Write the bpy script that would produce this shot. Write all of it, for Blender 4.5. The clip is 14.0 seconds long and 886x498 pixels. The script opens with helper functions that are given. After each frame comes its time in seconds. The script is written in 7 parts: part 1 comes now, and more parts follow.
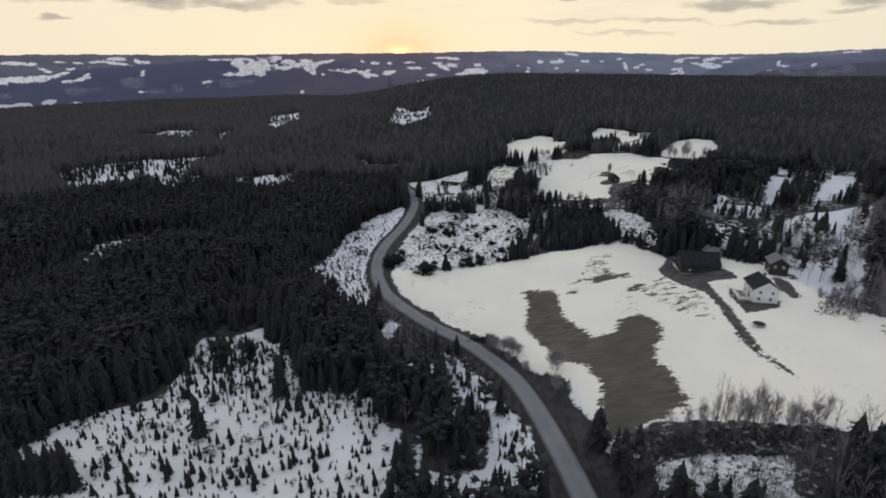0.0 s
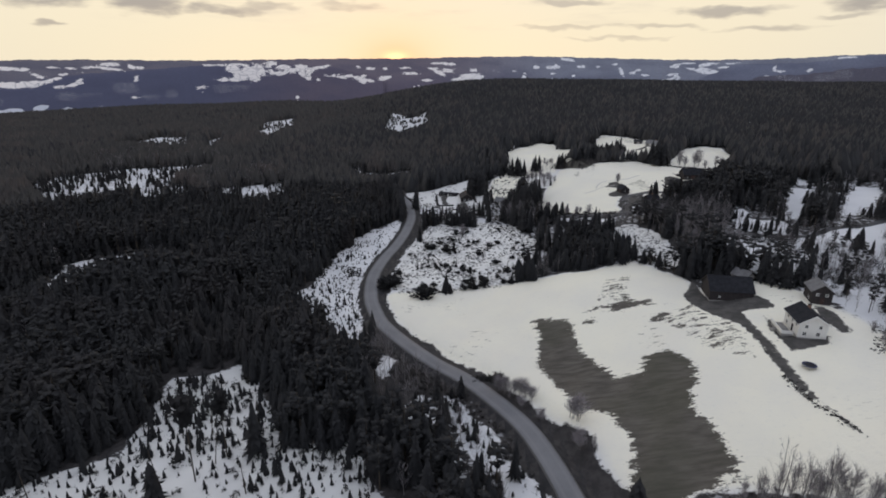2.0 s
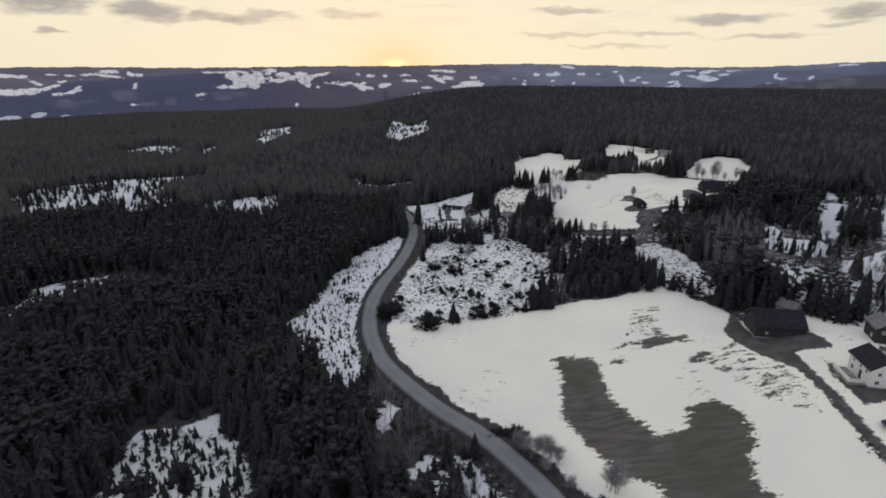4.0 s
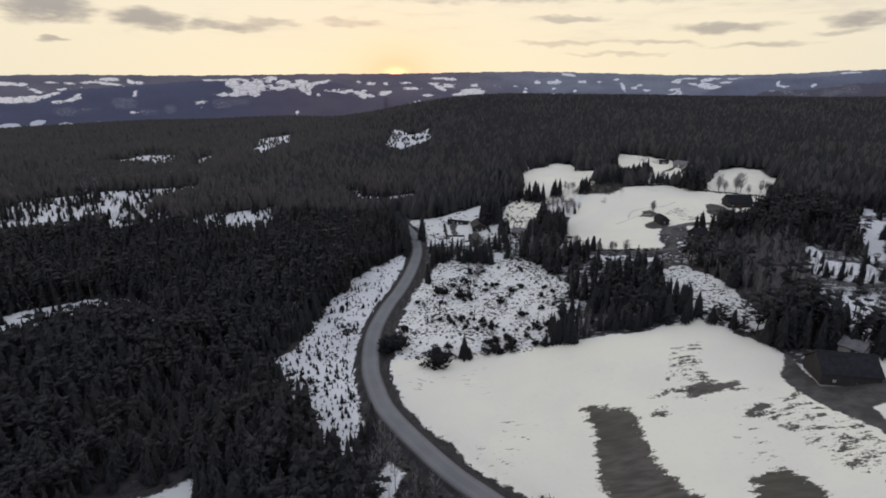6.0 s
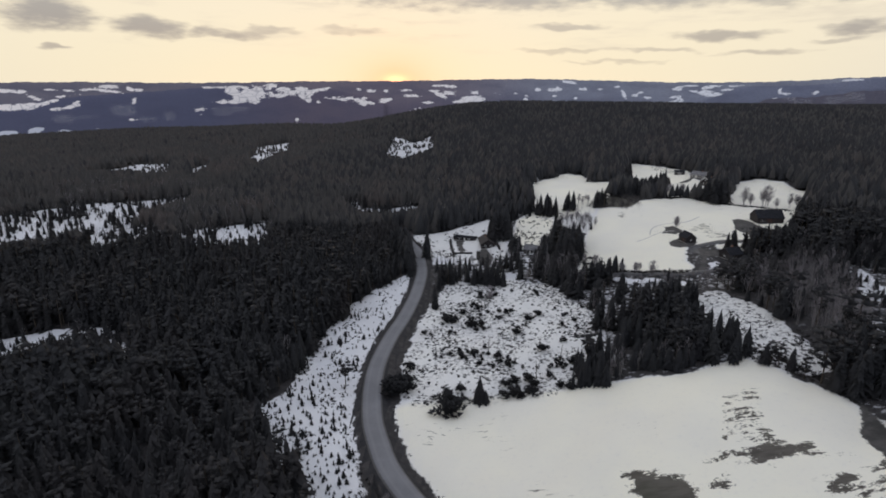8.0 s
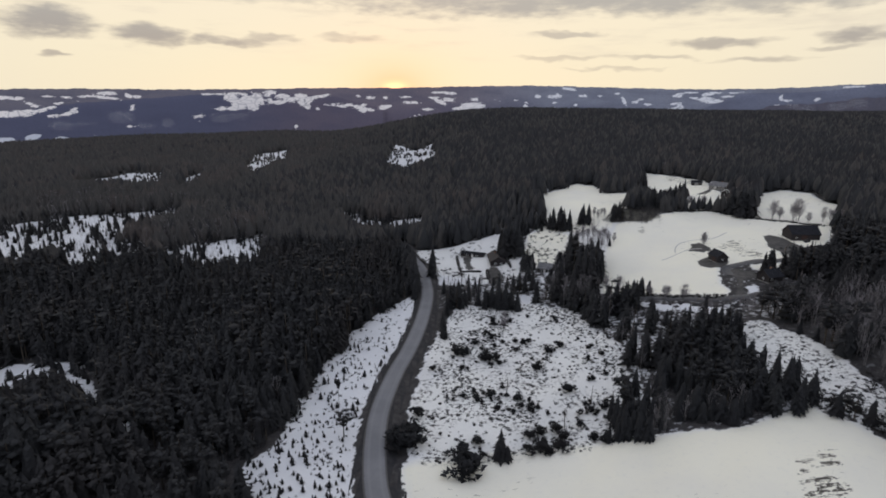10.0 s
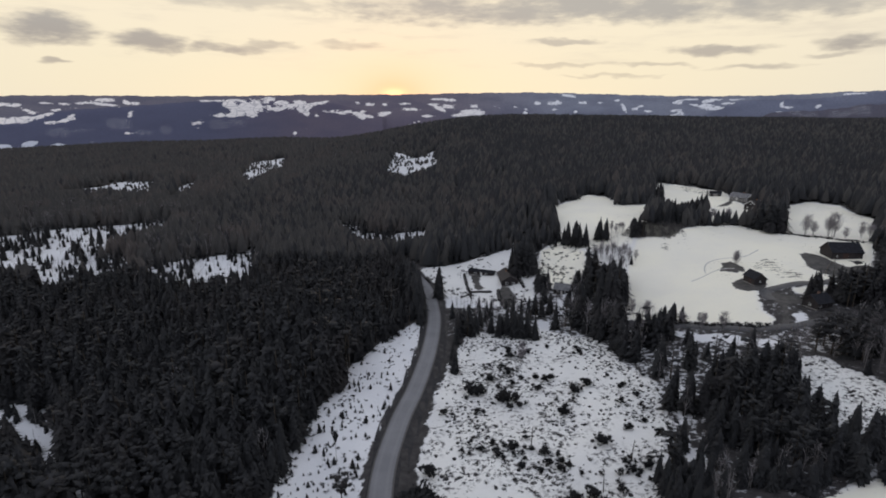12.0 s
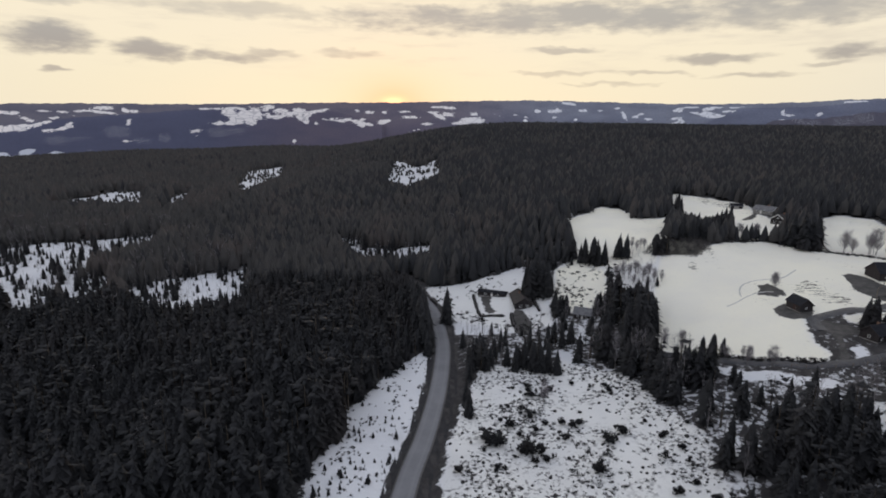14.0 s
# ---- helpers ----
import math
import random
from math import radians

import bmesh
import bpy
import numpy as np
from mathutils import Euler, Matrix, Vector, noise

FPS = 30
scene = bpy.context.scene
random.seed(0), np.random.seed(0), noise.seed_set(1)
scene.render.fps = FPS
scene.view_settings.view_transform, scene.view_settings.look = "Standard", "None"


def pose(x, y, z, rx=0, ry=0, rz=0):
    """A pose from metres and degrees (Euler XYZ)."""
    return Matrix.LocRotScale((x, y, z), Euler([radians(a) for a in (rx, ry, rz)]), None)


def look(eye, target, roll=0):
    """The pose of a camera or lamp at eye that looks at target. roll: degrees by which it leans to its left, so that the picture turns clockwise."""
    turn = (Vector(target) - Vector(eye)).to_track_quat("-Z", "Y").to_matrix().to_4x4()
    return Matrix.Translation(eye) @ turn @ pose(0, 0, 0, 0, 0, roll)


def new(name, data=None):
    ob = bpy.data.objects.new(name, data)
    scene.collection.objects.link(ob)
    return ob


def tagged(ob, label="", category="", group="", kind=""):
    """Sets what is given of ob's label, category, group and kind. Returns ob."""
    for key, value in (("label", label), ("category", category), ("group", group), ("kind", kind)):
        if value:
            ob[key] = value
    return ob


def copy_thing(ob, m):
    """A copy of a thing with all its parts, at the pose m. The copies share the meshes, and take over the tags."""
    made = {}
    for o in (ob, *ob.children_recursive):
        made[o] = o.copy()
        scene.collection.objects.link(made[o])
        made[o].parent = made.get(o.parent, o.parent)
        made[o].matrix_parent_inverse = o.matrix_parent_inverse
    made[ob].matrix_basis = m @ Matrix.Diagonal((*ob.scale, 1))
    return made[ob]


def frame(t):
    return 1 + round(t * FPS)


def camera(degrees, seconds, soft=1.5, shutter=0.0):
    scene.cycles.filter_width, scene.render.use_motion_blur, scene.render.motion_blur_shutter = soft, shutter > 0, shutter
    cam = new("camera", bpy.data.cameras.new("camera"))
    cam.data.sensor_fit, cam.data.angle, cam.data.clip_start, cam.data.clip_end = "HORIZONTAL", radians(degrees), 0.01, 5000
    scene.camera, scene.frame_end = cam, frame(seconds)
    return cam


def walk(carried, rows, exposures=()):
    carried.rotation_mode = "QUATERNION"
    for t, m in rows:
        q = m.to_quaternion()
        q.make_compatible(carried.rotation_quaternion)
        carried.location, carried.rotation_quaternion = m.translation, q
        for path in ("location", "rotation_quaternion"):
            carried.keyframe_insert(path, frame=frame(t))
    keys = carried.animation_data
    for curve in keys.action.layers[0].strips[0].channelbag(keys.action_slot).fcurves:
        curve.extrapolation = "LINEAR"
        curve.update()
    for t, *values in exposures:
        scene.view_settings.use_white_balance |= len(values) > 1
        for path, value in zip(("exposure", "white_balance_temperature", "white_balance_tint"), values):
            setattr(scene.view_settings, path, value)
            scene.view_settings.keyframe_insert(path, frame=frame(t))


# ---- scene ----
cam = camera(79.0, 14.0, 1.8)
# seconds, eye, heading to the left, pitch, roll
PATH = [
    (0.0, 0.721, -0.185, 83.627, 0.415, -18.604, 0.265),
    (1.0, -0.086, 10.379, 83.431, 0.121, -18.376, 0.268),
    (2.0, -1.099, 21.11, 83.246, -0.02, -18.078, 0.271),
    (3.0, -2.295, 31.981, 83.072, -0.067, -17.734, 0.275),
    (4.0, -3.655, 42.964, 82.908, -0.064, -17.364, 0.278),
    (5.0, -5.155, 54.034, 82.755, -0.044, -16.984, 0.282),
    (6.0, -6.775, 65.162, 82.612, -0.028, -16.606, 0.285),
    (7.0, -8.492, 76.321, 82.481, -0.027, -16.239, 0.288),
    (8.0, -10.285, 87.484, 82.361, -0.047, -15.885, 0.292),
    (9.0, -12.133, 98.624, 82.251, -0.085, -15.544, 0.295),
    (10.0, -14.013, 109.715, 82.153, -0.137, -15.212, 0.299),
    (11.0, -15.905, 120.728, 82.066, -0.194, -14.881, 0.302),
    (12.0, -17.787, 131.636, 81.99, -0.249, -14.537, 0.305),
    (13.0, -19.636, 142.413, 81.925, -0.293, -14.163, 0.309),
    (14.0, -21.432, 153.031, 81.872, -0.322, -13.739, 0.312),
]


def eye_pose(x, y, z, yaw, pitch, roll):
    a, b = radians(yaw), radians(pitch)
    ahead = Vector((-math.sin(a) * math.cos(b), math.cos(a) * math.cos(b), math.sin(b)))
    eye = Vector((x, y, z))
    return look(eye, eye + ahead, roll)


walk(cam, [(r[0], eye_pose(*r[1:])) for r in PATH])
scene.view_settings.exposure = 0.0

# ---- sky: thin veil of high cloud lit by a setting sun, over a clear dusk sky ----
SUN_AZ, SUN_EL = -4.85, 1.4
world = bpy.data.worlds.new("dusk_sky")
scene.world = world
world.use_nodes = True
wt = world.node_tree
wt.nodes.clear()


class Graph:
    """Short hand for node trees."""

    def __init__(self, tree):
        self.t = tree

    def node(self, kind, operation=None, attribute_name=None):
        n = self.t.nodes.new(kind)
        if operation:
            n.operation = operation
        if attribute_name:
            n.attribute_name = attribute_name
        return n

    def plug(self, sock, v):
        if isinstance(v, (int, float)):
            sock.default_value = v
        elif isinstance(v, (tuple, list)):
            d = sock.default_value
            sock.default_value = (*v, 1.0) if len(d) == 4 and len(v) == 3 else v
        else:
            self.t.links.new(v, sock)

    def math(self, op, a, b=0.0, c=0.0, clamp=False):
        n = self.node("ShaderNodeMath", operation=op)
        n.use_clamp = clamp
        for s, v in zip(n.inputs, (a, b, c)):
            self.plug(s, v)
        return n.outputs[0]

    def ramp(self, v, lo, hi, a=0.0, b=1.0):
        n = self.node("ShaderNodeMapRange")
        n.interpolation_type = "SMOOTHSTEP"
        for s, q in zip(n.inputs, (v, lo, hi, a, b)):
            self.plug(s, q)
        return n.outputs[0]

    def mix(self, f, a, b):
        n = self.node("ShaderNodeMix")
        n.data_type = "RGBA"
        self.plug(n.inputs[0], f)
        self.plug(n.inputs[6], a)
        self.plug(n.inputs[7], b)
        return n.outputs[2]

    def noise(self, vec, scale, detail=4.0, rough=0.55, out=0, stretch=None):
        if stretch:
            m = self.node("ShaderNodeMapping")
            m.inputs["Scale"].default_value = stretch
            self.plug(m.inputs[0], vec)
            vec = m.outputs[0]
        n = self.node("ShaderNodeTexNoise")
        self.plug(n.inputs["Vector"], vec)
        n.inputs["Scale"].default_value = scale
        n.inputs["Detail"].default_value = detail
        n.inputs["Roughness"].default_value = rough
        return n.outputs[out]


def build_sky():
    g = Graph(wt)
    co = g.node("ShaderNodeTexCoord").outputs["Generated"]
    sep = g.node("ShaderNodeSeparateXYZ")
    g.plug(sep.inputs[0], co)
    dx, dy, dz = sep.outputs
    az = g.math("MULTIPLY", g.math("ARCTAN2", dx, dy), 57.2958)
    el = g.math("MULTIPLY", g.math("ARCSINE", dz), 57.2958)
    sky = g.node("ShaderNodeTexSky")
    sky.sky_type, sky.sun_disc, sky.sun_elevation, sky.sun_rotation = "NISHITA", False, radians(SUN_EL), radians(SUN_AZ)
    clear = g.node("ShaderNodeVectorMath", operation="SCALE")
    g.plug(clear.inputs[0], sky.outputs[0])
    clear.inputs[3].default_value = 0.10
    # veil colour from horizon to zenith, warm towards the sun
    away = g.math("ABSOLUTE", g.math("SUBTRACT", az, SUN_AZ))
    low = g.mix(g.ramp(away, 12.0, 120.0), (1.0, 0.885, 0.645), (0.60, 0.63, 0.72))
    mid = g.mix(g.ramp(away, 25.0, 140.0), (1.0, 0.885, 0.68), (0.62, 0.66, 0.77))
    high = (0.62, 0.665, 0.785)
    veil = g.mix(g.ramp(el, 1.0, 9.0), low, mid)
    veil = g.mix(g.ramp(el, 12.0, 45.0), veil, high)
    # streaks in the veil
    cv = g.node("ShaderNodeCombineXYZ")
    g.plug(cv.inputs[0], g.math("MULTIPLY", az, 0.06))
    g.plug(cv.inputs[1], g.math("MULTIPLY", el, 0.42))
    n1 = g.noise(cv.outputs[0], 1.6, 5.0, 0.6)
    n2 = g.noise(cv.outputs[0], 5.0, 4.0, 0.6)
    veil = g.mix(g.math("MULTIPLY", g.ramp(n1, 0.48, 0.72), g.ramp(el, 2.5, 7.0, 0.0, 0.55)), veil, (0.74, 0.66, 0.55))
    # single clouds: azimuth, elevation, half width, half height, strength
    mask = 0.0
    cw = g.node("ShaderNodeCombineXYZ")
    g.plug(cw.inputs[0], g.math("MULTIPLY", az, 0.2))
    g.plug(cw.inputs[1], g.math("MULTIPLY", el, 0.5))
    wob = g.math("ADD", g.math("MULTIPLY", g.math("SUBTRACT", g.noise(cw.outputs[0], 1.1, 3.0, 0.45), 0.5), 0.75),
                 g.math("MULTIPLY", g.math("SUBTRACT", g.noise(cw.outputs[0], 4.0, 3.0, 0.6, stretch=(0.8, 1.2, 1.0)), 0.5), 0.42))
    bend = g.math("MULTIPLY_ADD", g.noise(cw.outputs[0], 1.7, 2.0, 0.5), 1.3, g.math("SUBTRACT", el, 0.65))
    for a, e, w, h, k in CLOUDS:
        u = g.math("MULTIPLY", g.math("SUBTRACT", az, a), 1.0 / w)
        v = g.math("MULTIPLY", g.math("SUBTRACT", bend, e), 1.0 / h)
        r = g.math("ADD", g.math("MULTIPLY", u, u), g.math("MULTIPLY", v, v))
        r = g.math("ADD", r, g.math("MULTIPLY", wob, 3.6))
        mask = g.math("MAXIMUM", mask, g.ramp(r, 1.55, -0.1, 0.0, k))
    veil = g.mix(mask, veil, g.mix(g.ramp(el, 3.0, 10.0), (0.375, 0.335, 0.315), (0.46, 0.44, 0.415)))
    col = g.mix(0.93, clear.outputs[0], veil)
    # brightness round the low sun
    su = g.math("SUBTRACT", az, SUN_AZ)
    sv = g.math("MULTIPLY", g.math("SUBTRACT", el, SUN_EL - 0.2), 1.5)
    ang = g.math("SQRT", g.math("ADD", g.math("MULTIPLY", su, su), g.math("MULTIPLY", sv, sv)))
    col = g.mix(g.math("MULTIPLY", g.math("EXPONENT", g.math("MULTIPLY", ang, -0.36)), 0.95), col, (1.0, 0.57, 0.24))
    glow = g.math("ADD", g.math("MULTIPLY", g.math("EXPONENT", g.math("MULTIPLY", ang, -2.4)), 0.55), g.ramp(ang, 9.0, 0.0, 0.0, 0.06))
    add = g.node("ShaderNodeVectorMath", operation="MULTIPLY_ADD")
    gl = g.node("ShaderNodeCombineXYZ")
    above = g.math("SUBTRACT", el, SUN_EL + 0.15)
    core = g.math("EXPONENT", g.math("MULTIPLY", g.math("ADD", g.math("MULTIPLY", g.math("MULTIPLY", su, su), 0.8), g.math("MULTIPLY", g.math("MULTIPLY", above, above), 4.5)), -1.0))
    for s, q, w in zip(gl.inputs, (1.0, 0.34, 0.06), (1.3, 0.46, 0.24)):
        g.plug(s, g.math("MULTIPLY_ADD", glow, q, g.math("MULTIPLY", core, w)))
    g.plug(add.inputs[0], gl.outputs[0])
    add.inputs[1].default_value = (1, 1, 1)
    g.plug(add.inputs[2], col)
    bg = g.node("ShaderNodeBackground")
    g.plug(bg.inputs[0], add.outputs[0])
    bg.inputs[1].default_value = 1.0
    out = g.node("ShaderNodeOutputWorld")
    wt.links.new(bg.outputs[0], out.inputs[0])


CLOUDS = (
    (-34.3, 6.25, 3.5, 1.25, 0.95), (-27.2, 5.7, 3.1, 0.95, 0.9), (-20.6, 5.5, 3.6, 0.5, 0.8), (-17.0, 5.9, 3.0, 0.35, 0.6), (-8.9, 6.1, 3.2, 0.42, 0.5),
    (25.9, 5.3, 4.8, 0.45, 0.75), (29.0, 3.9, 4.2, 0.28, 0.55), (12.4, 6.5, 3.8, 0.32, 0.6), (36.8, 5.5, 3.2, 0.6, 0.85), (34.0, 4.6, 2.0, 0.2, 0.5),
    (-34.1, 3.7, 1.2, 0.22, 0.7), (16.0, 9.4, 27.0, 1.5, 0.9), (30.0, 8.9, 12.0, 1.3, 0.8), (-18.0, 9.6, 9.0, 0.7, 0.5), (-35.0, 9.5, 6.0, 0.6, 0.5),
    (12.0, 4.3, 5.0, 0.24, 0.4), (21.0, 4.2, 3.5, 0.22, 0.45), (17.0, 3.3, 4.5, 0.2, 0.4), (10.0, 15.0, 40.0, 3.0, 0.7), (-25.0, 19.0, 26.0, 3.0, 0.5),
)
build_sky()

sun_data = bpy.data.lights.new("sun", "SUN")
sun_data.energy, sun_data.angle, sun_data.color = 1.0, radians(6.0), (1.0, 0.62, 0.34)
sun = new("sun", sun_data)
sun_to = Vector((math.sin(radians(SUN_AZ)), math.cos(radians(SUN_AZ)), math.tan(radians(SUN_EL + 0.8))))
sun.matrix_world = look(sun_to * 400, (0, 0, 0))
tagged(sun, "low sun on the hill line at dusk", "sun", kind="structure")

# ---- materials ----
def material(name, rough=0.9):
    m = bpy.data.materials.new(name)
    m.use_nodes = True
    g = Graph(m.node_tree)
    bsdf = m.node_tree.nodes["Principled BSDF"]
    bsdf.inputs["Roughness"].default_value = rough
    bsdf.inputs["Specular IOR Level"].default_value = 0.25
    return m, g, bsdf


def bump(g, bsdf, height, strength, distance):
    b = g.node("ShaderNodeBump")
    b.inputs["Strength"].default_value = strength
    b.inputs["Distance"].default_value = distance
    g.plug(b.inputs["Height"], height)
    g.plug(bsdf.inputs["Normal"], b.outputs[0])


def where(g):
    return g.node("ShaderNodeNewGeometry").outputs["Position"]


def attr(g, name):
    return g.node("ShaderNodeAttribute", attribute_name=name).outputs["Fac"]


def mottled(name, a, b, scale=1.0, rough=0.85, c=None, fine=8.0, relief=0.02, island=False, stretch=None):
    """Two tones in soft patches, with a finer grain over them."""
    m, g, bsdf = material(name, rough)
    p = where(g)
    n1 = g.noise(p, scale, 4.0, 0.6, stretch=stretch)
    n2 = g.noise(p, scale * fine, 4.0, 0.65, stretch=stretch)
    col = g.mix(g.ramp(n1, 0.32, 0.68), a, b)
    col = g.mix(g.ramp(n2, 0.5, 0.75, 0.0, 0.6), col, c or tuple(0.6 * v for v in a))
    if island:
        r = g.node("ShaderNodeNewGeometry").outputs["Random Per Island"]
        col = g.mix(g.math("MULTIPLY", r, 0.6), col, tuple(1.5 * v for v in b))
    g.plug(bsdf.inputs["Base Color"], col)
    bump(g, bsdf, n2, 0.5, relief)
    return m


def foliage(name, dark, light, twig):
    """Needles: tone by tree and by branch."""
    m, g, bsdf = material(name, 0.8)
    geo = g.node("ShaderNodeNewGeometry")
    tint = attr(g, "tint")
    n = g.noise(geo.outputs["Position"], 1.7, 3.0, 0.6)
    col = g.mix(tint, dark, light)
    col = g.mix(g.math("MULTIPLY", geo.outputs["Random Per Island"], 0.3), col, twig)
    col = g.mix(g.ramp(n, 0.45, 0.75, 0.0, 0.5), col, tuple(0.7 * v for v in dark))
    grain = g.noise(geo.outputs["Position"], 3.6, 3.0, 0.7)
    col = g.mix(g.ramp(grain, 0.42, 0.62, 0.0, 0.5), col, tuple(0.62 * v for v in dark))
    stand = g.noise(geo.outputs["Position"], 0.035, 3.0, 0.55)
    col = g.mix(g.ramp(stand, 0.45, 0.7, 0.0, 0.55), col, (1.15 * light[0], 0.98 * light[1], 0.94 * light[2]))
    g.plug(bsdf.inputs["Base Color"], col)
    lift = g.node("ShaderNodeVectorMath", operation="MULTIPLY_ADD")
    g.plug(lift.inputs[0], geo.outputs["Normal"])
    lift.inputs[1].default_value, lift.inputs[2].default_value = (0.3, 0.3, 0.3), (0, 0, 0.85)
    unit = g.node("ShaderNodeVectorMath", operation="NORMALIZE")
    g.plug(unit.inputs[0], lift.outputs[0])
    g.plug(bsdf.inputs["Normal"], unit.outputs[0])
    return m


NEEDLES = foliage("spruce_needles", (0.0275, 0.0284, 0.0320), (0.0345, 0.0360, 0.0378), (0.038, 0.0375, 0.0385))
# paler needles for far woods, with distance haze in the colour
HAZY_NEEDLES = foliage("hazy_far_needles", (0.047, 0.0455, 0.0450), (0.074, 0.069, 0.0645), (0.072, 0.0675, 0.0640))
BARK = mottled("spruce_bark", (0.05, 0.04, 0.032), (0.09, 0.075, 0.06), 3.0)
BIRCH_BARK = mottled("birch_bark", (0.24, 0.228, 0.226), (0.15, 0.14, 0.138), 2.5, c=(0.07, 0.064, 0.062))
TWIGS = mottled("bare_twigs", (0.225, 0.208, 0.222), (0.305, 0.283, 0.298), 0.8, c=(0.16, 0.148, 0.156))
BRUSH = mottled("dead_brush", (0.034, 0.033, 0.034), (0.062, 0.058, 0.057), 1.2)
SHRUB = mottled("bare_shrubs", (0.060, 0.056, 0.057), (0.105, 0.097, 0.097), 0.5)
ASPHALT = None
ROOF_DARK = mottled("dark_roof_tiles", (0.018, 0.019, 0.024), (0.030, 0.031, 0.038), 0.9, 0.95)
ROOF_GREY = mottled("grey_metal_roof", (0.14, 0.14, 0.15), (0.22, 0.22, 0.23), 0.6, 0.6)
ROOF_BROWN = mottled("brown_roof_tiles", (0.042, 0.037, 0.037), (0.062, 0.054, 0.052), 0.9, 0.7)
WHITE_WALL = mottled("white_boarding", (0.78, 0.77, 0.74), (0.70, 0.69, 0.66), 0.7, 0.7, c=(0.6, 0.59, 0.57), stretch=(6, 6, 0.5))
DARK_WALL = mottled("dark_timber", (0.030, 0.027, 0.029), (0.052, 0.045, 0.045), 0.8, 0.85, stretch=(5, 5, 0.5))
RED_WALL = mottled("dull_red_timber", (0.055, 0.034, 0.032), (0.075, 0.045, 0.04), 0.8, 0.85, stretch=(5, 5, 0.5))
GREY_WALL = mottled("grey_timber", (0.24, 0.23, 0.225), (0.32, 0.31, 0.30), 0.8, 0.85, stretch=(5, 5, 0.5))
TRIM_WHITE = mottled("white_trim", (0.78, 0.78, 0.76), (0.72, 0.72, 0.70), 1.5, 0.6)
STONE = mottled("foundation_stone", (0.22, 0.215, 0.21), (0.32, 0.31, 0.30), 0.8)
METAL = mottled("galvanised_metal", (0.35, 0.36, 0.37), (0.45, 0.45, 0.46), 2.0, 0.45)
MAT_BLUE = mottled("dark_blue_mat", (0.03, 0.035, 0.075), (0.04, 0.045, 0.09), 2.0, 0.6)
WOOD_POST = mottled("weathered_wood", (0.16, 0.135, 0.11), (0.24, 0.20, 0.17), 2.0)
BRICK = mottled("chimney_brick", (0.20, 0.12, 0.09), (0.27, 0.17, 0.13), 3.0)


def glass():
    m, g, bsdf = material("window_glass", 0.08)
    bsdf.inputs["Base Color"].default_value = (0.02, 0.022, 0.028, 1)
    bsdf.inputs["Specular IOR Level"].default_value = 0.5
    return m


PANE = glass()


def snow_colour(g, p):
    n = g.noise(p, 0.035, 4.0, 0.55)
    f = g.noise(p, 0.9, 5.0, 0.65)
    col = g.mix(g.ramp(n, 0.35, 0.68), (0.745, 0.755, 0.782), (0.658, 0.668, 0.70))
    # creamier snow tint, mixed in by zone, strongest on the fields
    old = g.mix(g.ramp(n, 0.35, 0.68), (0.89, 0.86, 0.735), (0.83, 0.805, 0.715))
    col = g.mix(attr(g, "cream"), col, old)
    return g.mix(g.ramp(f, 0.52, 0.8, 0.0, 0.3), col, (0.64, 0.635, 0.62)), f


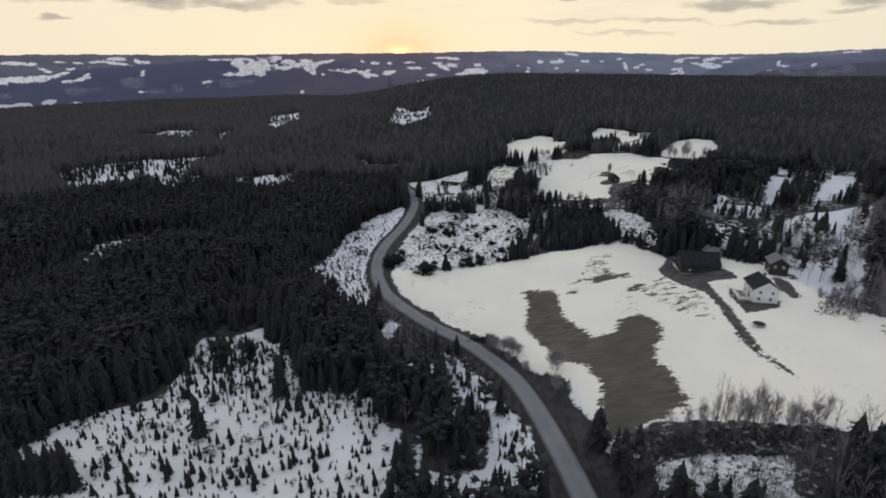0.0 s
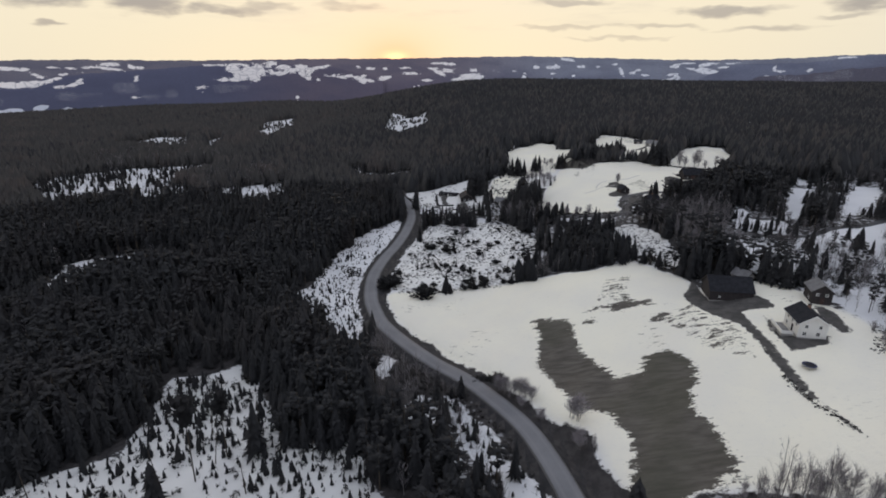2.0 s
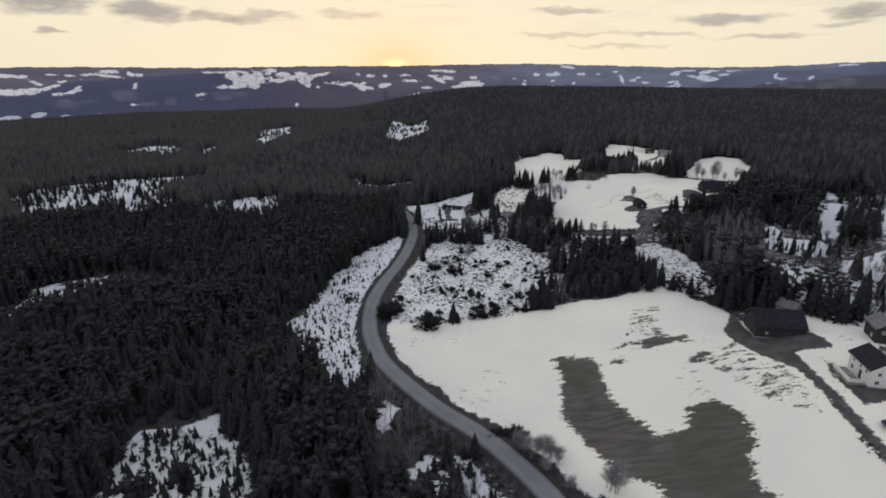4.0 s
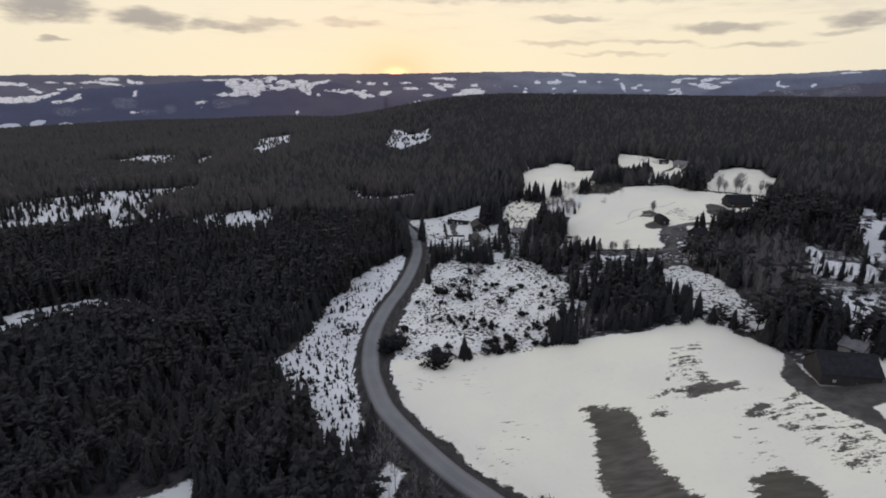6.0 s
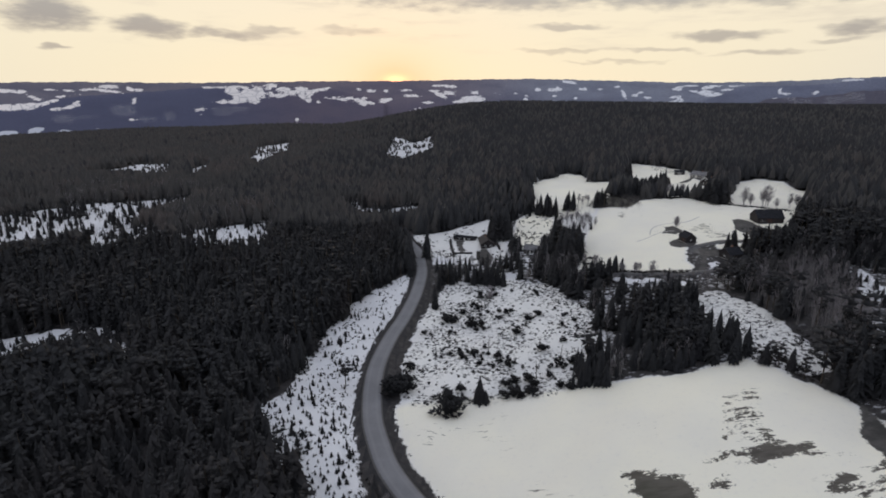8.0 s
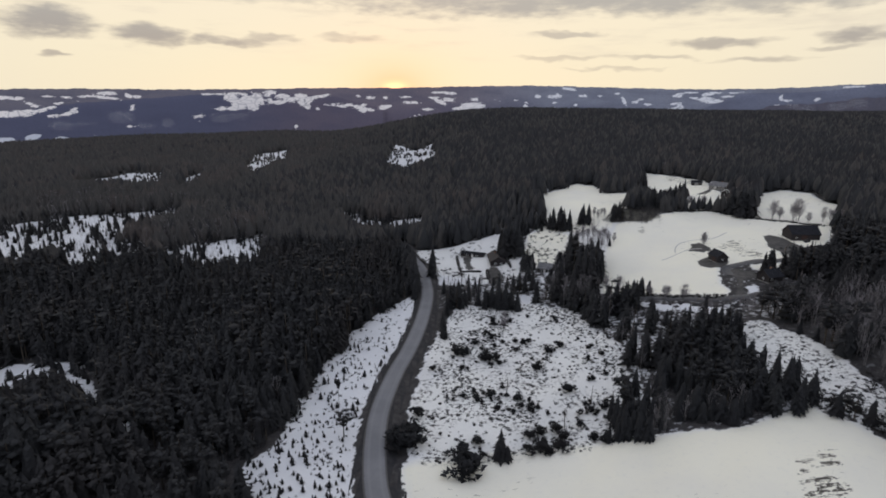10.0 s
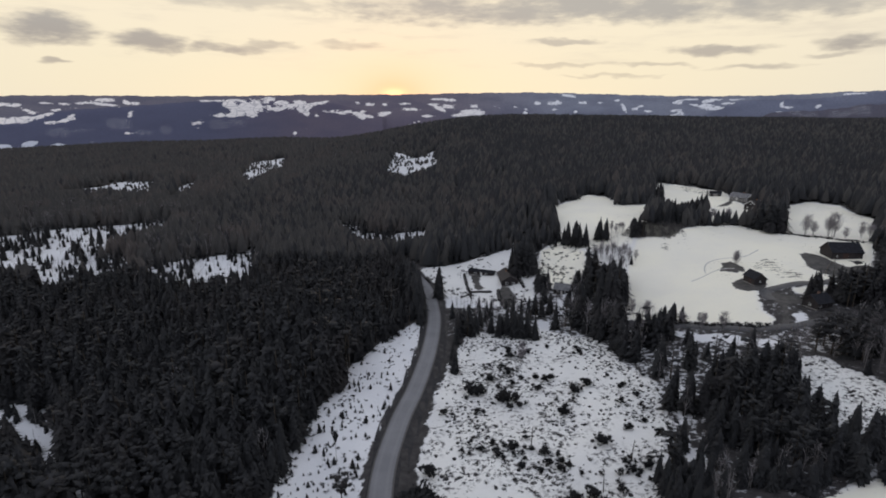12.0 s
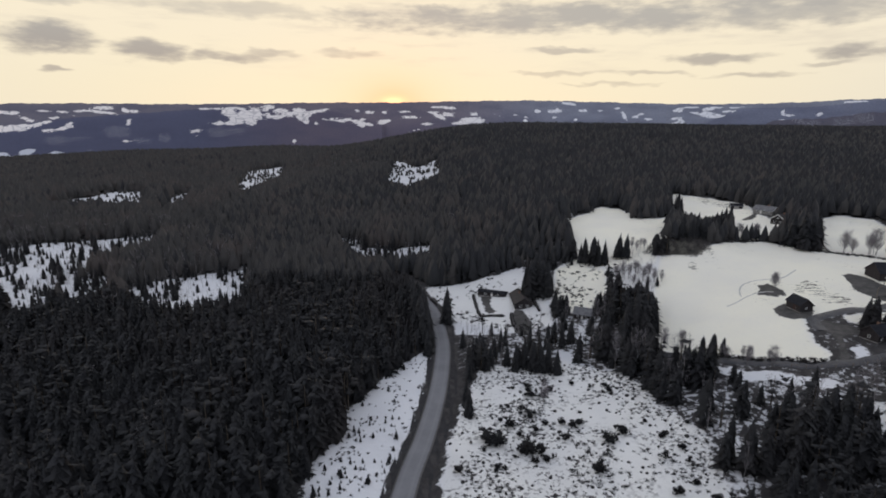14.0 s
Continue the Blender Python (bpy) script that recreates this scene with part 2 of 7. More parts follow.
def ground_material():
    """Snow, dry grass and forest floor, told apart by distance to their edges with a ragged border."""
    m, g, bsdf = material("snowy_ground", 0.85)
    p = where(g)
    snow, bare, cut = attr(g, "snow"), attr(g, "bare"), attr(g, "cut")
    big = g.math("SUBTRACT", g.noise(p, 0.11, 3.0, 0.6), 0.5)
    small = g.math("SUBTRACT", g.noise(p, 0.55, 5.0, 0.65), 0.5)
    streak = g.math("SUBTRACT", g.noise(p, 0.5, 4.0, 0.6, stretch=(0.22, 1.4, 1.0)), 0.5)
    snow_edge = g.math("ADD", snow, g.math("ADD", g.math("MULTIPLY", big, 5.0), g.math("MULTIPLY", small, 4.0)))
    snow_m = g.ramp(snow_edge, -0.35, 0.35)
    ragged = g.math("SUBTRACT", g.noise(p, 1.9, 4.0, 0.7, stretch=(0.6, 1.3, 1.0)), 0.5)
    bare_edge = g.math("ADD", g.math("MULTIPLY_ADD", ragged, 4.5, bare), g.math("ADD", g.math("MULTIPLY", streak, 6.0), g.math("MULTIPLY", small, 4.5)))
    bare_m = g.ramp(bare_edge, -0.3, 0.35)
    place = g.node("ShaderNodeSeparateXYZ")
    g.plug(place.inputs[0], p)
    # thin spots where the stubble shows through the old field snow
    thin = g.math("MULTIPLY", g.ramp(g.noise(p, 0.75, 4.0, 0.7, stretch=(0.35, 1.3, 1.0)), 0.61, 0.65), g.math("MULTIPLY", g.ramp(g.noise(p, 0.045, 2.0, 0.5), 0.55, 0.65), g.ramp(place.outputs[1], 138.0, 160.0, 0.15, 1.0)))
    bare_m = g.math("MAXIMUM", bare_m, g.math("MULTIPLY", thin, attr(g, "cream")))
    yard_m = g.ramp(g.math("ADD", attr(g, "yard"), g.math("ADD", g.math("MULTIPLY", small, 3.0), g.math("MULTIPLY", big, 1.0))), -0.25, 0.3)
    # patches of heather and slash that break the snow of the felled ground
    spots = g.math("MULTIPLY", g.ramp(g.noise(p, 0.85, 4.0, 0.66), 0.51, 0.58), g.ramp(g.noise(p, 0.085, 3.0, 0.6), 0.42, 0.6))
    snow_m = g.math("MULTIPLY", snow_m, g.math("SUBTRACT", 1.0, g.math("MULTIPLY", spots, cut)))
    white, f = snow_colour(g, p)
    gn = g.noise(p, 0.45, 5.0, 0.62, stretch=(0.3, 1.6, 1.0))
    gl = g.noise(p, 0.05, 3.0, 0.5)
    grass = g.mix(g.ramp(gn, 0.3, 0.7), (0.072, 0.066, 0.058), (0.132, 0.121, 0.106))
    grass = g.mix(g.ramp(gl, 0.42, 0.65, 0.0, 0.5), grass, (0.07, 0.07, 0.05))
    fn = g.noise(p, 0.35, 5.0, 0.65)
    floor = g.mix(g.ramp(fn, 0.35, 0.65), (0.030, 0.0285, 0.030), (0.058, 0.054, 0.055))
    # far floor lightened in colour to lift the dark, hazy gaps between trees
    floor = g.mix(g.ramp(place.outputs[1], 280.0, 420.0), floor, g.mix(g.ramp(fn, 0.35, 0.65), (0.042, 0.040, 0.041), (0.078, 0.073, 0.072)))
    # old snow lying in patches under the trees
    thaw = attr(g, "thaw")
    lie = g.ramp(g.math("ADD", g.noise(p, 0.5, 5.0, 0.7), g.math("MULTIPLY", thaw, 0.13)), 0.60, 0.68)
    floor = g.mix(g.math("MULTIPLY", lie, g.ramp(thaw, 0.0, 0.8)), floor, (0.60, 0.61, 0.64))
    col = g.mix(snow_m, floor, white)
    col = g.mix(bare_m, col, grass)
    grit = g.mix(g.ramp(fn, 0.35, 0.7), (0.058, 0.056, 0.055), (0.104, 0.099, 0.095))
    grit = g.mix(g.ramp(gn, 0.55, 0.75, 0.0, 0.6), grit, (0.055, 0.05, 0.045))
    col = g.mix(yard_m, col, grit)
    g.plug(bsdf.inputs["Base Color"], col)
    bump(g, bsdf, g.math("ADD", f, g.math("MULTIPLY", gn, 0.6)), 0.35, 0.25)
    return m


GROUND = ground_material()


def road_material():
    m, g, bsdf = material("worn_asphalt", 0.75)
    p = where(g)
    across = attr(g, "across")
    n1, n2 = g.noise(p, 0.12, 4.0, 0.6), g.noise(p, 2.5, 4.0, 0.7)
    col = g.mix(g.ramp(n1, 0.3, 0.7), (0.165, 0.168, 0.184), (0.205, 0.208, 0.224))
    col = g.mix(g.ramp(n2, 0.5, 0.8, 0.0, 0.5), col, (0.115, 0.116, 0.124))
    wheel = g.math("ABSOLUTE", g.math("SUBTRACT", g.math("ABSOLUTE", across), 1.35))
    col = g.mix(g.ramp(wheel, 0.55, 0.1, 0.0, 0.35), col, (0.235, 0.236, 0.248))
    col = g.mix(g.ramp(g.math("ADD", g.math("ABSOLUTE", across), g.math("MULTIPLY", n2, 0.6)), 2.55, 2.95, 0.0, 0.7), col, (0.06, 0.054, 0.048))
    g.plug(bsdf.inputs["Base Color"], col)
    bump(g, bsdf, n2, 0.3, 0.02)
    return m


ASPHALT = road_material()
WET_GRAVEL = mottled("wet_gravel", (0.052, 0.053, 0.060), (0.085, 0.085, 0.092), 0.4, 0.55, c=(0.12, 0.118, 0.12))
VERGE = mottled("dead_grass_verge", (0.022, 0.022, 0.025), (0.040, 0.039, 0.042), 0.5, c=(0.055, 0.052, 0.052))


def hill_material():
    """Far wooded hills, distance haze put into their blue colour, with snow-covered fields on their slopes and a frozen
    lake below.
    """
    m, g, bsdf = material("hazy_far_hills", 0.95)
    p = where(g)
    sep = g.node("ShaderNodeSeparateXYZ")
    g.plug(sep.inputs[0], p)
    px, py, pz = sep.outputs
    az = g.math("MULTIPLY", g.math("ARCTAN2", px, py), 57.2958)
    flat = g.node("ShaderNodeCombineXYZ")
    g.plug(flat.inputs[0], az)
    g.plug(flat.inputs[1], attr(g, "rise"))
    v = flat.outputs[0]
    big = g.noise(v, 0.22, 3.0, 0.55, stretch=(1.0, 3.5, 1.0))
    mid = g.noise(v, 1.6, 4.0, 0.65, stretch=(1.0, 2.2, 1.0))
    fine = g.noise(v, 5.0, 4.0, 0.7, stretch=(1.0, 2.6, 1.0))
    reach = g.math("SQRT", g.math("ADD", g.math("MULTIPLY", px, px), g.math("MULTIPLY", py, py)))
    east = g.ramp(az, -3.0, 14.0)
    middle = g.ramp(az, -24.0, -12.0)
    # haze painted into the wood colour: the farther, the paler
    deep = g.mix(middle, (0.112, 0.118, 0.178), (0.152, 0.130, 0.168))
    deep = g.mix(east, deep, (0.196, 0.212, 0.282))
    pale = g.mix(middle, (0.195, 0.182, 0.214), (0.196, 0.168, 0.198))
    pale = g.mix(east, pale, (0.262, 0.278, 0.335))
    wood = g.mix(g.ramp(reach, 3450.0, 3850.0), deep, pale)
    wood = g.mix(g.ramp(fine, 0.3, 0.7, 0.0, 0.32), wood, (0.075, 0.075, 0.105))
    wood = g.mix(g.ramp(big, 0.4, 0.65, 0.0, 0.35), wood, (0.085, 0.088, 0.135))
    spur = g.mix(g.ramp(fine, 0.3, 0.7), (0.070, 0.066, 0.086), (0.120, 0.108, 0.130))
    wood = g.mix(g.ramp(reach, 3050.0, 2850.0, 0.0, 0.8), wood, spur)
    # fields keep the outline of the woods between them
    cells = g.node("ShaderNodeTexVoronoi")
    cells.feature = "DISTANCE_TO_EDGE"
    stretch = g.node("ShaderNodeMapping")
    stretch.inputs["Scale"].default_value = (1.0, 2.6, 1.0)
    g.plug(stretch.inputs[0], v)
    g.plug(cells.inputs["Vector"], stretch.outputs[0])
    cells.inputs["Scale"].default_value = 0.9
    hedge_row = g.ramp(g.math("ADD", cells.outputs["Distance"], g.math("MULTIPLY", g.math("SUBTRACT", fine, 0.5), 0.12)), 0.02, 0.05)
    warp = g.math("ADD", g.math("MULTIPLY", g.math("SUBTRACT", mid, 0.5), 2.2), g.math("MULTIPLY", g.math("SUBTRACT", fine, 0.5), 1.2))
    snow = g.math("MULTIPLY", g.ramp(g.math("ADD", attr(g, "fields"), warp), 0.0, 0.16), g.math("MULTIPLY_ADD", hedge_row, 0.35, 0.65))
    specks = g.math("MULTIPLY", g.ramp(fine, 0.68, 0.75), g.ramp(mid, 0.5, 0.62, 0.0, 0.4))
    grain = g.noise(v, 13.0, 3.0, 0.75, stretch=(1.0, 1.7, 1.0))
    dots = g.math("MULTIPLY", g.ramp(grain, 0.55, 0.64), g.ramp(attr(g, "village"), -0.15, 0.4, 0.0, 0.85))
    specks = g.math("MAXIMUM", specks, dots)
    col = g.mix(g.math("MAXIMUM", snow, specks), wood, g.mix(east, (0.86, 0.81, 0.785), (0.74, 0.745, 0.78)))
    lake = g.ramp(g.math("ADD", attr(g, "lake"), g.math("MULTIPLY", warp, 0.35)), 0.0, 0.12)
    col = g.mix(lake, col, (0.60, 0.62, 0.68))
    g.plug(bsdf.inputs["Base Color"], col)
    bsdf.inputs["Specular IOR Level"].default_value = 0.0
    return m


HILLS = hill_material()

# ---- the land ----
def S(v):
    v = np.clip(v, 0, 1)
    return v * v * (3 - 2 * v)


def ground(x, y):
    """Height of the land in metres: a slope east of the road, far woods, a ridge and the valley behind it."""
    edge = -60.0 * S((y - 330) / 150)
    rise = (18.0 + 6.0 * S((y - 280) / 170)) * S((x - edge) / 125.0) + 0.06 * np.clip(x - 125.0, 0, 120) 
    west = -2.5 * S((-x - 30) / 60) * S((230 - y) / 80) + 4.0 * S((-x - 60) / 150) * S((y - 250) / 150)
    knoll = 3.8 * np.exp(-((x - 50) / 26.0) ** 2 - ((y - 200) / 26.0) ** 2)
    near = rise + west + knoll
    ridge = -55 + 54 * S((x + 1400) / 1000) + 50 * S((x + 330) / 400) - 8 * S((x - 200) / 1000) + 3 + 10 * S((x + 60) / 250) + 12 * S((-x - 600) / 400)
    far = S((y - 500) / 900)
    fall = (190 + 70 * S((x + 330) / 400)) * S((y - 1480 - 0.25 * np.clip(x, 0, 2000)) / 800)
    return near * (1 - far) + ridge * far - fall


def z_at(x, y):
    return float(land(np.array([float(x)]), np.array([float(y)]))[0])


SNOW_A = {
    'field': ((-24, 218), (-18.4, 196.2), (-5.4, 173.2), (11.7, 156.4), (20.6, 146.2), (26.5, 134.2), (33.1, 127.6), (34.3, 116.2), (36.6, 106.6), (41.5, 101.4), (49.2, 105.5), (57.9, 105.1), (67.8, 100.2), (77.9, 97.4), (84, 91.3), (89.6, 91.7), (125, 88), (150, 120), (123.4, 136.9), (117, 142.9), (116.7, 157.7), (115.6, 167.5), (114, 181.5), (107.3, 192.4), (86.5, 187.2), (85.1, 200.2), (74.9, 224.8), (51.7, 219.2), (28.2, 224.3), (0.6, 223.7)),
}
SNOW_B = {
    'plant_w': ((-150, 70), (-125, 95), (-103.1, 102), (-98.4, 106.4), (-97.2, 114.6), (-87.6, 120.4), (-77.5, 127.3), (-77.5, 137.4), (-79.8, 158.1), (-69.6, 161.2), (-59.5, 167.1), (-51, 149.9), (-37.3, 127.1), (-28.5, 125.7), (-23, 130.4), (-14.7, 112.3), (-10.9, 102), (-9.2, 89.8), (-8, 70), (-20, 55), (-120, 50)),
    'plant_s': ((11.6, 122.7), (15.5, 119.7), (20.8, 110.8), (21.8, 100.4), (21.1, 88.5), (9, 89.6), (11.1, 105.6)),
    'snow_s': ((1.7, 148), (5.2, 140.9), (7.9, 135.4), (10.6, 133.8), (13.6, 128.6), (12.2, 116.1), (7.7, 118.2), (5.3, 124.5), (3.8, 128.6), (1.6, 136.9)),
    'slot_a': ((-7.5, 109.1), (-4.9, 109.2), (-4.6, 93.8), (-6.6, 93.8)),
    'slot_c': ((-5.1, 95.1), (2, 94.4), (9.7, 95.9), (10.3, 88), (9.6, 85.1), (-4.7, 85.3)),
}
SNOW_C = {
    'near_a': ((45.1, 93.5), (56, 93), (70.4, 89), (64, 77), (40.6, 82)),
    'near_b': ((35.9, 103), (41.4, 99.2), (43, 94), (38.5, 95)),
    'slot_b': ((-12.1, 109.5), (-10.6, 109.5), (-9.1, 101.7), (-10.5, 101.3)),
    'snow_t': ((-21.7, 162.3), (-19.2, 170.9), (-14.5, 166.5), (-17.7, 156.3)),
    'verge_w': ((-23.9, 336.3), (-32.9, 313.6), (-47.9, 290.7), (-51, 268.5), (-55.5, 245.2), (-55, 224.5), (-61.7, 217.5), (-53, 199.4), (-42.1, 186.7), (-32.5, 173.9), (-27.2, 165), (-24.8, 173.9), (-28.3, 188.8), (-32.9, 207.6), (-33.6, 232.2), (-28.9, 260.1), (-23.2, 305.5)),
    'verge_n': ((-24.3, 336.5), (-34.4, 323.8), (-47.6, 292.6), (-52.6, 262.3), (-54, 242.7), (-54.6, 225.3), (-51.7, 219.9), (-34.5, 219.8), (-33, 240.2), (-29.3, 265.5), (-24, 301.9)),
}
SNOW_D = {
    'cut_a': ((-11.9, 306.9), (-4.9, 320.7), (19.9, 320.4), (38.8, 307.5), (39.3, 287.8), (45.4, 273), (41.8, 253.9), (34.1, 237), (26.1, 221.4), (10.9, 219.8), (-21, 220.6), (-23.5, 245.1), (-17.8, 268.9), (-13.7, 292.5)),
    'cut_b': ((-18.1, 282.8), (-7.7, 317.1), (13.4, 319.3), (35.5, 310.6), (40, 275.1), (40.4, 251.5), (29, 230.3), (20.4, 225.7), (-0.2, 219.8), (-19.3, 217.5), (-22.1, 249.9)),
    'debris': ((81.6, 270.4), (89.7, 272.5), (95.6, 252.6), (94.1, 234.2), (94.7, 214.8), (83.5, 211.2), (77, 224.1), (80.3, 244.3)),
}
SNOW_E = {
    'up_a': ((50.4, 317), (62.8, 355.1), (79, 390.6), (99.7, 397.8), (120.8, 412.5), (139, 407.9), (150.4, 389), (165.1, 379.1), (175.6, 370.6), (176, 363.7), (146.9, 326.8), (130.5, 326.5), (109.9, 323.7), (101, 322.5), (93.2, 305.6), (93.5, 298.4), (89.9, 294.1), (64.6, 308.2)),
    'up_b': ((48.9, 461.1), (65.2, 479.2), (87.6, 514.9), (99.3, 507.2), (93.8, 466.5), (106.4, 462.4), (94.5, 421.5), (77.6, 398.9), (58.6, 401), (47.4, 409)),
    'up_c': ((33.9, 402.2), (45, 403.5), (54.4, 390), (50.1, 368.1), (34.3, 353.1), (26.8, 371.7)),
    'up_d': ((123.5, 415), (143.7, 452.1), (165.1, 468.7), (164.6, 448.8), (147.6, 409.4), (138.1, 411.7)),
    'up_e': ((155.1, 564.7), (171.8, 528.3), (182.3, 504.9), (163.4, 459), (137.9, 448.5), (122.8, 440.5), (113.6, 458.5)),
}
SNOW_F = {
    'up_f': ((188.1, 448.3), (204.6, 454.4), (212, 436.8), (206.7, 413.2), (209.3, 406.1), (183, 372.6), (171.4, 380.6), (150.9, 388.9)),
    'walled': ((-30.5, 408.2), (-18.6, 407.9), (5.2, 409), (19, 413.5), (26.2, 384.3), (23.3, 352), (7.5, 349.3), (-11.1, 362.2), (-22.5, 369.8)),
    'patch_a': ((-300.3, 399.6), (-303.2, 440.7), (-275.5, 475), (-208.6, 505.9), (-196.5, 483.4), (-216.2, 431.7), (-219.7, 363.1), (-248.8, 349.4)),
    'patch_i': ((-274.7, 453.8), (-260, 460.3), (-244.7, 467.1), (-210.8, 444.6), (-194.2, 386), (-182.4, 362.1), (-193, 352.3)),
    'patch_j': ((-167.3, 387.2), (-157.2, 410.5), (-122.7, 431.1), (-110.8, 386.3), (-131.2, 362.4)),
    'patch_b': ((-200.9, 393.8), (-190.7, 416.3), (-169.9, 387.3), (-175.2, 364.6)),
}
SNOW_G = {
    'patch_c': ((-155.8, 373.2), (-153.9, 397.8), (-137, 420), (-123.4, 434.9), (-117.9, 420.3), (-129.3, 397.8), (-142.3, 377.7), (-150.1, 369.2)),
    'patch_k': ((-372.1, 626.6), (-372.8, 672.8), (-331.9, 711.5), (-308, 665.1), (-329.7, 623.9)),
    'patch_l': ((-260.8, 616.7), (-286.7, 684.9), (-286.6, 728.5), (-255.2, 650.6)),
    'patch_d': ((-93.1, 520.4), (-76, 512), (-72, 490), (-25.6, 483.4), (-25.3, 458), (-50.4, 450), (-67.8, 455), (-86, 493)),
    'patch_e': ((-85.9, 776.9), (-88.2, 970.1), (-50.7, 879), (-28.4, 932.7), (-19.2, 795.5), (-57.6, 740.6)),
    'patch_f': ((-237.1, 717.5), (-302.1, 946.8), (-268.7, 1004.5), (-220.4, 828.9), (-221.2, 697.9)),
    'patch_g': ((-367.9, 684.3), (-370.2, 726.1), (-330.5, 721.4), (-286.6, 628.1), (-323, 622.3)),
    'patch_h': ((-255.7, 596.5), (-292.3, 711.1), (-260.3, 654.4), (-246.7, 587.8)),
    'wood_e': ((116.7, 241), (140.8, 235.2), (166.8, 245.5), (204.1, 252.3), (110.1, 129.8), (111.8, 143.6), (116.8, 160), (118.4, 176), (109.9, 191.1), (108.3, 204)),
}
SNOW_H = {
    'up_g': ((192.8, 319.8), (205.4, 313.9), (184.2, 289.9), (160.9, 258.4), (157.6, 262.2), (179.9, 297.1)),
    'up_h': ((227.2, 315.1), (241.3, 311.4), (219.1, 287.2), (198.3, 263.1), (185.1, 261), (174, 248.7), (204.8, 290.9)),
    'gap_a': ((120.4, 239.7), (126.1, 232.7), (132.6, 226.1), (125.4, 211.3), (114.7, 207.9), (111.2, 209.9), (116.1, 222.5), (105.6, 216.7)),
    'gap_b': ((144.7, 233.1), (162.8, 239.4), (185.3, 244.3), (189, 243.5), (161.7, 208.2), (155.4, 206.1), (155.2, 212.7), (160.4, 226), (146.4, 225), (132.5, 216.8)),
    'up_k': ((35.4, 404), (43.5, 407.2), (58.6, 401), (67.5, 397.6), (76.7, 396.1), (79.7, 388.9), (67.3, 361.4), (52.9, 369.5), (54.9, 386.6), (44.8, 402.3)),
    'up_l': ((152.7, 392.6), (184.2, 374.2), (173.7, 360.9), (161.3, 373.5), (148.8, 386.4)),
}
SNOW_I = {
    'up_m': ((69, 402.8), (92.5, 462.5), (107.9, 466.4), (130.8, 492.7), (107.8, 443.9), (86.1, 402.8)),
    'up_n': ((167.1, 472.4), (168.4, 443.9), (147.7, 407), (135.5, 412.3)),
    'lane_s': ((60.3, 302.5), (68.7, 297.1), (79.5, 290.9), (86, 284.9), (82.7, 280.8), (71.2, 288.1), (62.7, 293.6)),
    'snow_x': ((-11.3, 142.9), (-7.5, 146.9), (2.1, 148.4), (2.7, 141.9), (0.2, 136.8), (-3.8, 134.4), (-9.0, 136.7)),
    'back_yard': ((120.6, 241.2), (124.8, 238.1), (129.3, 229.4), (129.0, 219.5), (123.8, 210.4), (119.9, 213.5), (118.2, 222.4), (116.7, 231.4)),
    'snow_v': ((-169.9, 252.0), (-163.5, 260.3), (-150.3, 266.5), (-136.5, 269.5), (-128.0, 266.2), (-137.2, 259.6), (-146.3, 250.8), (-150.7, 242.7), (-158.9, 238.1)),
    'snow_w': ((-135.4, 260.9), (-132.0, 262.8), (-126.5, 262.8), (-118.2, 254.5), (-109.2, 244.7), (-104.6, 238.0), (-102.1, 238.6), (-96.3, 235.5), (-92.4, 230.8), (-95.8, 230.8), (-104.9, 237.0), (-111.5, 242.6), (-118.7, 247.4), (-124.9, 253.0), (-129.1, 253.9), (-150.8, 221.7), (-159.8, 213.9), (-171, 248.8), (-150, 258)),
    'up_j': ((142.7, 279.9), (149.3, 282.9), (143.7, 265.3), (150.3, 260.8), (155.3, 257.6), (145.2, 239.6), (134.4, 243.5), (129.4, 253.7)),
    'up_i': ((215.9, 357.5), (214.5, 345.5), (211.9, 331.5), (205.3, 322), (199.1, 329.1)),
    'row': ((41.2, 404.4), (45.4, 421.2), (48.4, 421.6), (60.5, 414.7), (68.9, 405.2), (79, 406.5), (81.4, 399.9), (76.4, 387.7), (68.7, 387.7), (56.9, 391.5)),
}
SNOW_J = {
    'debris_b': ((87.3, 273.8), (89.5, 263.1), (93, 256), (94.4, 246.8), (92.2, 232.5), (85.6, 220.6), (79.9, 222.1), (74.7, 221.7), (77.4, 228.4), (77.1, 233.9), (76.4, 237), (74.3, 242.8), (73.8, 251.1), (76.9, 260.5)),
    'tongue': ((41.9, 250.5), (43.9, 248.3), (42, 235.1), (40, 233.1), (39, 237.6), (39.8, 244.5)),
    'slit_e': ((52.4, 279.9), (54.3, 279), (43.8, 249.8), (42, 250.5)),
    'tri': ((111.5, 320.3), (126.8, 323.8), (141.9, 327), (130.6, 312.7), (116.6, 311.2), (111.3, 315.7)),
    'tri_b': ((99, 299.3), (103.4, 300.6), (102.5, 294.4), (101.3, 289.9), (96.3, 292.2)),
    'slit_a': ((19.4, 327.5), (23, 329.9), (26, 325.4), (21.5, 314.1), (17, 315.2)),
    'slit_b': ((42.5, 333.6), (46.9, 328.3), (44.9, 323.4), (40.4, 323.5)),
    'slit_c': ((32.5, 348.6), (35.5, 347.3), (31.3, 334.5), (29.9, 337.6)),
}
SNOW_K = {
    'slit_d': ((-15.4, 370.4), (-3.3, 365.2), (1, 359.5), (8.5, 362.9), (14.5, 355.3), (15.9, 349.3), (-2.3, 348.8), (-15.9, 347.7)),
}
SNOW = {**SNOW_A, **SNOW_B, **SNOW_C, **SNOW_D, **SNOW_E, **SNOW_F, **SNOW_G, **SNOW_H, **SNOW_I, **SNOW_J, **SNOW_K}
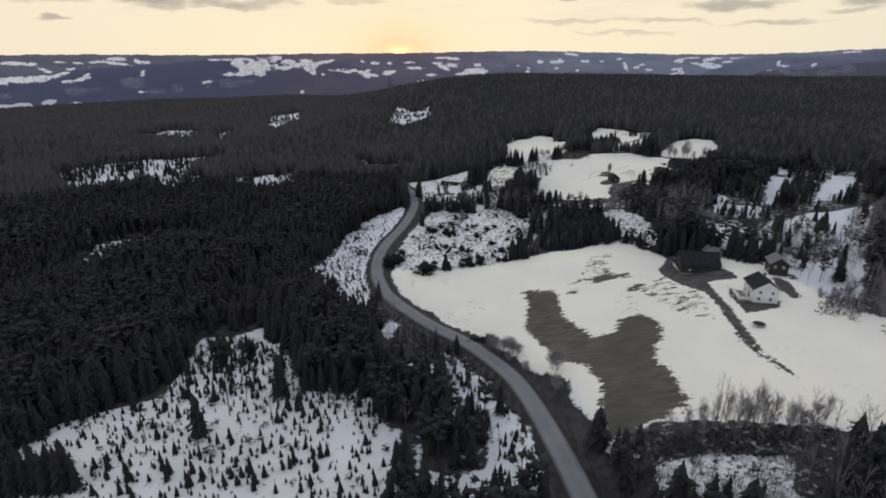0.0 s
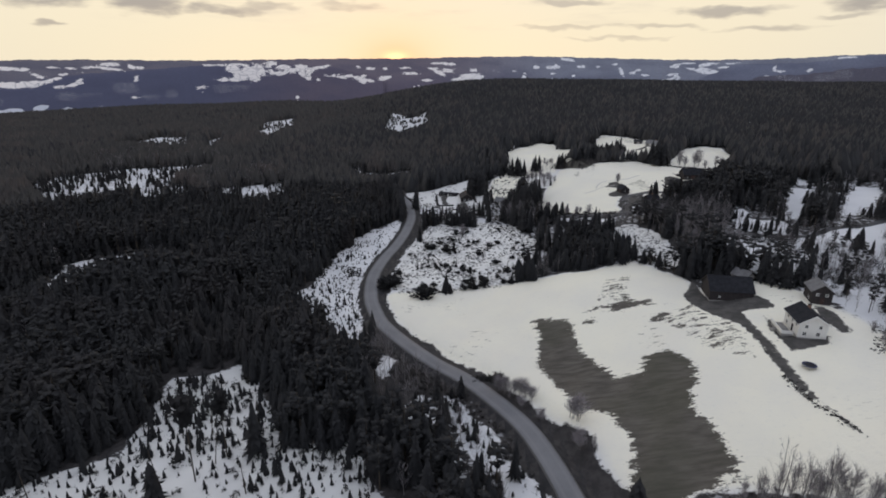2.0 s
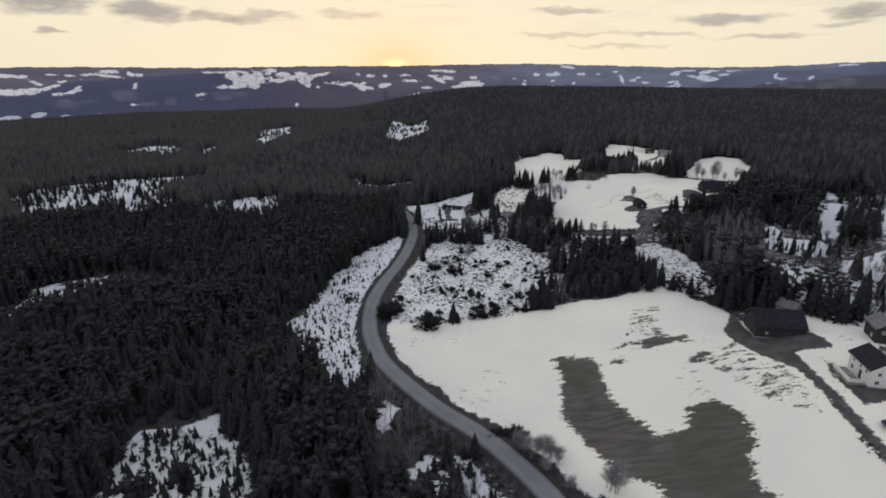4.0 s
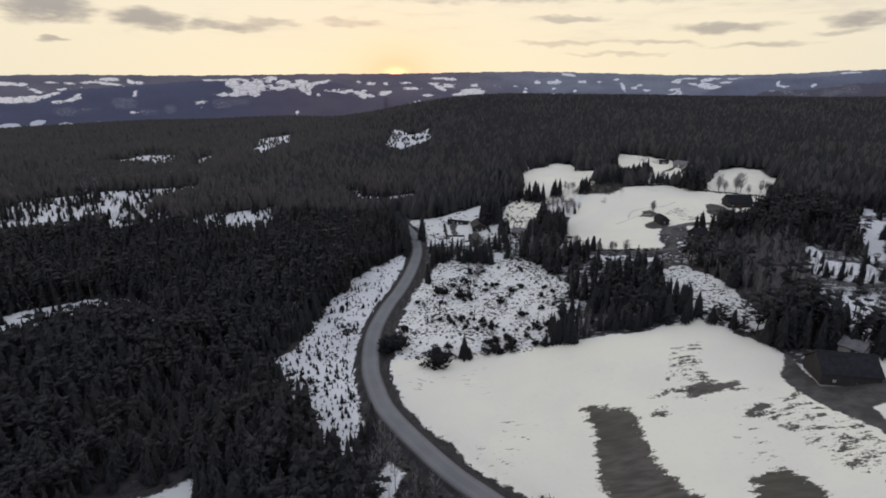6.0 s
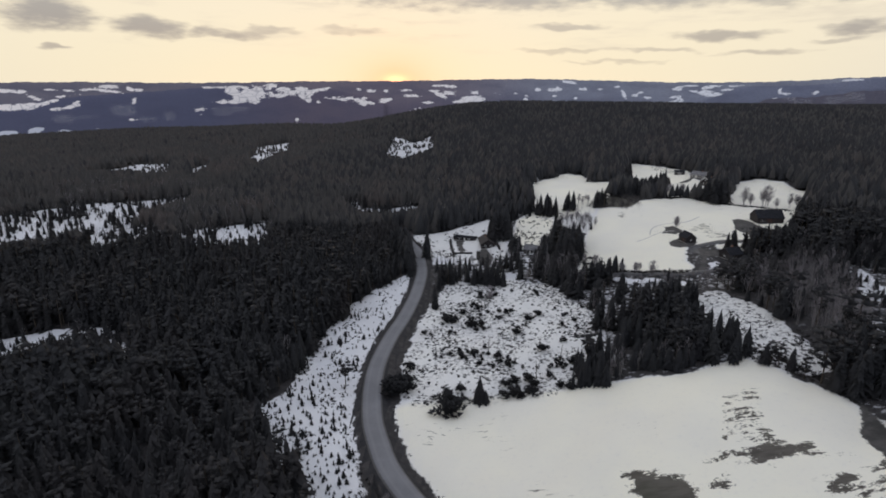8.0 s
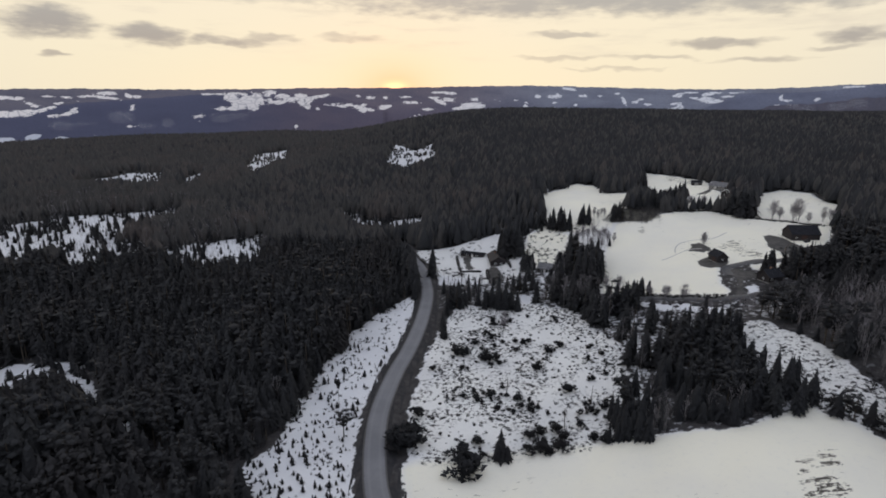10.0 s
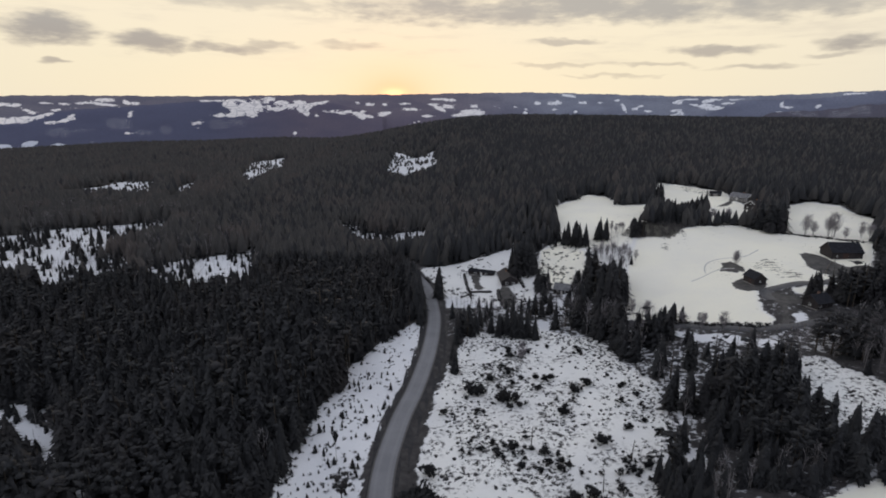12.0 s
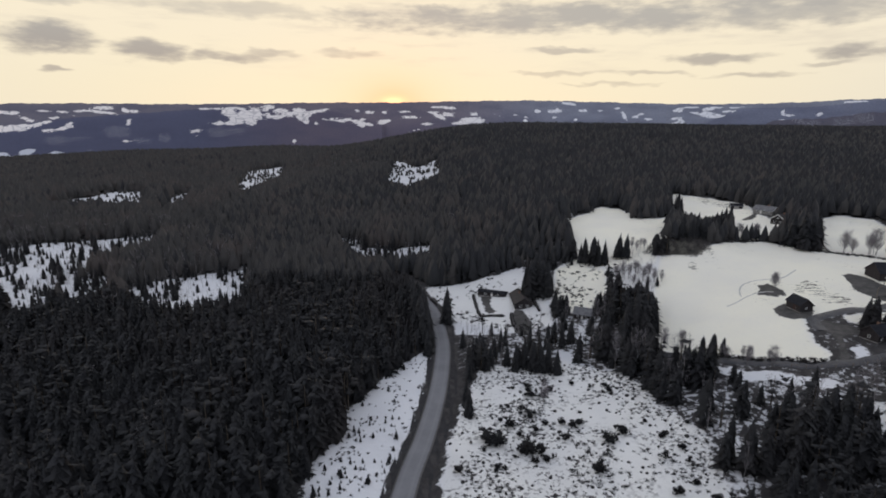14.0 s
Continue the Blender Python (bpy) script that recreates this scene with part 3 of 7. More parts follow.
BARE_A = {
    'grass': ((29.4, 186.9), (40.9, 181.3), (40.4, 163.5), (45.9, 148.2), (52.4, 147.5), (55.7, 155.6), (62.6, 157.9), (66.4, 151.2), (64.8, 142.6), (59.6, 134.6), (58.3, 128.9), (59.6, 122.7), (59.7, 112.5), (53.7, 107.4), (48, 105.8), (42.7, 101.1), (37.9, 104.2), (37.7, 110.7), (41.7, 120.4), (40.2, 132), (34.9, 136.6), (30.9, 146), (26.8, 160.2), (29.9, 175.6)),
    'slope': ((76.7, 396.1), (91.1, 412.6), (113.8, 420.1), (98.3, 389.2), (85.4, 389.5)),
    'strip': ((44.7, 185.7), (51.1, 186.5), (57.1, 186.5), (61, 188.1), (63.3, 186.2), (67.6, 185.5), (69.1, 182.7), (62.9, 183.4), (57.4, 182.6), (54.2, 184.3), (50, 184.3)),
    'strip_b': ((45.3, 180.6), (48.5, 180.4), (47.1, 177.5), (44.7, 178.1)),
}
BARE_B = {
    'strip_c': ((65.1, 175.5), (69.5, 177.3), (70.9, 175), (66.6, 173.2), (63.6, 173.2)),
    'bare_f': ((58.8, 205.4), (69.3, 208.6), (61.8, 193), (60.1, 188.2), (52.1, 189.8)),
    'bare_a': ((51.9, 185.1), (61.7, 187.4), (67.6, 184.9), (57.2, 182)),
    'bare_e': ((68, 172), (78.5, 180), (82.6, 172), (84, 158), (82, 146), (76, 150), (70, 160)),
    'bare_b': ((70.3, 170), (80.5, 174.5), (82.9, 162.3), (76, 160.7)),
    'bare_c': ((57.5, 195.2), (64, 199.3), (62.1, 188.8), (56.4, 186.7)),
    'bare_g': ((113.7, 351.7), (123.8, 354.3), (124.3, 343.6), (126.0, 334.7), (121.0, 330.1), (114.8, 332.7), (112.9, 340.7), (111.0, 345.8)),
    'bare_h': ((87.6, 383.4), (91.6, 383.4), (89.1, 372.1), (86.0, 369.4)),
    'bare_i': ((103.3, 399.4), (106.9, 400.7), (103.2, 387.1), (99.8, 387.4)),
    'bare_j': ((44.4, 395.9), (50.2, 395.7), (54.3, 390.2), (51.4, 386.5), (45.6, 389.8)),
    'bare_k': ((160.1, 538.4), (172.9, 544.2), (178.4, 508.5), (169.2, 490.5), (160.7, 496.4), (157.8, 516.0)),
    'bare_l': ((73.6, 400.5), (80.2, 399.7), (83.4, 394.2), (77.7, 392.2), (72.8, 395.3)),
    'bare_d': ((47.8, 105.2), (58.7, 111.6), (59, 104.8), (52, 99.7), (43.5, 96.2)),
}
BARE = {**BARE_A, **BARE_B}
YARD_A = {
    'drive': ((78.5, 184.3), (87.3, 199.1), (85.5, 186.8), (83.3, 177.3), (92.7, 177.6), (99.9, 176.2), (100.3, 170.6), (97, 170.8), (90, 170.6), (88.1, 164.7), (88.8, 159.8), (88.4, 154.1), (87.3, 147.6), (86.8, 141.5), (85.7, 132.8), (84.7, 126), (85.6, 121.1), (86.3, 117), (84.8, 116.6), (83.8, 122.1), (82.9, 129), (83.2, 135.2), (83.7, 143.2), (85.4, 154.4), (85.3, 161.8), (83.3, 167.3), (79.2, 176.2)),
    'yard': ((94.9, 169.2), (95.8, 165.9), (94.0, 156.8), (95.3, 153.4), (104.0, 152.1), (101.4, 148.2), (94.5, 147.1), (90.3, 145.8), (90.6, 152.4), (92.0, 160.7)),
    'yard_b': ((111.2, 171.8), (113.0, 164.3), (109.5, 150.9), (107.3, 152.6), (107.2, 161.2)),
    'yard_f': ((78.9, 187.3), (85.4, 194.1), (84.6, 185.6), (88.0, 180.0), (97.2, 181.7), (101.0, 174.4), (96.3, 170.7), (90.5, 172.8), (89.3, 166.3), (88.4, 154.1), (85.9, 155.0), (85.8, 166.3), (82.0, 175.9), (79.0, 183.0)),
}
YARD_B = {
    'yard_c': ((100.5, 316.8), (105.6, 320.3), (109.3, 314.1), (116.8, 310.2), (120.5, 308.8), (117.2, 304.4), (110.7, 305.5), (105.6, 308.7), (102, 306), (96.1, 294), (92.1, 293.4), (99.8, 304.9), (101, 311.6)),
    'yard_d': ((102.8, 351.9), (108.2, 346.3), (107, 341.1), (97.5, 344.3)),
    'yard_i': ((183.5, 516.3), (184.6, 503.1), (174.5, 477.4), (161.1, 458.8), (150.8, 454.9), (153.4, 460.0), (162.8, 466.9), (172.7, 480.8), (178.5, 496.1), (179.5, 509.7)),
    'yard_g': ((96.4, 332.8), (102.0, 335.5), (106.1, 329.3), (107.2, 326.5), (102.5, 321.0), (97.0, 321.7), (94.6, 326.1)),
    'yard_h': ((102.7, 353.1), (107.2, 353.0), (107.6, 345.8), (103.8, 340.1), (99.8, 342.6), (100.1, 347.4)),
    'yard_e': ((140.2, 362.6), (146.2, 353.7), (146.4, 339.5), (160.4, 343.9), (146.9, 326.8), (136.2, 331.6), (132.5, 342)),
    'drive_w': ((9.3, 371.7), (14.1, 371.7), (16.5, 356.9), (13.7, 347), (8.3, 347.1), (7.7, 359.3)),
    'bed': ((-2.8, 392), (3.3, 391), (1, 382), (2.7, 373.1), (7, 370.7), (5.4, 368), (-1.7, 370.8)),
}
YARD = {**YARD_A, **YARD_B}

# open woodland with snow between the trees
THIN = {
    'east': ((144.4, 287.6), (198.3, 325.2), (264.9, 341.9), (182.3, 225.6), (140.5, 229.9), (119.2, 237.4)),
    'garden': ((-15.4, 368.3), (22.4, 360.5), (42.7, 349.1), (38.6, 327.3), (49.5, 318.8), (53.8, 302), (14.2, 315.8), (-16.5, 317.4)),
    'track': ((44.3, 306.9), (57.5, 303.4), (43.9, 266.9), (37.9, 268.8), (40.5, 286.2)),
    'near': ((41.7, 102.1), (51.1, 103.1), (63.9, 98.2), (77.3, 93.1), (72.1, 82.2), (64.9, 74.1), (34.9, 79.7)),
    'bank': ((-2.7, 148), (5.8, 147.8), (15.8, 129.1), (12.8, 113), (2, 115.8)),
    'stand': ((50, 294.2), (76.2, 287.1), (86, 276.7), (72.8, 267.7), (56.1, 267.8), (41, 241.4), (34.9, 243.2)),
    'west': ((-339.1, 535.2), (-252.3, 562.7), (-126.9, 457.9), (-101.5, 371.9), (-149.7, 351.1), (-200.7, 360.2)),
    'yard': ((87.4, 294), (110.1, 286.8), (97.5, 270.9), (81, 283.6)),
}
FARM_SPRUCES = ((158.4, 249.3, 13), (162.1, 246.6, 12), (158, 252.2, 10), (170.9, 258.1, 12), (175, 258.2, 13), (174.3, 272.2, 11), (192.1, 253.3, 11), (195.9, 254.4, 12), (162.8, 229.5, 6.5), (159.2, 218.2, 9), (156.9, 217.2, 7), (157.3, 209.6, 6), (137.9, 215.1, 8.5), (144.7, 223.8, 8), (139.1, 219.1, 7), (176.5, 258.9, 10), (118.3, 317.3, 8), (113.3, 312.2, 9), (121.4, 313.1, 8), (144.6, 234.7, 8), (104, 209, 9), (108, 187, 11), (106, 190, 12), (111, 184, 11), (109, 193, 12), (113, 190, 10), (116, 186, 11), (102, 200, 10), (105, 203, 11), (119, 181, 9),)
FARM_SPRUCES_MORE = ((121, 189, 11),)
FELLED_SPRUCES = ((0.3, 221.1, 8.5), (-0.6, 220.5, 5), (1.9, 220.4, 4.5), (31.1, 223.3, 7), (33.2, 221.9, 8.5), (35.3, 221.1, 7.5), (29, 224, 5.5), (32.7, 229.2, 7),)
ROAD_SPRUCES = ((-25.6, 331, 10), (-25.4, 337, 13), (-27.6, 340, 14), (-25.8, 343, 14), (-28.4, 347, 15), (-26.6, 350, 14), (-29.2, 353, 15), (-27.2, 356, 15), (-28.2, 362, 15), (-31.4, 360, 15), (-29.4, 368, 15), (-32.6, 367, 16), (-31, 374, 15), (-34.2, 374, 15), (-33.4, 381, 15), (-36.4, 381, 16), (-36, 388, 15), (-39, 387, 15), (-38.6, 395, 15))
NEAR_SPRUCES = ((75.4, 81.7, 15), (77.1, 79.9, 14), (80.9, 81.1, 14), (71.3, 78.4, 12), (76.1, 76.3, 14), (73.9, 77.3, 13), (-96.2, 94.9, 11), (-97, 98.4, 10), (-91.4, 92.9, 10), (-93.2, 90.3, 10), (-85.6, 90.9, 9), (-83, 91.4, 9), (-82.2, 93.1, 9), (-58.8, 108.3, 12), (-43.9, 124.7, 13.5), (14.5, 115.1, 10.5), (-95.9, 97, 10), (-89, 95, 9), (-81.5, 93.5, 10), (-85, 98, 8), (43, 98.2, 7), (40.7, 98.7, 5.5), (-33.7, 97.2, 3.5), (76.5, 81.8, 12), (79, 79, 11), (82, 84, 10),)
PLANT_SPRUCES = ((-87.9, 91.0, 11), (-86.6, 91.7, 12), (-83.5, 90.4, 11), (-82.9, 92.0, 12), (-80.3, 90.6, 12), (-79.4, 91.9, 11), (-77.3, 90.9, 9), (-90.2, 89.7, 10), (-94.4, 92.6, 11), (-91.3, 93.0, 10), (-82.0, 94.6, 9), (-85.6, 94.7, 9), (-88.1, 94.3, 8), (-60.0, 95.7, 5), (-62.3, 97.3, 4.5), (-59.5, 93.6, 5), (-68.2, 94.1, 5), (-70.2, 96.3, 4), (-53.7, 92.0, 4.5), (-33.3, 98.8, 5))
GARDEN_SPRUCES = ((81.3, 393.9, 11), (78.5, 393.6, 8), (52.8, 347.6, 13), (54.2, 345.2, 14), (55.7, 343.4, 14), (57.2, 341.5, 12), (56.3, 353.6, 12), (58.8, 351.2, 13), (27.8, 358.2, 8), (29.7, 358.5, 9), (43.2, 351, 9), (40.2, 352.5, 7), (-11.4, 322.7, 8), (-8.7, 325.5, 9), (-6.5, 321.8, 9), (-4.3, 319.5, 8), (3.8, 317.1, 10), (6.9, 318.6, 11), (9.5, 316.6, 11), (11.8, 315.4, 10), (14.2, 315.8, 10), (16.6, 313.2, 9), (1.3, 320.8, 8), (-2.4, 327.4, 8), (-12.9, 336.6, 8), (1, 336.5, 8), (11.5, 335.3, 9), (17.1, 331.5, 10), (22.5, 332.5, 10), (26.5, 336.3, 9),)
UPPER_SPRUCES = ((-18.4, 361, 16), (20.4, 381, 18), (23.5, 379, 18), (18.5, 379.5, 18), (43.8, 408, 11), (47.8, 400.5, 12), (51, 398.6, 14), (53, 399, 12), (55.5, 396, 12), (62.5, 399, 10), (65.9, 397, 12), (64, 401, 11), (146, 393, 16), (151, 392, 17), (149, 399, 17), (145, 400, 16), (153, 398, 15), (111.5, 415, 12), (129, 427, 13), (119, 421, 13), (115, 418, 12), (124, 424, 12), (62, 311, 6.5), (64.5, 309.5, 7.5), (67, 308, 6), (-27, 347, 9), (98, 413, 11), (103, 412, 12), (107, 416, 12), (101, 418, 12),)
UPPER_SPRUCES_MORE = ((46.6, 327, 20), (44.2, 328.5, 17), (49, 326, 17), (47.5, 330, 19), (42.5, 326, 14), (37.6, 331.6, 15), (35.4, 330, 12), (110, 421, 13), (48, 403, 12), (46, 402, 10), (53, 396, 10), (25.5, 377.5, 17), (16.5, 381, 15), (-18.8, 362.5, 13), (-26.5, 341, 12), (-28, 351, 13), (-29, 358, 13), (-27, 336, 11),)
SLOPE_SPRUCES = ((123.8, 480.4, 13), (125.7, 477.6, 12), (127.2, 485.1, 14), (129.3, 432.1, 13), (134.4, 436.3, 14), (125.8, 429.5, 12), (120.8, 424.5, 11), (115.3, 418.0, 12), (109.3, 411.8, 11), (148.2, 396.3, 14), (149.9, 394.6, 15), (152.7, 395.3, 14), (153.3, 403.2, 14))
SPRUCE_SPOTS = {'road': ROAD_SPRUCES, 'farm': FARM_SPRUCES, 'farm_more': FARM_SPRUCES_MORE, 'felled': FELLED_SPRUCES, 'near': NEAR_SPRUCES, 'plant': PLANT_SPRUCES, 'garden': GARDEN_SPRUCES, 'upper': UPPER_SPRUCES, 'slope': SLOPE_SPRUCES, 'upper_more': UPPER_SPRUCES_MORE}
FARM_PINES = ((155.8, 309.3, 14), (156.5, 302.9, 16), (158.8, 299.9, 16), (163.6, 301.1, 15), (169.5, 304.7, 14), (165.6, 323.8, 14), (172.6, 322.1, 15), (179.3, 303.6, 12), (168.3, 287.8, 12), (170.6, 284.8, 11), (159.6, 280.4, 11), (155.2, 268, 10), (139.7, 319.6, 9), (145.6, 311.8, 9), (147.1, 305.1, 9), (159.6, 245.3, 12), (158.9, 247.3, 13), (103.9, 195.3, 8), (110.8, 199.1, 8),)
YARD_PINES = ((115, 212, 10), (114, 203, 10.5), (115.6, 197, 11), (115.2, 191.6, 10), (111, 199, 10), (119, 204, 11), (-38.7, 229.4, 8), (88, 208, 12), (94, 211, 12), (84, 207, 11), (98, 214, 12), (91, 216, 12),)
NEAR_PINES = ((-54.2, 115.6, 22), (-50.2, 123.2, 18), (-43, 245.6, 8),)
LANE_PINES = ((91.5, 275.4, 10), (95.5, 278.0, 11), (94.0, 272.6, 10), (98.1, 275.2, 11), (96.5, 270.0, 10), (101.0, 273.1, 11), (98.5, 267.1, 10), (99.9, 282.1, 9), (103.4, 280.5, 9), (106.4, 278.4, 10), (110.2, 284.6, 9))
PINE_SPOTS = {'farm': FARM_PINES, 'yard': YARD_PINES, 'lane': LANE_PINES, 'near': NEAR_PINES}
FARM_BIRCHES = ((131, 253.3, 7), (132.8, 251.1, 7), (133.7, 248.1, 7), (136.3, 244.9, 8), (138.9, 246.1, 7), (139.5, 243.3, 8), (141.4, 242.1, 7), (145.1, 243.1, 7), (148.2, 244.2, 8), (142, 213, 6), (142.3, 210.3, 6), (143.5, 207.5, 6), (147.3, 210.1, 5.5), (147.1, 206.9, 6), (130.6, 213.7, 7), (131.1, 210.3, 6.5), (135.4, 206.4, 6), (144.9, 265.1, 7), (149.9, 266, 7), (137.8, 263.6, 8), (174, 248.7, 7), (169.7, 246.8, 7),)
EDGE_BIRCHES = ((45.5, 226.3, 7.5), (48, 228, 7.5), (51.9, 226.8, 8), (54, 228.5, 8.5), (57.2, 227.3, 7.5), (60, 228.9, 7.5), (65.2, 228.1, 6.5), (71, 229.5, 5.5), (37.1, 222.9, 8), (38.8, 224.9, 9), (39.7, 222.4, 9), (41.8, 237.8, 8), (41.9, 229.4, 8),)
FIELD_BUSHES = ((14.6, 149.4, 5), (16.4, 148.9, 5.5), (18.3, 148.1, 5), (19.9, 147.1, 5.5), (21.4, 145.6, 5), (22.7, 143.6, 5), (31.1, 133.6, 6), (32.4, 132.5, 6.5), (30, 123.5, 5.5), (14.9, 149.7, 3.4), (19.3, 142, 3.4), (23.6, 136.4, 3.6))
NEAR_BIRCHES = ((57.6, 101.6, 8.5), (60, 100.8, 9), (62.4, 100, 10), (64.9, 99, 10.5), (67.4, 98.2, 12), (70, 96.4, 10), (72.8, 94.6, 10), (115.2, 145, 6), (115.7, 141.1, 6), (120, 142.6, 7), (113, 146, 4), (111.5, 143.5, 4), (116.5, 149, 5), (114, 151, 4.5), (118.5, 147, 6), (119, 131, 4), (120.5, 128.5, 3.5), (117, 138, 4.5),)
NEAR_BIRCHES_MORE = ((122, 137, 6), (75.9, 93.4, 10), (65.8, 98.4, 9), (79.8, 95, 8), (54.5, 101.5, 6.5), (68.6, 97.5, 9.5), (74.2, 94.4, 8), (33, 121.5, 4.5), (17, 146, 3),)
GARDEN_BIRCHES = ((54.6, 376.4, 9), (56, 374.5, 10), (58.3, 375.5, 10), (60.1, 373.4, 9), (64.9, 382.3, 9), (65.7, 377.2, 9), (67.5, 375.1, 8), (70.9, 379.2, 8), (68.6, 395.5, 5), (71.1, 394.9, 5), (73.5, 394.4, 5), (-10.7, 352.5, 6), (-8.5, 350.7, 6), (-6, 353.7, 6), (-4, 356.2, 5), (-12.9, 356.9, 5), (14.7, 356.4, 6), (16, 350.4, 6), (19.1, 355, 6), (54.2, 318.8, 8), (54.6, 315, 8), (56.3, 312.4, 7), (58.8, 313.8, 7),)
UPPER_BIRCHES = ((158.7, 385.4, 10.5), (162.6, 384.6, 7), (166.9, 381, 10.5), (168.8, 380.6, 11.5), (172.3, 377.2, 5.5), (179.1, 375.9, 7.5), (181.2, 373, 8), (187.1, 374.2, 6), (105.9, 347.6, 6.5), (138.4, 417.9, 7), (144.5, 412.6, 6), (130.4, 420, 6), (9.5, 296, 7), (150, 404, 7), (57, 314, 5), (73, 304, 4), (68, 404, 5.5), (71, 405, 5.5), (75, 404, 5), (70, 300, 6), (76, 297, 6), (66, 304, 5), (135.3, 414.8, 6), (142.4, 409.7, 5), (127.7, 416.7, 4), (131.3, 418.2, 4),)
SLOPE_BIRCHES = ((55.6, 378.1, 7), (58.6, 378.7, 8), (60.8, 376.3, 7.5), (63.7, 376.6, 8), (65.3, 372.8, 7), (68.5, 374.8, 7), (69.1, 370.0, 6.5), (60.6, 370.2, 5), (64.5, 365.2, 5), (71.9, 369.3, 5), (72.4, 402.0, 5), (75.7, 401.5, 5.5), (106.4, 349.3, 6), (137.5, 416.8, 7), (131.6, 419.8, 6), (142.7, 409.7, 6.5), (144.5, 407.9, 6), (54.5, 321.8, 6), (58.2, 316.8, 7), (66.2, 307.4, 4), (71.1, 304.4, 4), (77.0, 301.1, 3.5))
BIRCH_SPOTS = {'farm': FARM_BIRCHES, 'edge': EDGE_BIRCHES, 'field': FIELD_BUSHES, 'near': NEAR_BIRCHES, 'near_more': NEAR_BIRCHES_MORE, 'garden': GARDEN_BIRCHES, 'upper': UPPER_BIRCHES, 'slope': SLOPE_BIRCHES}
FELLED_BUSHES = ((-7.1, 217.7, 4.5), (-9.6, 218.3, 4.5), (-8.3, 222.4, 4), (8.6, 228.3, 2.6), (11.7, 229.6, 3.2), (15.3, 230.7, 3.2), (17.6, 226.7, 2.6), (21.8, 231.9, 2.6), (10.8, 225.4, 2.6), (16.2, 264, 3.2), (21.5, 275.4, 3), (26.2, 278.1, 2.8), (-9.2, 277, 4.2), (-6.1, 276.1, 3.6), (0.4, 274.3, 4.4), (3.4, 272.4, 3.6), (-2.2, 284.6, 2.6), (14, 282.6, 2.4), (16.6, 283.7, 2.4), (-4.8, 227.2, 2.4), (24.1, 225.3, 2.6), (26.3, 224.8, 3), (-24, 226.2, 5), (-21.9, 225.1, 5.5), (-20.3, 226.8, 4.5), (-23.2, 229.4, 4.5), (-21.5, 230.5, 4), (7.9, 222.9, 2.8), (9.7, 221.9, 3), (11.7, 222.1, 2.8),)
FELLED_BUSHES_MORE = ((13.8, 222.8, 2.8), (15.5, 223.6, 2.4), (-8.3, 215.4, 4.6), (22.6, 248.6, 3.2), (-22.2, 231.7, 3.5), (-20.4, 238.9, 3.5), (-23.5, 225, 3.5),)
BUSH_SPOTS = {'felled': FELLED_BUSHES, 'felled_more': FELLED_BUSHES_MORE}

FIELDS = ("field", "up_a", "up_b", "up_c", "up_d", "up_e", "up_f", "up_l", "up_m", "up_n", "row", "tri")
CUT = ("cut_a", "cut_b", "debris", "debris_b", "near_a", "near_b")
ROAD = ((30, -90), (33, -20), (31.5, 40), (30, 65), (28.5, 86), (26.5, 101), (22.4, 122.6), (17.4, 136.8), (7, 153.8), (-4.3, 166), (-14.8, 180), (-22.2, 192), (-26.2, 203),
        (-28.8, 213), (-30.6, 228), (-30.8, 243), (-28.6, 262), (-26, 275), (-24, 287), (-22, 303), (-20.7, 320), (-20.4, 338), (-22.5, 361), (-25.5, 378), (-33, 400), (-42, 420))
LANE = ((52, 317.5), (61.7, 307.7), (71, 301.5), (80.7, 297), (92, 293.5), (106, 293), (124, 296))
TRACK = ((121.7, 247.4), (131.3, 242.4), (138.2, 237.7), (152, 237.3), (167.5, 242.8), (181.2, 245.2), (193.3, 249.1), (215, 256))
BRANCH = ((100.5, 312), (103.4, 321), (116.5, 324.5), (134, 329), (160, 336))


def spline(pts, step=2.0):
    """A smooth line through the points, at even steps."""
    P = np.array(pts, float)
    P = np.vstack([2 * P[0] - P[1], P, 2 * P[-1] - P[-2]])
    out = []
    for i in range(1, len(P) - 2):
        a, b, c, d = P[i - 1:i + 3]
        n = max(2, int(np.hypot(*(c - b)) / step))
        for t in np.arange(n) / n:
            out.append(0.5 * (2 * b + (c - a) * t + (2 * a - 5 * b + 4 * c - d) * t ** 2 + (3 * b - a - 3 * c + d) * t ** 3))
    out.append(P[-2])
    return np.array(out)


def line_distance(x, y, line):
    """Distance to a line, the nearest point of it by number."""
    best, near = np.full(x.shape, 1e9), np.zeros(x.shape, int)
    for i, (px, py) in enumerate(line):
        d = np.hypot(x - px, y - py)
        k = d < best
        best[k], near[k] = d[k], i
    return best, near


def inside_distance(x, y, poly):
    """Distance to a polygon's edge, positive inside it."""
    P = np.array(poly, float)
    best, odd = np.full(x.shape, 1e9), np.zeros(x.shape, bool)
    for (ax, ay), (bx, by) in zip(P, np.roll(P, -1, 0)):
        ex, ey = bx - ax, by - ay
        t = np.clip(((x - ax) * ex + (y - ay) * ey) / (ex * ex + ey * ey + 1e-9), 0, 1)
        best = np.minimum(best, np.hypot(x - ax - t * ex, y - ay - t * ey))
        cross = (ay > y) != (by > y)
        odd ^= cross & (x < ax + (y - ay) * ex / (ey if abs(ey) > 1e-9 else 1e-9))
    return np.where(odd, best, -best)


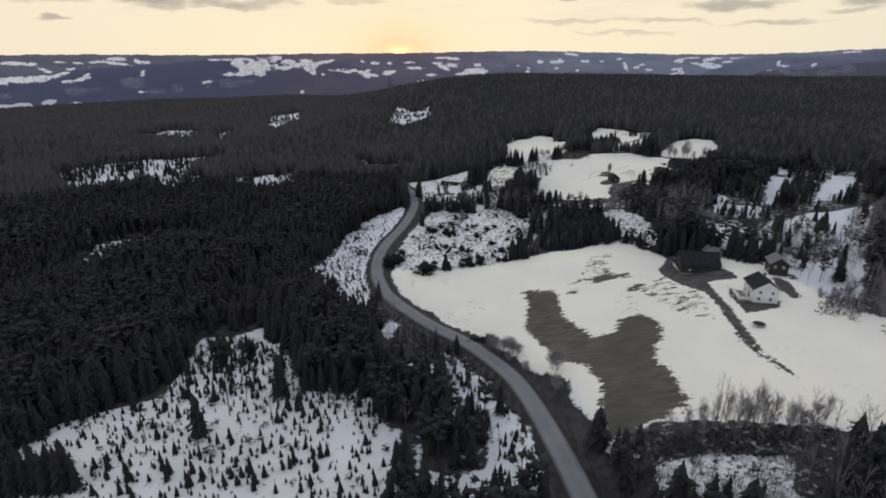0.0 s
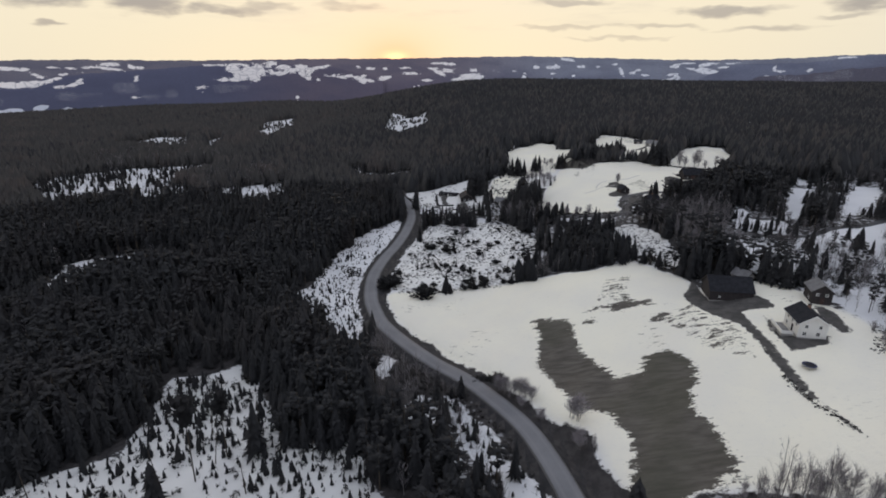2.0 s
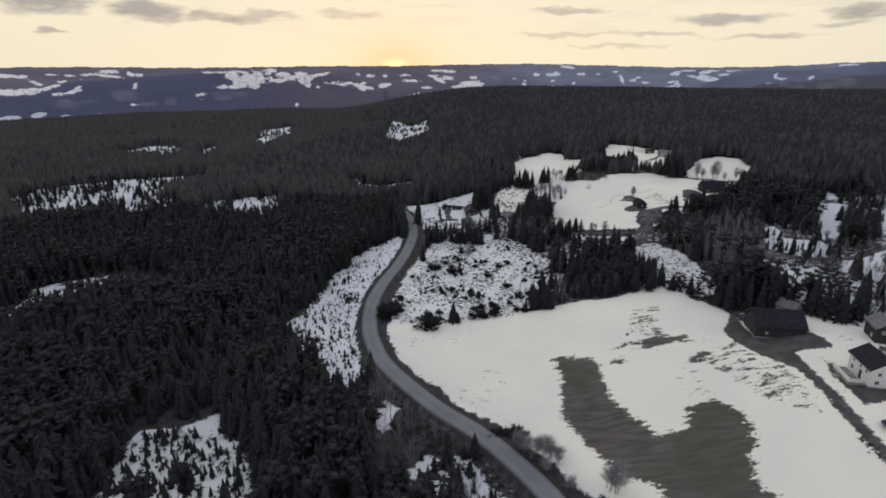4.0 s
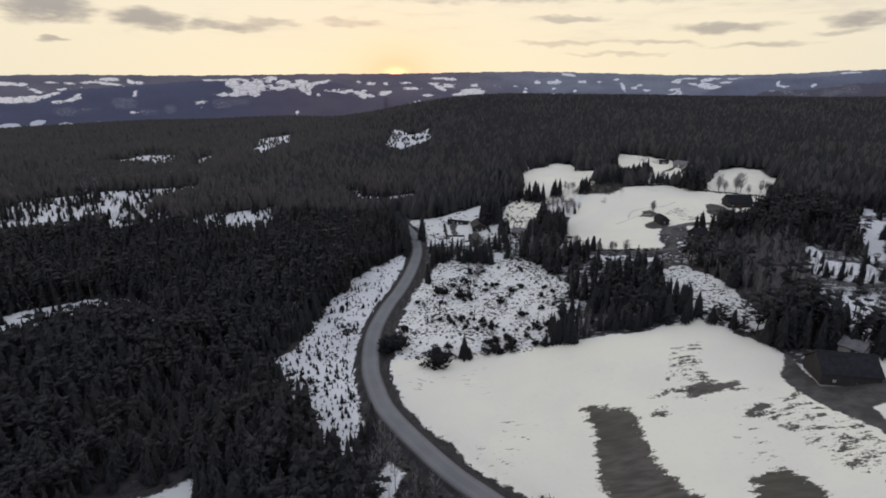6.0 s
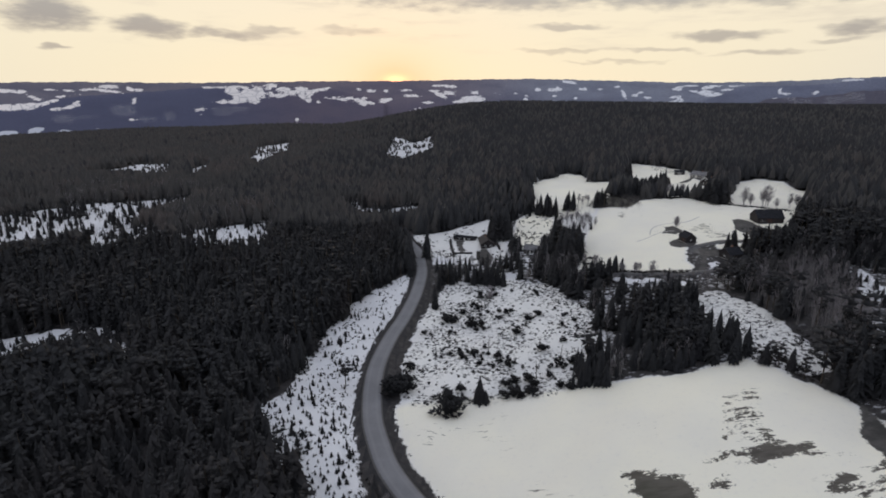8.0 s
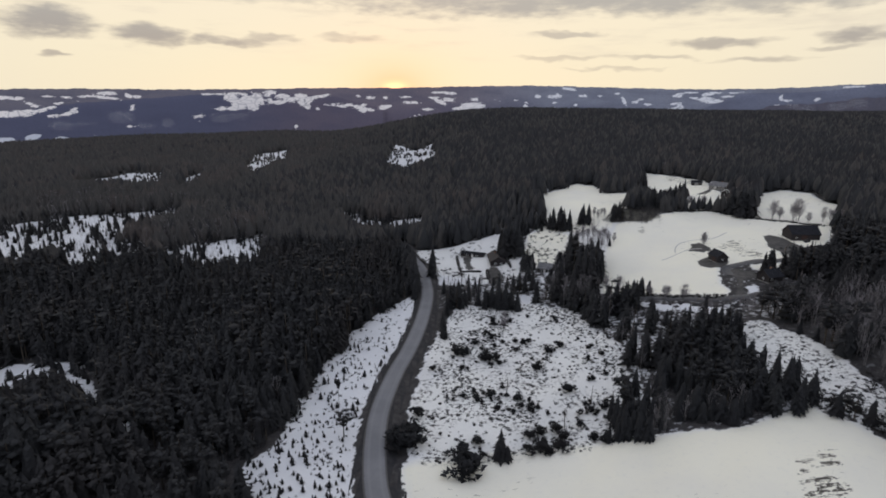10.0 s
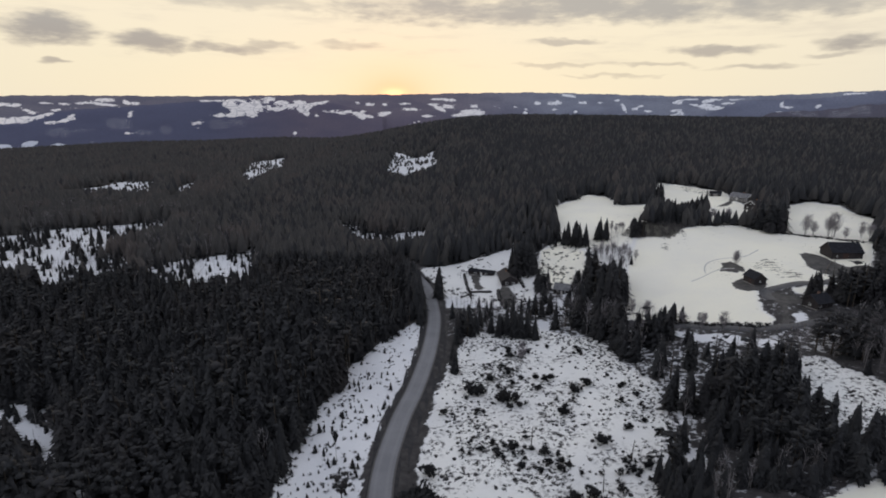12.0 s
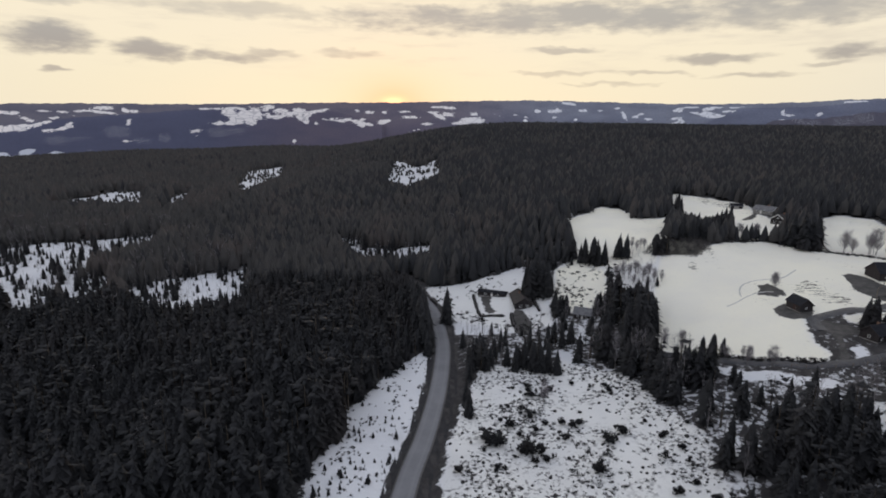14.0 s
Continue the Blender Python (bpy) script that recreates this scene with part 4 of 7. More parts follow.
def union(x, y, polys):
    best = np.full(x.shape, -60.0)
    for poly in polys:
        P = np.array(poly)
        k = (x > P[:, 0].min() - 60) & (x < P[:, 0].max() + 60) & (y > P[:, 1].min() - 60) & (y < P[:, 1].max() + 60)
        if k.any():
            best[k] = np.maximum(best[k], inside_distance(x[k], y[k], poly))
    return best


ROAD_LINE = spline(ROAD, 1.5)
LANE_LINES = [spline(LANE, 2.0), spline(BRANCH, 2.0), spline(TRACK, 2.0)]
ROAD_Z = ground(ROAD_LINE[:, 0], ROAD_LINE[:, 1])
ROAD_Z = np.convolve(np.pad(ROAD_Z, 12, mode="edge"), np.ones(25) / 25, "valid")


def waves(x, y):
    """Small unevenness of natural ground."""
    return (0.5 * np.sin(x * 0.071 + 1.3) * np.sin(y * 0.083) + 0.3 * np.sin(x * 0.19 + y * 0.11) + 0.16 * np.sin(x * 0.37 - y * 0.31 + 2.0))


def land(x, y):
    """The ground with the road's bed and its ditches cut into it."""
    h = ground(x, y) + waves(x, y)
    k = (x > -70) & (x < 60) & (y > -110) & (y < 440)
    if k.any():
        d, i = line_distance(x[k], y[k], ROAD_LINE)
        w = 1 - S((d - 5.0) / 7.0)
        bed = ROAD_Z[i] + 0.05 - 0.9 * S((d - 3.1) / 1.8) * (1 - S((d - 5.5) / 4.0)) - 0.25 * S((3.2 - d) / 0.6)
        h[k] = h[k] * (1 - w) + bed * w
    return h


def mesh_from(name, verts, faces, mats=(), slots=None, smooth=False, tints=None):
    """A mesh from arrays: verts (n, 3), faces (m, 3 or 4)."""
    verts, faces = np.asarray(verts, np.float32), np.asarray(faces, np.int32)
    me = bpy.data.meshes.new(name)
    k = faces.shape[1]
    me.vertices.add(len(verts))
    me.vertices.foreach_set("co", verts.ravel())
    me.loops.add(faces.size)
    me.loops.foreach_set("vertex_index", faces.ravel())
    me.polygons.add(len(faces))
    me.polygons.foreach_set("loop_start", np.arange(0, faces.size, k, dtype=np.int32))
    for m in mats:
        me.materials.append(m)
    if slots is not None:
        me.polygons.foreach_set("material_index", np.asarray(slots, np.int32))
    if smooth:
        me.polygons.foreach_set("use_smooth", np.ones(len(faces), bool))
    me.update(calc_edges=True)
    if tints is not None:
        put_attr(me, "tint", tints)
    return me


def put_attr(me, name, values):
    a = me.attributes.new(name, "FLOAT", "POINT")
    a.data.foreach_set("value", np.asarray(values, np.float32))


def steps(parts):
    out = [parts[0][0]]
    for a, b, s in parts:
        n = max(1, round((b - a) / s))
        out += list(a + (b - a) * (np.arange(n) + 1) / n)
    return np.array(out, float)


def build_ground():
    xs = steps(((-4200, -1500, 300), (-1500, -600, 60), (-600, -340, 16), (-340, -130, 5), (-130, 130, 1.8), (130, 260, 4), (260, 600, 14), (600, 1500, 60), (1500, 4200, 300)))
    ys = steps(((-600, -100, 60), (-100, 40, 14), (40, 345, 1.8), (345, 540, 4), (540, 1000, 16), (1000, 2400, 35), (2400, 4900, 250)))
    X, Y = np.meshgrid(xs, ys)
    x, y = X.ravel(), Y.ravel()
    z = land(x, y)
    nx, ny = len(xs), len(ys)
    i = (np.arange(ny - 1)[:, None] * nx + np.arange(nx - 1)[None, :]).ravel()
    faces = np.stack([i, i + 1, i + nx + 1, i + nx], 1)
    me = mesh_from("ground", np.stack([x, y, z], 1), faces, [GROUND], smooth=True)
    snow = union(x, y, SNOW.values())
    d = np.full(x.shape, 60.0)
    k = (x > -90) & (x < 90) & (y > -150) & (y < 460)
    near = np.zeros(x.shape, int)
    d[k], near[k] = line_distance(x[k], y[k], ROAD_LINE)
    bare = np.maximum(union(x, y, [BARE[n] for n in ("grass", "slope", "strip", "strip_b", "strip_c")]), np.minimum(union(x, y, [BARE[n] for n in BARE if n.startswith("bare")]), 0.4) - 0.85)
    put_attr(me, "snow", np.minimum(snow, d - np.where(x > ROAD_LINE[near, 0], 5.9, 4.9)))
    put_attr(me, "bare", bare)
    put_attr(me, "thaw", np.where(y < 520, np.where(x > 0, 0.42, 0.12), 0.1) * S((d - 9) / 8) * np.where((x > 80) & (y > 205) & (y < 300), 0.5, 1.0) + 0.45 * S((union(x, y, [THIN[n] for n in THIN if n != "near"]) + 4) / 8))
    put_attr(me, "yard", union(x, y, YARD.values()) - 0.1)
    put_attr(me, "cream", np.maximum(S((union(x, y, [SNOW[n] for n in FIELDS]) + 2) / 4), 0.28 * S((union(x, y, [SNOW[n] for n in CUT + ("walled", "up_k", "plant_w")]) + 2) / 4)))
    put_attr(me, "cut", S((union(x, y, [SNOW[n] for n in CUT]) + 1) / 4))
    ob = new("ground", me)
    tagged(ob, "rolling land with melting snow, dry grass and forest floor", "ground", kind="structure")
    return ob


def strip(name, line, zs, cross, mat, closed=False):
    """A band along a line; cross: (offset to the right, height) pairs."""
    t = np.gradient(line, axis=0)
    t /= np.hypot(t[:, 0], t[:, 1])[:, None]
    right = np.stack([t[:, 1], -t[:, 0]], 1)
    rows = []
    for o, h in cross:
        rows.append(np.column_stack([line + right * o, zs + h]))
    V = np.stack(rows, 1).reshape(-1, 3)
    n, k = len(line), len(cross)
    i = (np.arange(n - 1)[:, None] * k + np.arange(k - 1)[None, :]).ravel()
    me = mesh_from(name, V, np.stack([i, i + k, i + k + 1, i + 1], 1), [mat], smooth=True)
    put_attr(me, "across", np.tile([c[0] for c in cross], n))
    return me


ground_ob = build_ground()
road_me = strip("road", ROAD_LINE, ROAD_Z, ((-3.1, -0.3), (-2.75, 0.1), (-1.4, 0.16), (0, 0.19), (1.4, 0.16), (2.75, 0.1), (3.1, -0.3)), ASPHALT)
tagged(new("road", road_me), "narrow grey asphalt country road curving past the field", "road", kind="structure")


def verge_band(line, zs, side, name):
    """Uneven band of dead grass between the asphalt and the snow."""
    rng = np.random.default_rng(5 if side > 0 else 6)
    n = len(line)
    wob = np.convolve(rng.normal(0, 1, n + 8), np.ones(9) / 9, "valid")
    t = np.gradient(line, axis=0)
    t /= np.hypot(t[:, 0], t[:, 1])[:, None]
    right = np.stack([t[:, 1], -t[:, 0]], 1) * side
    rows = []
    for o, h, k in ((2.95, 0.03, 0), (3.5, -0.12, 0), (4.3, -0.5, 0.2), (5.2, -0.42, 0.7), (6.0, -0.3, 1.0)):
        off = line + right * (o + k * 0.9 * wob + (k * 0.5 if side > 0 else 0))[:, None]
        zz = zs + h if k == 0 else land(off[:, 0], off[:, 1]) + (0.06 if k < 1 else -0.12)
        rows.append(np.column_stack([off, zz]))
    V = np.stack(rows, 1).reshape(-1, 3)
    i = (np.arange(n - 1)[:, None] * 5 + np.arange(4)[None, :]).ravel()
    f = np.stack([i, i + 5, i + 6, i + 1], 1) if side > 0 else np.stack([i + 1, i + 6, i + 5, i], 1)
    tagged(new(name, mesh_from(name, V, f, [VERGE], smooth=True)), "dark dead grass along the ditch of the road", "verge", kind="structure")


verge_band(ROAD_LINE, ROAD_Z, 1, "verge_east")
verge_band(ROAD_LINE, ROAD_Z, -1, "verge_west")
for k, line in enumerate(LANE_LINES):
    zs = land(line[:, 0], line[:, 1])
    me = strip("lane", line, zs, ((-2.3, -0.25), (-1.7, 0.12), (0, 0.18), (1.7, 0.12), (2.3, -0.25)), WET_GRAVEL)
    tagged(new("lane", me), "wet gravel farm lane between snowy banks", "lane", kind="structure")


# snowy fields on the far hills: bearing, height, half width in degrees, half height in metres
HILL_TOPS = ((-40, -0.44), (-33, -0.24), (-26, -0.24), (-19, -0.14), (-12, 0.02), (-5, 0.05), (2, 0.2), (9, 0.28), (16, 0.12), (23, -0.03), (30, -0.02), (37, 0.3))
FIELDS_WEST = (
    (-37.35, 0.19, 1.09, 0.15, -0.02), (-36.44, 0.15, 0.30, 0.17, 0.01), (-35.58, -0.28, 0.54, 0.13, -0.23), (-37.78, -1.03, 0.95, 0.22, 0.05), (-36.48, -1.04, 1.32, 0.27, 0.11), (-35.10, -0.82, 0.70, 0.18, 0.23),
    (-34.47, -0.60, 0.63, 0.11, 0.23), (-38.55, -1.28, 0.36, 0.13, -0.01), (-33.37, -1.15, 0.73, 0.18, 0.28), (-32.70, -0.83, 0.33, 0.23, 0.33), (-34.20, -1.28, 0.40, 0.14, 0.10), (-34.31, 0.30, 0.55, 0.09, -0.05),
    (-33.12, 0.27, 0.48, 0.09, 0.01), (-31.88, 0.32, 0.58, 0.09, 0.01), (-33.80, -0.19, 0.40, 0.07, 0.00), (-32.78, -0.14, 0.49, 0.07, 0.12),
)
FIELDS_TERRACE = (
    (-30.36, 0.62, 0.85, 0.14, -0.01), (-30.63, 0.29, 0.85, 0.12, -0.12), (-29.71, 0.15, 0.61, 0.09, -0.10), (-28.66, 0.40, 0.35, 0.19, -0.31), (-28.13, 0.35, 0.36, 0.14, 0.01), (-28.45, -0.56, 0.22, 0.24, 0.64),
    (-28.27, -2.01, 0.54, 0.15, 0.09), (-28.83, -2.15, 0.27, 0.15, 0.20), (-24.49, -2.87, 0.39, 0.10, -0.02), (-31.48, -2.78, 0.26, 0.10, -0.02), (-22.34, 0.60, 0.49, 0.07, 0.01), (-23.18, -1.41, 0.59, 0.20, -0.01),
    (-23.32, -1.72, 0.49, 0.10, -0.01), (-14.61, -2.36, 0.27, 0.22, -0.01), (-11.04, -2.70, 0.90, 0.08, -0.00), (-12.72, -2.75, 1.11, 0.08, -0.01),
)
FIELDS_SLOPE = (
    (-21.35, 0.66, 1.49, 0.08, 0.01), (-19.84, 0.72, 1.01, 0.10, 0.01), (-20.14, 0.31, 0.71, 0.36, -0.19), (-18.89, 0.12, 0.82, 0.41, 0.01), (-18.09, 0.38, 0.62, 0.41, 0.01), (-19.44, -0.24, 0.82, 0.36, 0.00),
    (-21.03, 0.01, 0.60, 0.10, 0.00), (-21.93, -0.05, 0.49, 0.10, 0.00), (-17.89, -0.24, 0.73, 0.21, 0.00), (-18.69, -0.45, 0.83, 0.21, 0.00), (-19.99, -0.65, 1.02, 0.15, 0.10), (-18.35, -0.65, 0.42, 0.26, 0.30),
    (-21.25, -0.66, 0.70, 0.10, 0.00), (-16.91, 0.80, 0.63, 0.26, 0.01), (-16.82, 0.03, 0.37, 0.26, -0.29), (-15.72, 0.50, 0.74, 0.21, 0.01), (-14.96, 0.14, 0.75, 0.26, 0.01), (-16.04, -0.07, 0.85, 0.13, 0.00),
)
FIELDS_MIDDLE = (
    (-14.13, 0.46, 0.65, 0.31, 0.01), (-13.47, -0.12, 0.33, 0.16, 0.00), (-13.90, -0.12, 0.43, 0.11, 0.00), (-12.23, 0.52, 0.87, 0.16, 0.15), (-13.23, 0.15, 0.43, 0.21, 0.01), (-10.90, -0.21, 1.11, 0.16, 0.00),
    (-9.79, -0.32, 1.00, 0.21, 0.00), (-8.96, -0.47, 1.12, 0.11, 0.00), (-8.41, -0.58, 0.56, 0.16, 0.00), (-8.02, -0.74, 0.51, 0.27, 0.00), (-7.40, -0.74, 0.40, 0.11, 0.00), (-13.28, -0.59, 0.38, 0.11, 0.00),
    (-12.46, -0.59, 0.27, 0.16, 0.00), (-8.47, 0.54, 0.33, 0.11, 0.01), (-7.30, 0.44, 0.45, 0.16, 0.01), (-8.00, -0.26, 0.34, 0.11, 0.00), (-6.03, -0.46, 0.68, 0.22, 0.10), (-3.30, -0.02, 0.91, 0.14, 0.00),
    (-3.86, 0.52, 0.57, 0.11, 0.00),
)
FIELDS_RISE = (
    (-1.59, -0.66, 0.69, 0.14, 0.00), (-5.84, 0.45, 0.28, 0.16, 0.01), (-0.16, 0.96, 1.14, 0.11, 0.00), (-1.01, 0.48, 0.57, 0.11, 0.00), (0.41, 0.27, 0.68, 0.22, 0.00), (-0.44, 0.05, 0.57, 0.22, -0.37),
    (2.70, -0.21, 1.03, 0.22, 0.10), (3.27, -0.37, 0.80, 0.22, 0.00), (1.85, -0.54, 1.03, 0.16, 0.00), (0.99, -0.65, 0.46, 0.11, 0.00), (2.97, 0.33, 0.40, 0.16, 0.00), (0.69, 0.86, 0.57, 0.11, 0.00),
    (-2.91, -1.27, 0.69, 0.08, 0.19), (5.24, 0.23, 0.45, 0.08, 0.00), (7.09, 0.29, 0.28, 0.11, 0.00), (8.06, 0.03, 0.22, 0.11, 0.00), (8.08, -0.29, 0.28, 0.11, 0.01), (9.25, 0.62, 0.33, 0.16, 0.00),
    (10.62, 0.62, 0.55, 0.16, -0.09),
)
FIELDS_BLUE = (
    (11.33, 0.68, 0.33, 0.16, -0.38), (12.09, 1.36, 0.76, 0.13, -0.10), (13.49, 0.68, 0.43, 0.16, 0.00), (10.83, 0.04, 0.27, 0.11, 0.00), (10.81, -0.49, 0.17, 0.11, 0.01), (12.86, -0.16, 0.16, 0.11, 0.01),
    (16.63, 0.89, 0.31, 0.10, -0.00), (15.09, 0.68, 0.32, 0.10, 0.20), (18.37, 0.12, 0.31, 0.15, 0.00), (18.85, 0.38, 0.25, 0.10, 0.00), (19.46, -0.07, 0.40, 0.10, 0.01), (17.33, 0.22, 0.31, 0.26, -0.89),
    (21.94, 0.69, 0.49, 0.12, -0.00), (22.16, 0.83, 0.39, 0.10, -0.00), (21.84, -0.01, 0.49, 0.13, 0.00), (22.30, -0.21, 0.29, 0.20, -0.41), (21.36, -0.52, 1.09, 0.10, 0.06), (16.24, -0.35, 0.79, 0.08, 0.01),
)
FIELDS_GAP = (
    (23.10, 0.98, 0.65, 0.07, -0.00), (24.54, 0.83, 0.55, 0.14, -0.00), (24.37, 0.39, 0.64, 0.24, 0.00), (25.10, 0.20, 0.71, 0.14, 0.11), (26.1, 0.62, 0.5, 0.07, 0.1), (26.7, 0.97, 0.77, 0.06, 0.08),
    (23.4, 0.5, 0.50, 0.08, -0.1), (25.21, 0.97, 0.78, 0.07, -0.00), (27.87, 0.40, 0.30, 0.10, 0.00), (27.62, 0.02, 0.37, 0.07, 0.00), (28.27, 0.11, 0.22, 0.06, 0.00), (30.03, 0.63, 0.29, 0.10, 0.77),
    (30.59, 0.35, 0.36, 0.13, 0.11), (30.32, 0.21, 0.29, 0.10, 0.00),
)
FIELDS_EAST = (
    (31.46, 0.13, 0.41, 0.09, 0.00), (32.62, 0.40, 0.32, 0.14, 0.23), (32.26, 0.17, 0.24, 0.09, 0.00), (29.38, -0.02, 0.43, 0.09, 0.01), (35.33, 1.36, 0.52, 0.09, -0.01), (34.77, 1.36, 0.30, 0.09, -0.01),
    (36.99, 0.36, 0.36, 0.09, 0.00),
)
LAKE = (
    (-37.64, -3.11, 1.67, 0.16, -0.04), (-38.75, -3.16, 1.08, 0.22, -0.04), (-35.67, -2.81, 1.09, 0.16, -0.03), (-34.12, -3.04, 1.13, 0.09, -0.06),
)
VILLAGES = (
    (-33.73, -2.02, 0.97, 0.42, -0.02), (-31.86, -2.01, 1.10, 0.24, -0.02), (-29.38, -1.37, 1.06, 0.53, -0.01), (-38.59, -2.37, 0.54, 0.26, -0.03), (-27.48, -2.27, 0.83, 0.30, -0.02), (-25.80, -1.90, 0.57, 0.45, -0.01),
    (-21.35, -1.47, 1.01, 0.46, -0.01), (-19.81, -1.38, 1.03, 0.36, -0.00), (31.55, -0.38, 0.74, 0.28, 0.01), (32.23, -0.74, 0.73, 0.18, 0.01), (33.72, -0.18, 0.94, 0.31, 0.01), (35.02, 0.10, 0.68, 0.35, 0.00),
    (35.66, -0.30, 0.60, 0.26, 0.01), (30.59, -0.11, 0.50, 0.19, 0.01),
)
# ridges in front of the far crest: bearing, elevation
RIDGE_EAST = ((23.36, -0.85), (24.03, -0.55), (24.9, -0.05), (25.76, 0.39), (26.61, 0.78), (27.48, 0.92), (30.9, 0.95), (32.5, 1.03), (34.04, 1.2), (34.76, 1.41), (37.2, 1.55), (58, 1.6))
RIDGE_WEST = ((-58, -2.0), (-40.15, -1.39), (-36.47, -0.99), (-35.25, -0.6), (-32.38, -0.19), (-29.37, 0.06), (-26.65, 0.27), (-23.8, 0.54), (-18.83, 0.73), (-15.17, 0.78), (-10.85, 0.5), (-6, -0.6))
SPUR = ((25, -1.6), (26.87, -0.91), (28.37, -0.46), (28.97, -0.12), (29.81, -0.02), (31.07, -0.01), (32.68, 0.09), (33.83, 0.27), (34.94, 0.49), (37.4, 0.62), (58, 0.8))


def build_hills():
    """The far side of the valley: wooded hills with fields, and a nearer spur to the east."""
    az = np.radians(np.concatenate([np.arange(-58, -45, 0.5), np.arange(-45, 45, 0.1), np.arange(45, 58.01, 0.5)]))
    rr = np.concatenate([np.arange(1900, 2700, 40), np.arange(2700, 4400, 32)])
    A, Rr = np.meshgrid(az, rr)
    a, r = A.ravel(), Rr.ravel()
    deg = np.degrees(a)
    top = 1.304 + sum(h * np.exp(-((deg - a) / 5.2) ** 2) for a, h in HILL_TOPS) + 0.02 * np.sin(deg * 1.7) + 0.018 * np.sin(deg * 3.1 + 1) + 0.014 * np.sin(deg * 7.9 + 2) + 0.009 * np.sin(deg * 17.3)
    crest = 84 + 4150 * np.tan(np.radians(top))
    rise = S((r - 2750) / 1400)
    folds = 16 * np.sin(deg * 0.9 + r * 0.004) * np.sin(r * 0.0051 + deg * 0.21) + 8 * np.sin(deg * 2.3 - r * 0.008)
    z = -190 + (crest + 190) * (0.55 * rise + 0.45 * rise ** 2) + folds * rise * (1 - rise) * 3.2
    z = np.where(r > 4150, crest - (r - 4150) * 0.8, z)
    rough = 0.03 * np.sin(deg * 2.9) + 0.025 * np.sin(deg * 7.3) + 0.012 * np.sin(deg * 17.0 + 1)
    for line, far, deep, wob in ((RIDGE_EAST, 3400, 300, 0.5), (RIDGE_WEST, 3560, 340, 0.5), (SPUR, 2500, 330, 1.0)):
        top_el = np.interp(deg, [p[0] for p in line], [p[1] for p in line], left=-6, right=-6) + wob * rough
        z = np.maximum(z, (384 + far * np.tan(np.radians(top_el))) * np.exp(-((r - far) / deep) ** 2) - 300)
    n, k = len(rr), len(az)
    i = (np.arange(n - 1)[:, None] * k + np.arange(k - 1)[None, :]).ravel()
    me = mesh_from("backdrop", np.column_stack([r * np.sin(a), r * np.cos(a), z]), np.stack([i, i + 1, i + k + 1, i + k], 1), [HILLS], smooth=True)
    el = np.degrees(np.arctan2(z - 84, r))
    fields = FIELDS_WEST + FIELDS_TERRACE + FIELDS_SLOPE + FIELDS_MIDDLE + FIELDS_RISE + FIELDS_BLUE + FIELDS_GAP + FIELDS_EAST
    for key, some in (("fields", fields), ("lake", LAKE), ("village", VILLAGES)):
        best = np.full(len(z), -3.0)
        for fa, fe, wa, we, tilt in some:
            k = np.abs(deg - fa) < 4 * wa
            u, v = np.abs(deg[k] - fa) / wa, np.abs(el[k] - fe - tilt * (deg[k] - fa)) / we
            best[k] = np.maximum(best[k], 1 - (u ** 3 + v ** 3) ** (1 / 3))
        put_attr(me, key, best)
    put_attr(me, "rise", el)
    tagged(new("backdrop", me), "far wooded hills, blue with haze, with snowy fields across the valley", "hills", kind="structure")


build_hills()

# ---- trees ----
def crown_core(V, F, M, rng, rings, slim, taper, sides=7):
    """The dense inside of a conifer's crown: an uneven tiered cone."""
    k = len(V)
    for i in range(rings):
        t = i / rings
        r = 0.64 * (slim * (1 - t) ** taper + 0.01)
        for a in range(sides):
            an = 2 * math.pi * (a + 0.5 * (i % 2)) / sides
            q = r * rng.uniform(0.6, 1.3)
            V.append((q * math.cos(an), q * math.sin(an), 0.07 + 0.88 * t + rng.uniform(-0.25, 0.25) / rings))
    V.append((0, 0, 0.97))
    for i in range(rings - 1):
        for a in range(sides):
            p, q = k + i * sides + a, k + i * sides + (a + 1) % sides
            F.extend([(p, q, p + sides), (q, q + sides, p + sides)])
            M.extend([1, 1])
    for a in range(sides):
        F.append((k + (rings - 1) * sides + a, k + (rings - 1) * sides + (a + 1) % sides, k + rings * sides))
        M.append(1)


